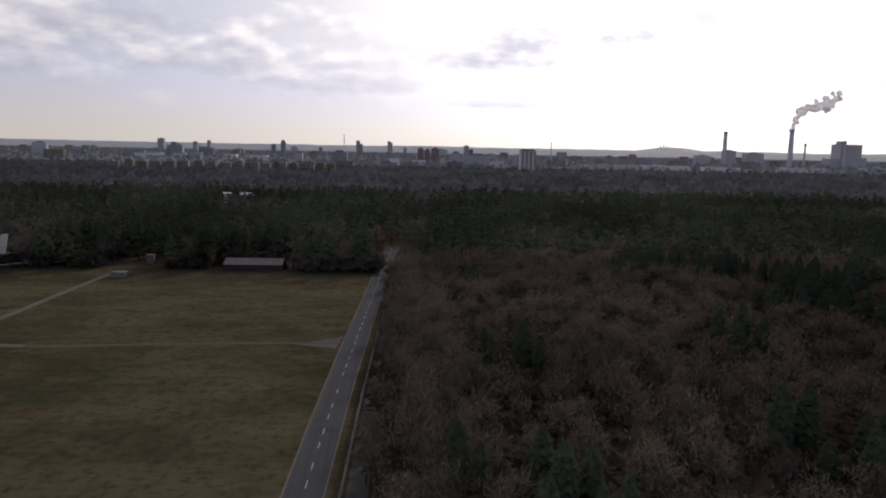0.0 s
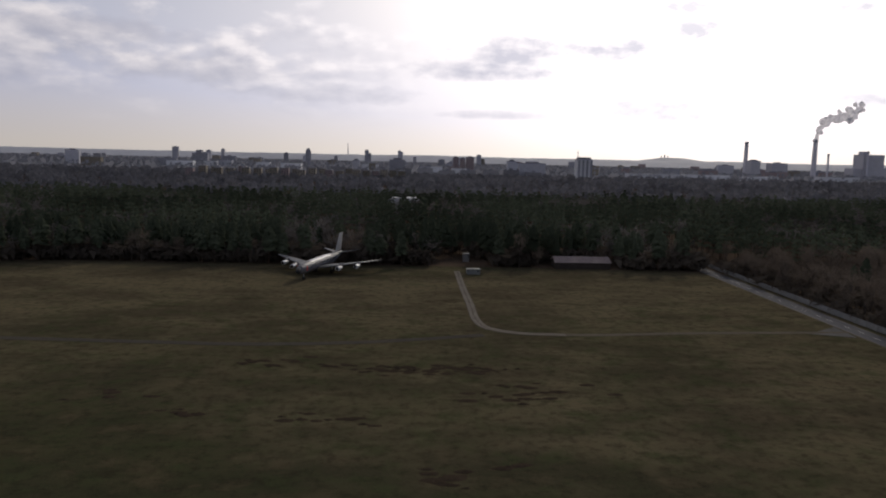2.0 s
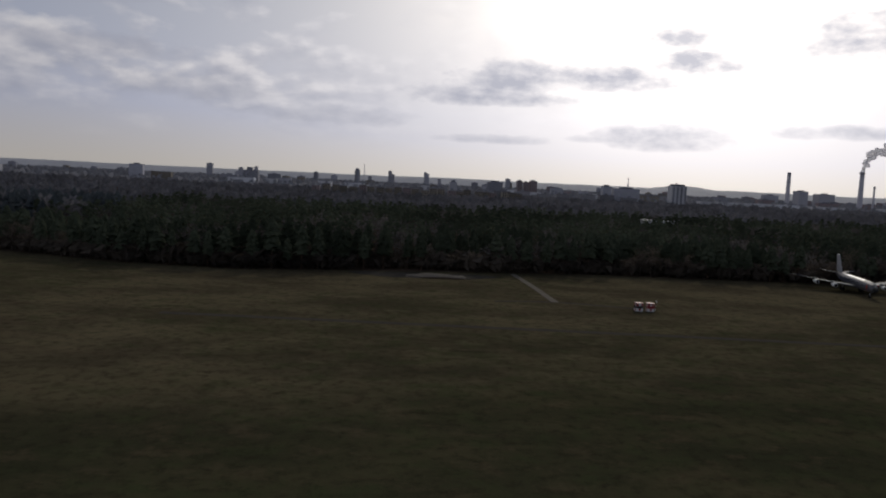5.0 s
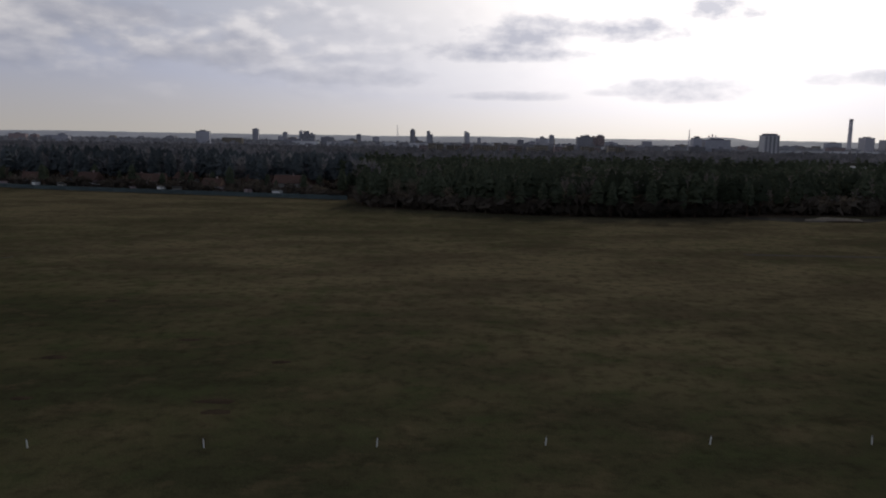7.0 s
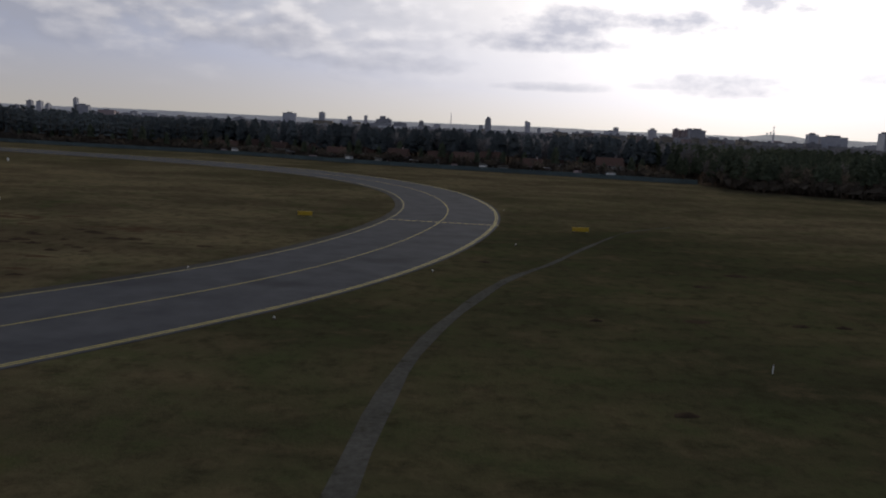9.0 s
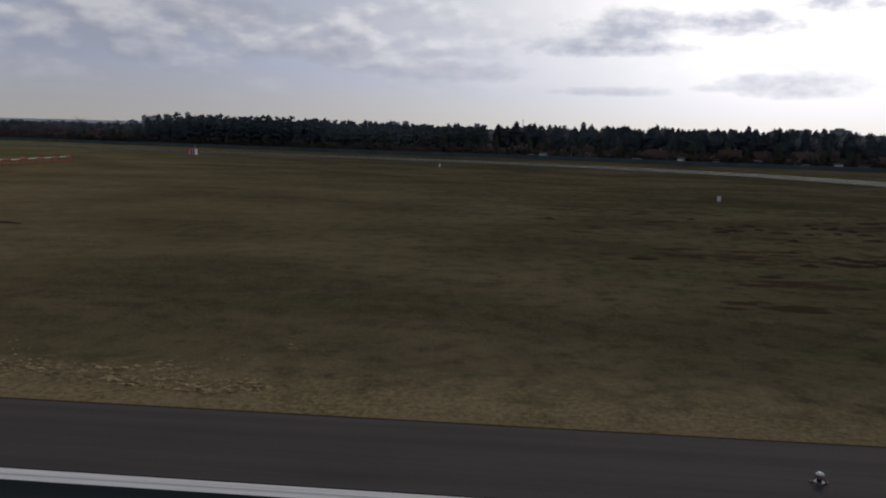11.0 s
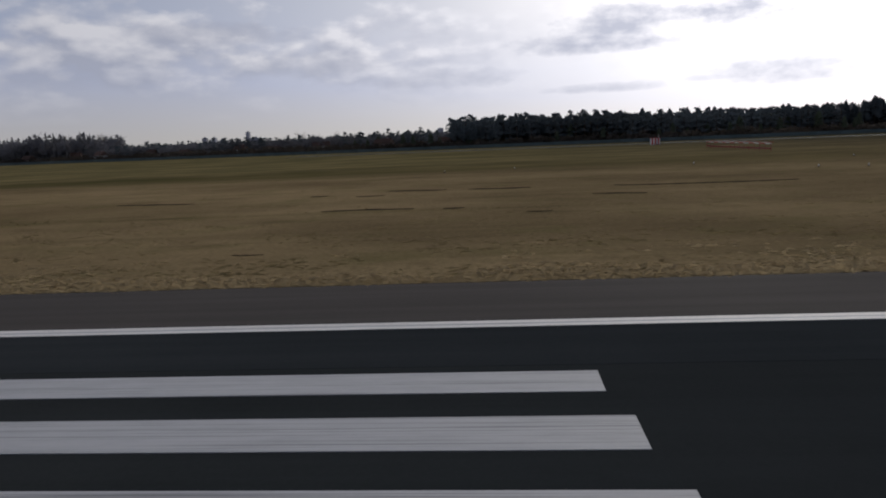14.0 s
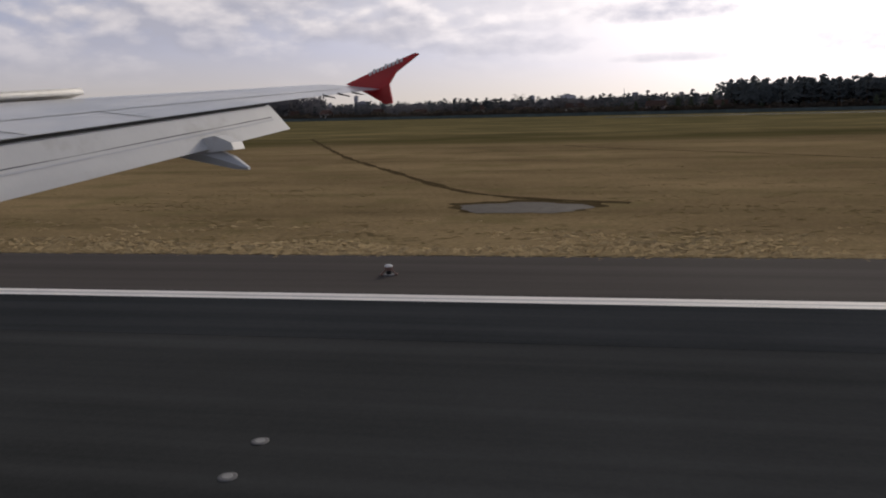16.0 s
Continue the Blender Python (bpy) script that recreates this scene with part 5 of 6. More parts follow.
# ---- parked old four-engined jet ----
def old_jet(x, y, rz):
    root = thing("parked_airliner", x, y, 0, rz, "old four-engined white and grey jet parked on grass", "aircraft")
    cz = 3.9
    rings = [round_ring(22.0, 0.12, cz - 0.55), round_ring(21.4, 0.62, cz - 0.5), round_ring(20.2, 1.15, cz - 0.35), round_ring(18.2, 1.62, cz - 0.1), round_ring(15.5, 1.86, cz), round_ring(0, 1.88, cz), round_ring(-9, 1.86, cz), round_ring(-14, 1.45, cz + 0.35), round_ring(-18.5, 0.85, cz + 0.8), round_ring(-22, 0.25, cz + 1.15)]
    fus = part("fuselage", loft(rings), JET_GREY, root, "dull metal tube body", True)
    top = [[(x0, 1.93 * s * math.cos(a), cz + up + 1.93 * s * math.sin(a)) for a in [math.radians(q) for q in range(28, 153, 8)]] for x0, s, up in ((19.6, 0.72, -0.22), (17.5, 0.9, -0.08), (15.5, 0.985, 0), (0, 1.0, 0), (-9, 0.985, 0), (-14, 0.78, 0.35), (-18.5, 0.46, 0.8))]
    bm = bmesh.new()
    rows = [[bm.verts.new(p) for p in r] for r in top]
    for a, b in zip(rows, rows[1:]):
        for i in range(len(a) - 1):
            bm.faces.new((a[i], a[i + 1], b[i + 1], b[i]))
    part("crown_paint", bm, JET_PALE, fus, "weathered grey upper skin", True)
    # the bright reflection on the fuselage top, laid on as white skin
    bm = bmesh.new()
    rows = [[bm.verts.new((x0, 1.96 * math.cos(a), cz + 1.96 * math.sin(a))) for a in [math.radians(q) for q in range(52, 129, 8)]] for x0 in (11.5, 6.0, 0.0, -6.5)]
    for a, b in zip(rows, rows[1:]):
        for i in range(len(a) - 1):
            bm.faces.new((a[i], a[i + 1], b[i + 1], b[i]))
    part("roof_strip", bm, WHITE, fus, "white strip along the roof, drawn for its sky reflection", True)
    part("belly", loft([round_ring(17, 1.2, cz - 0.62), round_ring(12, 1.62, cz - 0.3), round_ring(-8, 1.62, cz - 0.3), round_ring(-13, 1.1, cz - 0.1)]), JET_BLUE, fus, "dark blue underside", True)
    bm = bmesh.new()
    for k in range(5):
        a = radians(50 + k * 20)
        box(bm, 19.1 - 0.1 * abs(k - 2), 19.75, 1.22 * math.cos(a) - 0.2, 1.22 * math.cos(a) + 0.2, cz + 0.2 + 0.75 * math.sin(a) - 0.2, cz + 0.2 + 0.75 * math.sin(a) + 0.12)
    part("cockpit_window", bm, WINDOW, fus)
    part("nose_cone", loft([round_ring(22.15, 0.1, cz - 0.56), round_ring(21.6, 0.6, cz - 0.5), round_ring(20.7, 1.02, cz - 0.41)]), BLACK, fus, "black radome", True)
    for s in (-1, 1):
        for k in range(38):
            xw = 14.5 - k * 0.66
            part("cabin_window", boxed(xw - 0.11, xw + 0.11, s * 1.905 - 0.02, s * 1.905 + 0.02, cz + 0.28, cz + 0.62), WINDOW, fus)
    for s in (-1, 1):
        part("cheat_line", boxed(-12, 16.5, s * 1.9 - 0.015, s * 1.9 + 0.015, cz - 0.25, cz + 0.12), JET_BLUE, fus, "dark blue stripe below the windows")
        for xp, w, mat in ((17.4, 0.9, RED), (12.0, 0.8, JET_GREY), (1.5, 0.8, JET_GREY), (-9.5, 0.8, JET_BLUE)):
            part("cabin_door", boxed(xp - w / 2, xp + w / 2, s * (1.915 if xp < 15 else 1.78) - 0.02, s * (1.915 if xp < 15 else 1.78) + 0.02, cz - 0.7, cz + 0.95), mat, fus, "weathered cabin door")
        secs = [foil(8.6, -4.2, s * 1.2, 2.85, 2.6, 0.75), foil(3.6, -4.6, s * 7.2, 3.25, 3.05, 0.42), foil(-7.0, -9.6, s * 19.9, 4.55, 4.45, 0.14)]
        wing = part("wing", loft(secs), JET_GREY, root, "swept grey metal wing", True)
        part("flap", loft([foil(-3.6, -5.2, s * 2.4, 2.62, 2.35, 0.12), foil(-4.5, -5.6, s * 9.5, 3.3, 3.1, 0.09)]), JET_WHITE, wing, "pale trailing flap")
        for yy, xx in ((8.4, 4.6), (13.6, 0.6)):
            zc = 1.95 + 0.085 * yy
            nac = part("engine", loft([round_ring(xx + 2.1, 0.62, zc, s * yy, 14), round_ring(xx + 1.9, 0.72, zc, s * yy, 14), round_ring(xx + 0.3, 0.74, zc, s * yy, 14), round_ring(xx - 1.2, 0.6, zc, s * yy, 14), round_ring(xx - 2.6, 0.4, zc, s * yy, 14)]), WHITE, root, "white engine pod", True)
            part("intake", loft([round_ring(xx + 2.13, 0.55, zc, s * yy, 14), round_ring(xx + 2.11, 0.5, zc, s * yy, 14)]), BLACK, nac, "dark round intake")
            part("pylon", loft([[(xx + 1.4, s * yy - 0.14, zc + 0.6), (xx - 3.4, s * yy - 0.14, zc + 0.45), (xx - 3.4, s * yy - 0.1, zc + 1.15), (xx - 1.0, s * yy - 0.1, zc + 1.2)], [(xx + 1.4, s * yy + 0.14, zc + 0.6), (xx - 3.4, s * yy + 0.14, zc + 0.45), (xx - 3.4, s * yy + 0.1, zc + 1.15), (xx - 1.0, s * yy + 0.1, zc + 1.2)]]), JET_GREY, nac)
        part("tailplane", loft([foil(-15.2, -20.2, s * 0.5, 5.2, 5.15, 0.3), foil(-19.9, -22.0, s * 6.9, 6.1, 6.05, 0.1)]), JET_GREY, root, "grey tailplane", True)
        gear = thing("main_gear", 0, 0)
        gear.parent = root
        gear.matrix_basis = Matrix.Identity(4)
        bm = bmesh.new()
        tube(bm, (-2.2, s * 3.3, 0.55), (-2.2, s * 3.2, 3.0), 0.16, 0.2, 8)
        part("leg", bm, STEEL, gear)
        for dx in (-0.7, 0.7):
            for dy in (-0.36, 0.36):
                bm = bmesh.new()
                tube(bm, (-2.2 + dx, s * 3.3 + dy - 0.17, 0.56), (-2.2 + dx, s * 3.3 + dy + 0.17, 0.56), 0.57, 0.57, 16)
                part("wheel", bm, BLACK, gear)
    part("fin", loft([[(-13.4, -0.22, 5.6), (-14.6, -0.02, 6.1), (-20.3, -0.02, 5.6), (-17, -0.25, 5.0)], [(-13.4, 0.22, 5.6), (-14.6, 0.02, 6.1), (-20.3, 0.02, 5.6), (-17, 0.25, 5.0)]]), JET_GREY, root, "fin root fillet")
    fin = [[(x0 + (x1 - x0) * q, w * math.sin(math.pi * (0.12 + 0.85 * q)), z) for q in (0, 0.15, 0.4, 0.7, 1)] + [(x0 + (x1 - x0) * q, -w * math.sin(math.pi * (0.12 + 0.85 * q)), z) for q in (1, 0.7, 0.4, 0.15, 0)] for x0, x1, w, z in ((-14.0, -20.6, 0.27, 5.5), (-18.9, -22.4, 0.14, 12.4))]
    part("fin", loft(fin), JET_WHITE, root, "tall pale tail fin")
    gear = thing("nose_gear", 0, 0)
    gear.parent = root
    gear.matrix_basis = Matrix.Identity(4)
    bm = bmesh.new()
    tube(bm, (16.2, 0, 0.45), (16.2, 0, 2.4), 0.12, 0.15, 8)
    part("leg", bm, STEEL, gear)
    for dy in (-0.26, 0.26):
        bm = bmesh.new()
        tube(bm, (16.2, dy - 0.13, 0.46), (16.2, dy + 0.13, 0.46), 0.47, 0.47, 16)
        part("wheel", bm, BLACK, gear)
    return root


old_jet(928.6, 255.6, math.degrees(math.atan2(-0.963, -0.27)))


# ---- shed and huts at the wood's edge ----
def long_shed(x0, x1, y0, y1):
    root = thing("long_shed", (x0 + x1) / 2, (y0 + y1) / 2, 0, 0, "long dark wooden shed with a faded pink roof", "shed")
    w, d = (x1 - x0) / 2, (y1 - y0) / 2
    part("wall", boxed(-w + 0.3, w - 0.3, -d + 0.3, d - 0.3, -0.1, 2.7), DARK_WOOD, root, "dark board walls")
    for k in range(9):
        a = -w + (2 * w) * k / 9
        bm = loft([[(a, -d - 0.2, 2.45), (a, -d - 0.2, 2.55), (a, 0.4, 4.45), (a, 0.4, 4.3)], [(a + 2 * w / 9 - 0.05, -d - 0.2, 2.45), (a + 2 * w / 9 - 0.05, -d - 0.2, 2.55), (a + 2 * w / 9 - 0.05, 0.4, 4.45), (a + 2 * w / 9 - 0.05, 0.4, 4.3)]])
        part("roof_sheet", bm, SHEET_ROOF, root)
    part("back_roof", loft([[(a, 0.4, 4.3), (a, 0.4, 4.45), (a, d + 0.2, 2.7), (a, d + 0.2, 2.6)] for a in (-w, w)]), SHEET_ROOF, root)
    for s in (-1, 1):
        part("gable", loft([[(s * (w - 0.4), -d + 0.3, 2.6), (s * (w - 0.4), 0.4, 4.3), (s * (w - 0.4), d - 0.3, 2.6)], [(s * (w - 0.55), -d + 0.3, 2.6), (s * (w - 0.55), 0.4, 4.3), (s * (w - 0.55), d - 0.3, 2.6)]]), DARK_WOOD, root)
    for k in range(4):
        a = -w + 2.2 + k * 5.2
        part("door", boxed(a, a + 2.2, -d + 0.24, -d + 0.29, 0, 2.2), DARK_WOOD, root)
    return root


long_shed(1016.6, 1039.0, 270.5, 278.5)


def hut(x, y, w, d, h, mat, roof, label, lift=0.0):
    root = thing("hut", x, y, 0, 0, label, "hut")
    part("body", boxed(-w / 2, w / 2, -d / 2, d / 2, lift, h, bevel=0.04), mat, root)
    part("roof", boxed(-w / 2 - 0.15, w / 2 + 0.15, -d / 2 - 0.2, d / 2 + 0.15, h, h + 0.14, bevel=0.03), roof, root)
    part("door", boxed(-w * 0.12, w * 0.2, -d / 2 - 0.03, -d / 2 - 0.005, lift + 0.05, lift + 0.85 * (h - lift)), GREEN_HUT, root, "plain door")
    part("window", boxed(w * 0.28, w * 0.44, -d / 2 - 0.03, -d / 2 - 0.005, h * 0.55, h * 0.85), WINDOW, root)
    part("plinth", boxed(-w / 2 + 0.1, w / 2 - 0.1, -d / 2 + 0.1, d / 2 - 0.1, -0.1, max(lift, 0.05)), CONCRETE, root)
    return root


hut(983.4, 256.0, 4.8, 3.0, 1.8, GREEN_HUT, GREEN_HUT, "low grey-green steel hut beside the path", 0.1)
hut(983.8, 288.0, 2.6, 2.6, 3.2, CONCRETE, CONCRETE, "small pale raised watch cabin by the trees", 1.0)
hut(961.0, 546.0, 24, 12, 11.3, FAR_WHITE, FAR_WHITE, "white building standing above the tree tops", 0.0)


def mound(x, y):
    root = thing("earth_bank", x, y, 0, 0, "low sandy bank with a dark hollow at its foot", "bank")
    bm = bmesh.new()
    bmesh.ops.create_icosphere(bm, subdivisions=3, radius=1, matrix=Matrix.Diagonal((11, 3.5, 1.1, 1)))
    for v in bm.verts:
        v.co += Vector((0, 0, 0.5)) * noise.noise(v.co * 0.6)
    part("bank", bm, PATH, root, "", True)
    bm = bmesh.new()
    bmesh.ops.create_icosphere(bm, subdivisions=3, radius=1, matrix=Matrix.Translation((2, -3.4, 0)) @ Matrix.Diagonal((8, 1.4, 0.5, 1)))
    part("hollow", bm, EARTH, root, "dark strip at the bank's foot", True)
    return root


mound(771, 253)


# ---- boundary fence ----
FENCE = curve([(590, 319), (520, 338), (440, 361), (360, 395), (264, 410), (150, 442), (60, 466), (-150, 541), (-400, 636)], 6.0)
root = thing("boundary_fence", 0, 0, 0, 0, "dark green mesh boundary fence along the airfield", "fence", "", "structure")
bm = bmesh.new()
tube(bm, (0, 0, -0.1), (0, 0, 2.15), 0.06, 0.06, 6)
fence_post = part("post", bm, GREEN_FENCE, root)
bm = boxed(0.0, 6.0, -0.02, 0.02, 0.1, 2.0)
for k in range(3):
    box(bm, 0, 6.0, -0.05, 0.05, 0.15 + k * 0.9, 0.23 + k * 0.9)
fence_panel = part("panel", bm, GREEN_FENCE, root)
for i, (a, b) in enumerate(zip(FENCE, FENCE[1:])):
    ang = math.degrees(math.atan2(b[1] - a[1], b[0] - a[0]))
    length = math.hypot(b[0] - a[0], b[1] - a[1])
    if i == 0:
        fence_post.matrix_basis, fence_panel.matrix_basis = at(*a), at(*a, 0, ang)
        continue
    child("post", fence_post.data, root, *a)
    p = child("panel", fence_panel.data, root, *a, 0, ang)
    p.scale = (length / 6.0, 1, 1)


# ---- village behind the fence ----
def house(x, y, rz, w, d, h, wall, roof):
    label = "small house with pale plaster walls and brown tiled roof" if wall is PLASTER else "small brick house with a brown tiled roof"
    root = thing("house", x, y, 0, rz, label, "house", "village houses")
    body = part("wall", boxed(-w / 2, w / 2, -d / 2, d / 2, -0.2, h), wall, root)
    r = h + d * 0.42
    part("roof", loft([[(s * (w / 2 + 0.4), -d / 2 - 0.5, h - 0.25), (s * (w / 2 + 0.4), 0, r), (s * (w / 2 + 0.4), d / 2 + 0.5, h - 0.25)] for s in (-1, 1)]), roof, root)
    part("chimney", boxed(w * 0.2, w * 0.2 + 0.6, -0.3, 0.3, h + 0.5, r + 0.8), FAR_BRICK, root)
    for s in (-1, 1):
        for k in range(3):
            a = -w / 2 + (k + 0.5) * w / 3
            for z in ([1.0, 3.6] if h > 4.5 else [1.0]):
                win = part("window", boxed(a - 0.55, a + 0.55, s * d / 2 - 0.03, s * d / 2 + 0.03, z, z + 1.3), WINDOW, root)
                part("sill", boxed(a - 0.65, a + 0.65, s * (d / 2 + 0.06) - 0.06, s * (d / 2 + 0.06) + 0.06, z - 0.1, z), WHITE, win)
    return root


for i in range(24):
    x = 572 - i * 17 + rng.uniform(-5, 5) if i < 14 else 90 - (i - 14) * 40 + rng.uniform(-8, 8)
    y = edge_y(x) + (20 if i % 2 else 38) + rng.uniform(-5, 5)
    house(x, y, rng.uniform(-25, 25), rng.uniform(8, 13), rng.uniform(7, 9), rng.uniform(3.2, 5.6), PLASTER if rng.uniform() < 0.7 else FAR_BRICK, TILES)

def garden_shed(x, y, rz, w, d, h, wall, roof):
    root = thing("garden_shed", x, y, 0, rz, "small garden shed with a pale sloping roof", "shed", "garden sheds")
    part("wall", boxed(-w / 2, w / 2, -d / 2, d / 2, -0.1, h), wall, root)
    part("roof", loft([[(s * (w / 2 + 0.2), -d / 2 - 0.25, h), (s * (w / 2 + 0.2), -d / 2 - 0.25, h + 0.12), (s * (w / 2 + 0.2), d / 2 + 0.25, h + 0.85), (s * (w / 2 + 0.2), d / 2 + 0.25, h + 0.7)] for s in (-1, 1)]), roof, root, "pale sheet roof")
    part("door", boxed(-0.4, 0.4, -d / 2 - 0.04, -d / 2 - 0.005, 0.05, min(1.95, h - 0.1)), DARK_WOOD, root)
    part("window", boxed(w * 0.24, w * 0.42, -d / 2 - 0.03, -d / 2 - 0.005, 1.1, 1.8), WINDOW, root)
    return root


for i in range(15):
    x = 575 - i * 16.0 + rng.uniform(-7, 7)
    garden_shed(x, edge_y(x) + rng.uniform(5.0, 9.0), 165 + rng.uniform(-25, 25), rng.uniform(2.4, 4.5), rng.uniform(2.0, 3.0), rng.uniform(2.1, 2.8), (PLASTER, WHITE, FAR_BRICK, DARK_WOOD)[i % 4], (PLASTER, FAR_WHITE, TILES, PLASTER)[(i * 3) % 4])

village = [(580 - k * 4.6 + rng.uniform(-3, 3), edge_y(580 - k * 4.6) + rng.uniform(5, 38)) for k in range(120)]
orchard(BARE[2:], "garden_tree", [BARK, TWIG], "crown", "leafless garden tree among village houses", "tree", "garden trees", village[::2], (0.4, 0.75))
orchard(PINES[:2], "garden_pine", [PINE_BARK, NEEDLE], "crown", "dark conifer among village houses", "tree", "garden conifers", village[1::2], (0.4, 0.72))


xs = rng.uniform(-420, 590, 1700)
ys = edge_y(xs) + np.where((xs > 390) & (xs < 570), 8.5, 3) + rng.exponential(16, 1700)
wood("scrub", BUSH, xs, ys, [SCRUB], "leafless hedges and scrub behind the fence", (0.5, 1.2))


def parked_car(x, y, rz, paint):
    root = thing("parked_car", x, y, 0, rz, ("white" if paint is CAR_PAINTS[0] else "silver") + " car parked behind the boundary fence", "car", "parked cars")
    prof = [(-2.1, 0.35), (-2.15, 0.8), (-1.5, 0.95), (-1.0, 1.42), (0.5, 1.45), (1.2, 0.98), (2.05, 0.82), (2.1, 0.35)]
    part("body", loft([[(px, s * 0.86 * (1 if pz < 1 else 0.82), pz) for px, pz in prof] for s in (-1, 1)]), paint, root)
    for s in (-1, 1):
        part("side_window", loft([[(-0.95, s * 0.74, 1.36), (0.45, s * 0.74, 1.38), (0.95, s * 0.83, 1.0), (-1.3, s * 0.83, 1.0)], [(-0.95, s * 0.76, 1.36), (0.45, s * 0.76, 1.38), (0.95, s * 0.87, 1.0), (-1.3, s * 0.87, 1.0)]]), WINDOW, root)
        for px in (-1.35, 1.35):
            bm = bmesh.new()
            tube(bm, (px, s * 0.66, 0.32), (px, s * 0.88, 0.32), 0.32, 0.32, 14)
            wheel = part("wheel", bm, BLACK, root)
            bm = bmesh.new()
            tube(bm, (px, s * 0.87, 0.32), (px, s * 0.895, 0.32), 0.19, 0.19, 10)
            part("rim", bm, STEEL, wheel)
    return root


for i, x in enumerate((560, 527, 498, 492, 486, 470, 455, 452, 430, 405)):
    parked_car(x, edge_y(x) + 1.5 + 1.2 * (i % 3), 165 + rng.uniform(-20, 20), CAR_PAINTS[i % 2])


# ---- city and power station on the horizon ----
def tower_block(x, y, w, d, h, wall, label, floors=0, bays=0, name="apartment_block", group="", plant_room=0.3, rz=0.0):
    root = thing(name, x, y, 0, rz, label, "building", group)
    body = part("wall", boxed(-w / 2, w / 2, -d / 2, d / 2, -1, h), wall, root)
    part("roof", boxed(-w / 2 - 0.4, w / 2 + 0.4, -d / 2 - 0.4, d / 2 + 0.4, h, h + 0.9), FAR_ROOF, root)
    if plant_room:
        part("plant_room", boxed(-w * plant_room / 2, w * plant_room / 2, -d / 4, d / 4, h + 0.9, h + 4), FAR_ROOF, root)
    for i in range(bays):
        for j in range(floors):
            a, b = -w / 2 + w * (i + 0.25) / bays, -w / 2 + w * (i + 0.75) / bays
            z0 = h * (j + 0.3) / floors
            part("window", boxed(a, b, -d / 2 - 0.12, -d / 2 + 0.05, z0, z0 + h * 0.45 / floors), WINDOW, body)
    return root


g = tower_block(1324, 1410, 30, 22, 44.5, FAR_WHITE, "tall pale slab tower with dark balcony columns", 0, 0, "apartment_tower", "", 0.85)
for k in range(4):
    part("balcony_column", boxed(-13 + k * 8, -9.2 + k * 8, -11.5, -10.8, 2, 43), FAR_ROOF, g, "dark column of recessed balconies")
for k, (x, w, h) in enumerate(((1131, 15, 43), (1151, 14, 40), (1173, 22, 44))):
    b = tower_block(x, 2100 + 6 * k, w, 18, h, FAR_BRICK, "reddish high-rise block among trees", 9, 4, "apartment_tower", "reddish towers", 0.5)


def round_tower(x, y, r, h, label):
    root = thing("office_tower", x, y, 0, 0, label, "building")
    bm = bmesh.new()
    tube(bm, (0, 0, -1), (0, 0, h * 0.86), r, r, 24)
    part("shaft", bm, FAR_ROOF, root, "", False)
    bm = bmesh.new()
    tube(bm, (0, 0, h * 0.86), (0, 0, h), r * 0.98, r * 0.45, 24)
    part("cap", bm, FAR_ROOF, root)
    for k in range(12):
        a = 2 * math.pi * k / 12
        part("rib", boxed(r * math.cos(a) - 0.5, r * math.cos(a) + 0.5, r * math.sin(a) - 0.5, r * math.sin(a) + 0.5, 0, h * 0.86), FAR_WALL, root)
    return root


round_tower(633.6, 2767, 9.5, 65, "dark rounded office tower on the skyline")
k1 = tower_block(245, 2745, 56, 26, 38, FAR_WALL, "broad grey hospital-like block on the skyline", 8, 12, "office_block", "", 0)
part("upper_block", boxed(-14, 6, -10, 10, 38, 50), FAR_ROOF, k1, "dark raised centre")
part("dome", boxed(10, 20, -6, 6, 38, 44, bevel=1.5), FAR_WALL, k1)
for x, y, w, h in ((994, 4703, 30, 72), (985, 4720, 16, 79), (1090, 4900, 22, 40)):
    tower_block(x, y, w, 24, h, FAR_WALL, "distant grey tower on the skyline", 0, 0, "office_tower", "skyline towers", 0.4)
for x, y, w, h in ((760, 5200, 26, 82), (780, 5210, 22, 60), (1440, 4200, 26, 60), (-180, 3900, 30, 66), (-60, 4100, 24, 52), (40, 4000, 16, 60), (330, 4300, 26, 48), (420, 4500, 40, 34)):
    tower_block(x, y, w, 24, h, FAR_WALL, "distant grey tower on the skyline", 0, 0, "office_tower", "skyline towers", 0.4)


def mast(x, y, h, r, label, head=0.0):
    root = thing("radio_mast", x, y, 0, 0, label, "mast")
    for k in range(3):
        a = 2 * math.pi * k / 3
        bm = bmesh.new()
        tube(bm, (r * math.cos(a), r * math.sin(a), -1), (0.25 * r * math.cos(a), 0.25 * r * math.sin(a), h * 0.82), r * 0.28, r * 0.16, 5)
        part("leg", bm, STACK, root)
    for k in range(9):
        z = h * 0.08 * k + 2
        q = r * (1 - 0.75 * z / (h * 0.82))
        bm = bmesh.new()
        tube(bm, (q, 0, z), (-q * 0.5, q * 0.86, z + h * 0.07), r * 0.09, r * 0.09, 4)
        part("brace", bm, STACK, root)
    bm = bmesh.new()
    tube(bm, (0, 0, h * 0.8), (0, 0, h), r * 0.22, r * 0.12, 6)
    part("spike", bm, STACK, root)
    if head:
        part("platform", boxed(-head, head, -head, head, h * 0.9, h * 0.93), STACK, root)
    return root


mast(515.7, 7000, 158, 9, "tall thin radio tower on the skyline", 5)
mast(1593, 2519, 76, 4.0, "lattice antenna mast above the trees", 2.4)


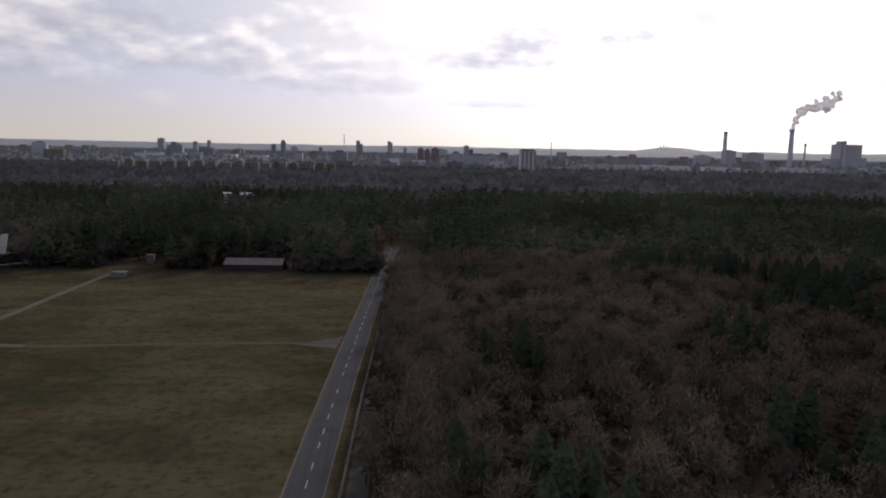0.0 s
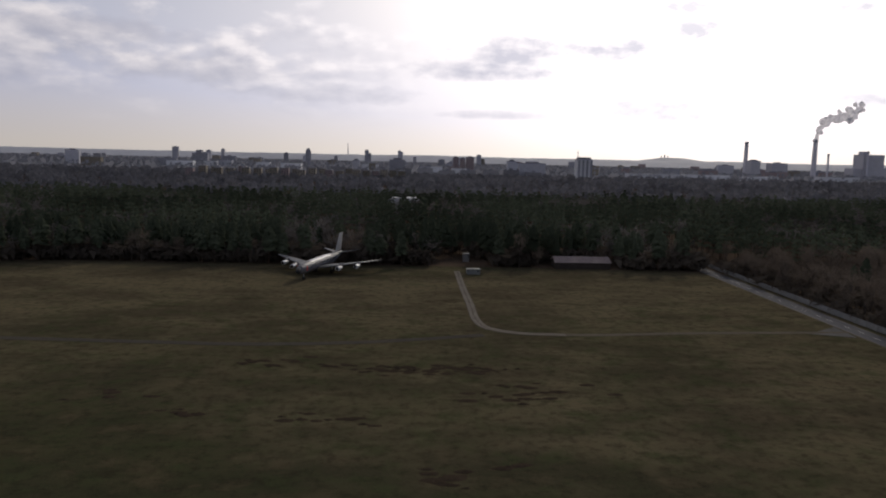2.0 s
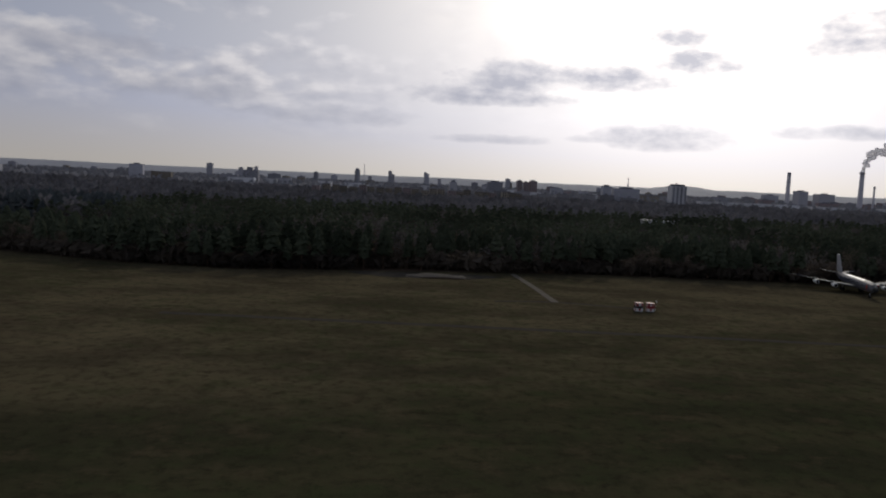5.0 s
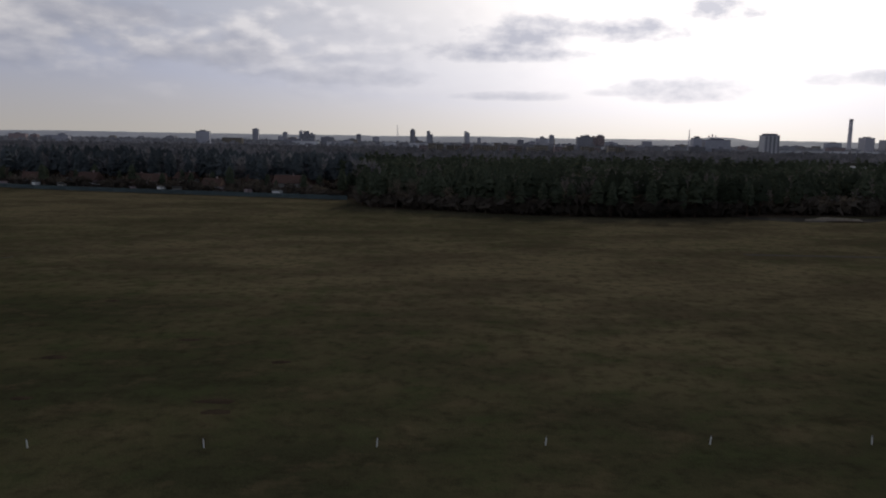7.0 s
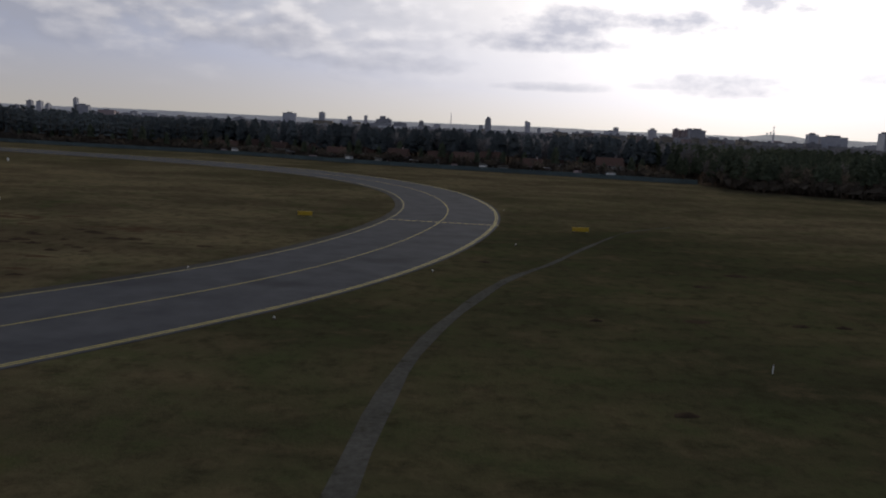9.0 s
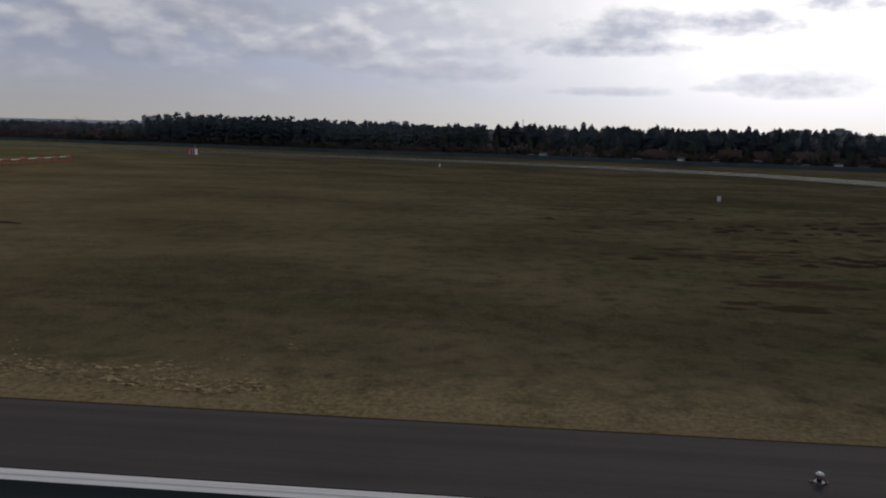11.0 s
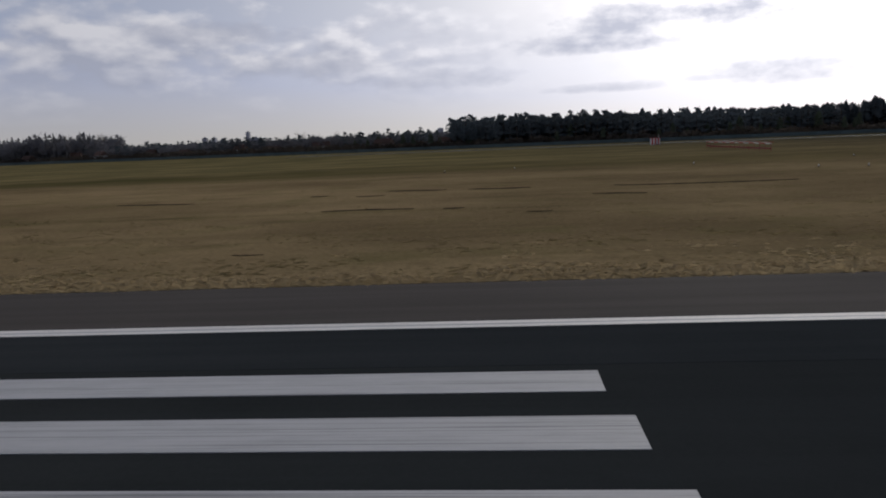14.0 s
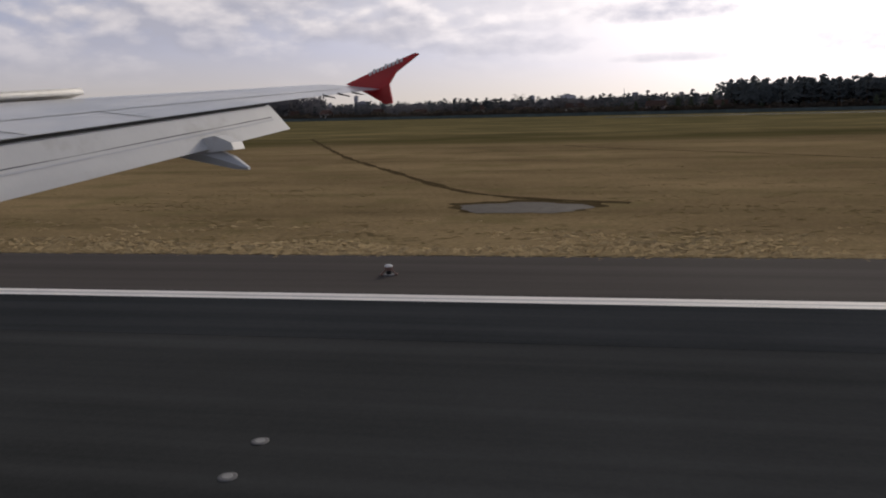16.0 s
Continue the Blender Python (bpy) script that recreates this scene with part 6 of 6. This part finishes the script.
def chimney(x, y, h, r0, r1, label, ring=True):
    root = thing("chimney_stack", x, y, 0, 0, label, "chimney", "power station stacks")
    bm = bmesh.new()
    tube(bm, (0, 0, -1), (0, 0, h), r0, r1, 28)
    part("shaft", bm, STACK, root)
    if ring:
        for z in (0.7, 0.88):
            bm = bmesh.new()
            rr = r0 + (r1 - r0) * z
            tube(bm, (0, 0, h * z), (0, 0, h * z + 3), rr + 0.5, rr + 0.5, 28)
            part("gallery", bm, FAR_WALL, root, "narrow maintenance gallery")
    bm = bmesh.new()
    tube(bm, (0, 0, h - 8), (0, 0, h + 1), r1 + 0.6, r1 + 0.5, 28)
    part("rim", bm, FAR_ROOF, root, "dark rim band")
    return root


chimney(2310, 2750, 128, 8.6, 6.6, "pale concrete chimney with a dark rim")
chimney(2414, 2461, 131, 9.4, 7.0, "tall concrete chimney giving off steam")
chimney(2470, 2470, 84, 3.8, 3.0, "slim short chimney of the power station", False)
chimney(2589, 2432, 96, 4.0, 3.4, "slim chimney beside the boiler house", False)


def plume(x, y, z):
    root = thing("steam_plume", x, y, z, 0, "grey steam cloud drifting from the chimney", "steam", "", "stuff")
    bm = bmesh.new()
    for k in range(150):
        s = ((k + rng.uniform()) / 150)**1.25
        px = 175 * s**1.25 - max(s - 0.88, 0) * 170
        pz = 88 * (1 - math.exp(-7 * s)) + max(s - 0.6, 0) * 70 + max(s - 0.86, 0) * 190
        r = (6.5 + 8 * s) * rng.uniform(0.45, 1.05) * (1 if s < 0.8 else 0.62)
        c = Vector((px + rng.normal() * r * 0.7, rng.normal() * r * 0.6, pz + rng.normal() * r * 0.75))
        made = bmesh.ops.create_icosphere(bm, subdivisions=3, radius=r * 0.85, matrix=Matrix.Translation(c))
        for v in made["verts"]:
            d = (v.co - c).normalized()
            v.co += d * r * 0.55 * noise.noise(v.co * 0.16 + Vector((k, 0, 0)))
    cloud = part("cloud", bm, SMOKE, root, "", True)
    skin = cloud.modifiers.new("one_skin", "REMESH")
    skin.mode, skin.voxel_size, skin.use_smooth_shade = "VOXEL", 2.0 * K, True
    soften = cloud.modifiers.new("soften", "SMOOTH")
    soften.factor, soften.iterations = 0.5, 3
    return root


plume(2414, 2461, 124)
tower_block(2205, 2480, 34, 40, 55, BOILER, "grey turbine hall beside the pale chimney", 0, 0, "turbine_hall", "turbine halls", 0.5)
tower_block(2292, 2480, 58, 40, 48, BOILER, "grey turbine hall beside the pale chimney", 0, 0, "turbine_hall", "turbine halls", 0.25)
bl = tower_block(2618, 2470, 74, 60, 84, BOILER, "large grey boiler house of the power station", 0, 0, "boiler_house", "", 0)
part("annex", boxed(37, 60, -25, 25, -1, 40), BOILER, bl)
part("stair_tower", boxed(-30, -18, -15, 15, 84, 96), BOILER, bl)
part("annex", boxed(-70, -37, -25, 25, -1, 36), BOILER, bl)


def cooling_tower(x, y, r, h):
    root = thing("cooling_tower", x, y, 0, 0, "grey concrete cooling tower of waisted shape", "cooling tower")
    rings = []
    for k in range(13):
        s = k / 12
        q = r * (0.80 + 0.55 * (s - 0.72) ** 2 - 0.06 * (s > 0.95))
        rings.append([(q * math.cos(2 * math.pi * i / 36), q * math.sin(2 * math.pi * i / 36), s * h) for i in range(36)])
    part("shell", loft(rings), STACK, root, "", True)
    bm = bmesh.new()
    tube(bm, (0, 0, h - 2), (0, 0, h + 1), rings[-1][0][0] + 0.8, rings[-1][0][0] + 0.8, 36)
    part("rim", bm, FAR_ROOF, root)
    return root


cooling_tower(2872, 2480, 56, 112)


def hill(x, y):
    root = thing("wooded_hill", x, y, 0, 0, "long low wooded hill with a ruined listening station", "hill", "", "structure")
    bm = bmesh.new()
    bmesh.ops.create_grid(bm, x_segments=70, y_segments=14, size=1, matrix=Matrix.Diagonal((2600, 500, 1, 1)))
    for v in bm.verts:
        u = v.co.x
        top = 62 * math.exp(-(((u - 40) / 400) ** 2)) + 26 * math.exp(-(((u - 500) / 900) ** 2)) + 30 * math.exp(-(((u + 1700) / 800) ** 2)) + 16
        v.co.z = (top + 7 * noise.noise(Vector((u / 60, v.co.y / 60, 0)))) * max(0, 1 - abs(v.co.y) / 500) ** 0.5 - 2
    part("slope", bm, HAZED_HILL, root, "", True)
    for dx, r, h in ((-10, 13, 34), (26, 11, 18), (-46, 12, 16)):
        bm = bmesh.new()
        tube(bm, (dx, 0, 62), (dx, 0, 94 + h * 0.6), r * 0.5, r * 0.45, 12)
        shaft = part("station_tower", bm, FAR_WALL, root)
        bm = bmesh.new()
        bmesh.ops.create_uvsphere(bm, u_segments=16, v_segments=10, radius=r * 0.62, matrix=Matrix.Translation((dx, 0, 94 + h * 0.7)))
        part("radome", bm, FAR_WALL, shaft, "pale round radome", True)
    return root


hill(3820, 7600)


def ridge(x0, x1, y):
    root = thing("far_ridge", 0, y, 0, 0, "haze-paled blue-grey ridge of land along the horizon", "ridge", "", "structure")
    bm = bmesh.new()
    rows = []
    for i in range(221):
        x = x0 + (x1 - x0) * i / 220
        top = 50 + 5 * max(0.0, min(1.0, (x + 500) / 1500)) + 7 * noise.noise(Vector((x / 900, 0, 4))) + 4 * noise.noise(Vector((x / 130, 2, 0))) + 9 * max(0.0, (x - 1500) / 4300)
        rows.append([bm.verts.new((x, dy, z)) for dy, z in ((-420, -2), (-150, top * 0.7), (0, top), (160, top * 0.65), (420, -2))])
    for a, b in zip(rows, rows[1:]):
        for k in range(4):
            bm.faces.new((a[k], a[k + 1], b[k + 1], b[k]))
    part("slope", bm, HAZED_HILL, root, "", True)
    return root


ridge(-4400, 5800, 6600)

# halls, slab rows and lower roofs between the woods and the skyline
for x, y, w, h in ((1600, 1790, 130, 13), (1740, 1800, 120, 13), (1880, 1800, 90, 12), (2150, 1900, 110, 13), (2420, 1950, 150, 14), (1300, 1805, 60, 17), (1120, 1850, 40, 15), (1060, 1820, 26, 19), (650, 2200, 60, 15), (560, 2250, 40, 16), (880, 2300, 50, 16), (300, 2300, 80, 15), (380, 2350, 40, 15)):
    tower_block(x, y, w, 30, h, FAR_WHITE, "long low white industrial hall", 0, 0, "industrial_hall", "white halls", 0)
for k in range(24):
    x = 640 + k * 14.2
    tower_block(x, 1150 + 22 * (k % 3), 11.5, 12, 17.5 + (k * 7 % 4), FAR_OCHRE if k % 5 else FAR_BRICK, "ochre apartment house in a long row above trees", 6, 3, "apartment_house", "ochre apartment row", 0.35 if k % 2 else 0)
for k in range(13):
    x = 720 + k * 42
    b = tower_block(x, 1400 + 14 * (k % 2), 30, 12, 17 + (k * 5 % 4), FAR_SLAB, "long grey slab of flats above the trees", 0, 0, "slab_block", "grey slab row", 0.18)
for x, y, w, h in ((960, 1420, 30, 35), (1225, 1425, 52, 34), (1185, 1426, 18, 37), (880, 1440, 14, 32)):
    tower_block(x, y, w, 14, h, FAR_WALL, "taller grey block of flats above the trees", 0, 0, "slab_block", "taller grey blocks", 0.5)
for k in range(70):
    x, y = rng.uniform(-1300, 3400), rng.uniform(2000, 4600)
    w, h = rng.uniform(18, 60), rng.uniform(14, 26) + 12 * (rng.uniform() < 0.2)
    tower_block(x, y, w, 18, h, (FAR_WALL, FAR_WALL, FAR_BRICK, FAR_OCHRE)[k % 4], "distant city building of several storeys", 0, 0, "city_building", "city buildings", 0.3 if k % 3 else 0)
for x, w, h in ((-790, 14, 41), (-760, 14, 40), (-735, 10, 34), (-830, 22, 26), (0, 40, 40), (-650, 10, 54), (-630, 40, 36)):
    tower_block(x, 2250, w, 16, h, FAR_WALL, "distant grey high-rise beyond the woods", 0, 0, "high_rise", "distant high-rises", 0.4)


# ---- the airliner's own right wing, as it stands at the end of the landing ----
def jet_wing():
    root = thing("airliner_wing", 0, 0, 0, 0, "pale grey airliner wing with lowered flap and red winglet", "aircraft wing")

    def le(y):
        return -5.35 - 0.51 * (15.3 - y)

    def te(y):
        return -3.85 - 0.265 * (15.3 - y) if y > 4.7 else -6.66

    def zl(y):
        return 5.66 + 0.062 * y

    def zt(y):
        return zl(y) - 0.05 * (te(y) - le(y)) - 0.03 - 0.012 * max(0.0, 11.6 - y)

    def skin(y, s, lift=0.004):
        """A point of the upper skin, at a share s of the chord."""
        thick = 0.055 * (te(y) - le(y))
        t = thick * (1.48 * math.sqrt(s) - 0.63 * s - 1.76 * s**2 + 1.42 * s**3 - 0.5 * s**4 + 0.012)
        return Vector((le(y) + (te(y) - le(y)) * s, y, zl(y) + (zt(y) - zl(y)) * s + 1.1 * t + lift))

    spans = (2.2, 4.7, 8.0, 11.5, 13.5, 15.2)
    box_part = part("wing_box", loft([foil(le(y), te(y), y, zl(y), zt(y), 0.055 * (te(y) - le(y))) for y in spans]), WING_GREY, root, "light grey wing skin", True)
    box_part.data.set_sharp_from_angle(angle=radians(35))

    def seam(points, wide, mat):
        bm = bmesh.new()
        rows = []
        for i, p in enumerate(points):
            way = (points[min(i + 1, len(points) - 1)] - points[max(i - 1, 0)]).normalized()
            side = way.cross(Vector((0, 0, 1))).normalized() * wide / 2
            rows.append((bm.verts.new(p - side), bm.verts.new(p + side)))
        for q, r in zip(rows, rows[1:]):
            bm.faces.new((q[0], q[1], r[1], r[0]))
        part("panel_seam", bm, mat, box_part, "thin dark panel seam")

    steps = [4.7, 6.0, 7.0, 8.0, 9.0, 10.0, 11.5]
    seam([skin(y, 0.72 + 0.02 * (y > 11)) for y in steps + [13.0, 14.5]], 0.03, LAMP_STEEL)
    seam([skin(y, 0.3) for y in steps + [13.5]], 0.025, JET_GREY)
    for y in (7.4, 9.2):
        seam([skin(y - 0.1 * (1 - s), s) for s in (0.72, 0.8, 0.9, 0.985)], 0.03, BLACK)
    flap = part("flap", loft([foil(te(y) - 0.04, te(y) + 0.33, y, zt(y) - 0.035, zl(y) - 0.59 - 0.055 * (11.6 - y), 0.045) for y in (2.2, 4.7, 7.0, 9.5, 11.6)]), WING_LIGHT, root, "pale lowered trailing-edge flap", True)
    flap.data.set_sharp_from_angle(angle=radians(30))
    def flap_skin(y, s):
        return Vector((te(y) - 0.04 + 0.37 * s, y, zt(y) - 0.035 + (zl(y) - 0.59 - 0.055 * (11.6 - y) - zt(y) + 0.035) * s + 0.055 * (1 - s) * (0.4 + s)))

    for s, wide, mat in ((0.52, 0.012, JET_GREY), (0.6, 0.03, WING_GREY)):
        bm = bmesh.new()
        rows = [(bm.verts.new(flap_skin(y, s) - Vector((wide / 2, 0, -wide / 2))), bm.verts.new(flap_skin(y, s) + Vector((wide / 2, 0, -wide / 2)))) for y in (4.7, 6.5, 8.0, 9.5, 11.4)]
        for q, r in zip(rows, rows[1:]):
            bm.faces.new((q[0], q[1], r[1], r[0]))
        part("flap_seam", bm, mat, flap, "grimy seam along the flap")
    # black strip that stands in for the shadow inside the flap slot
    part("flap_gap", loft([[(te(y) - 0.1, y, zt(y) - 0.015), (te(y) + 0.006, y, zt(y) - 0.018), (te(y) + 0.008, y, zt(y) - 0.04), (te(y) - 0.1, y, zt(y) - 0.045)] for y in (2.2, 4.7, 8.0, 11.5)]), BLACK, root, "black strip for the shade in the slot before the flap")
    part("slat", loft([[(le(y) - 0.7, y, zl(y) + 0.02), (le(y) - 0.3, y, zl(y) + 0.17), (le(y) + 0.05, y, zl(y) + 0.2), (le(y) + 0.1, y, zl(y) + 0.1), (le(y) - 0.5, y, zl(y) - 0.03)] for y in (6.0, 8.0, 10.75)]), WING_LIGHT, root, "white leading-edge slat", True)
    # flap track fairing: a slim wedge under the flap with a pale tail, and a step in the flap's edge above it
    y = 9.9
    keel = [(-6.1, 5.62, 0.03), (-5.6, 5.47, 0.1), (-5.05, 5.36, 0.15), (-4.7, 5.28, 0.12), (-4.5, 5.26, 0.05)]
    roof = (5.7, 5.66, 5.6, 5.45, 5.3)
    rings = [[(kx, y - w, (kz + top) / 2), (kx, y - 0.6 * w, kz), (kx, y + 0.6 * w, kz), (kx, y + w, (kz + top) / 2), (kx, y + 0.5 * w, top), (kx, y - 0.5 * w, top)] for (kx, kz, w), top in zip(keel, roof)]
    fairing = part("track_fairing", loft(rings), WING_GREY, root, "slim wedge-shaped flap fairing", True)
    fairing.data.set_sharp_from_angle(angle=radians(25))
    part("tail_cap", loft([[(-5.02, y - 0.07, 5.53), (-5.02, y + 0.07, 5.53), (-5.02, y + 0.07, 5.615), (-5.02, y - 0.07, 5.615)], [(-4.56, y - 0.03, 5.275), (-4.56, y + 0.03, 5.275), (-4.56, y + 0.03, 5.335), (-4.56, y - 0.03, 5.335)]]), WHITE, fairing, "bright white tail cap")
    part("flap_step", loft([[(-5.35, yy, 5.66), (-5.05, yy, 5.52), (-4.62, yy, 5.555), (-4.66, yy, 5.66), (-4.9, yy, 5.76)] for yy in (9.72, 10.08)]), WING_LIGHT, flap, "small square step in the flap's edge")
    y = 15.25
    outline = [(-4.62, 6.62), (-4.22, 6.79), (-3.15, 7.22), (-3.05, 7.2), (-3.55, 6.83), (-3.68, 6.6), (-3.62, 6.2), (-3.78, 6.18), (-4.15, 6.4)]
    fence = part("winglet", loft([[(px, y + 0.02 + 0.25 * (pz - 6.6) * (pz > 6.6), pz) for px, pz in outline], [(px, y + 0.11 + 0.25 * (pz - 6.6) * (pz > 6.6), pz) for px, pz in outline]]), WINGLET_RED, root, "deep red wing-tip fence")
    for k in range(9):
        # a row of small unreadable white marks
        mx, mz = -4.12 + 0.083 * k, 6.775 + 0.032 * k
        tall = 0.1 if k in (1, 4, 7) else 0.075
        part("mark", loft([[(mx, y + 0.02 + 0.25 * (mz - 6.6) - 0.006 + dy, mz), (mx + 0.055, y + 0.02 + 0.25 * (mz - 6.6) - 0.006 + dy, mz + 0.02), (mx + 0.055, y + 0.02 + 0.25 * (mz - 6.6) + 0.25 * tall - 0.006 + dy, mz + 0.02 + tall), (mx, y + 0.02 + 0.25 * (mz - 6.6) + 0.25 * tall - 0.006 + dy, mz + tall)] for dy in (0.0, -0.008)]), WHITE, fence, "small white mark")
    for k in range(3):
        yy = 13.2 + 0.5 * k
        bm = bmesh.new()
        tube(bm, (te(yy) - 0.05, yy, zl(yy) - 0.12), (te(yy) + 0.2, yy, zl(yy) - 0.18), 0.02, 0.01, 5)
        part("static_wick", bm, BLACK, root)
    bm = bmesh.new()
    tube(bm, (-8.2, 3.6, 0.6), (-8.1, 3.7, 5.7), 0.13, 0.17, 12)
    leg = part("gear_leg", bm, STEEL, root, "steel landing gear leg")
    for dy in (-0.42, 0.42):
        bm = bmesh.new()
        tube(bm, (-8.2, 3.6 + dy - 0.2, 0.63), (-8.2, 3.6 + dy + 0.2, 0.63), 0.575, 0.575, 24)
        part("wheel", bm, BLACK, leg, "black tyre")
    return root


jet_wing()
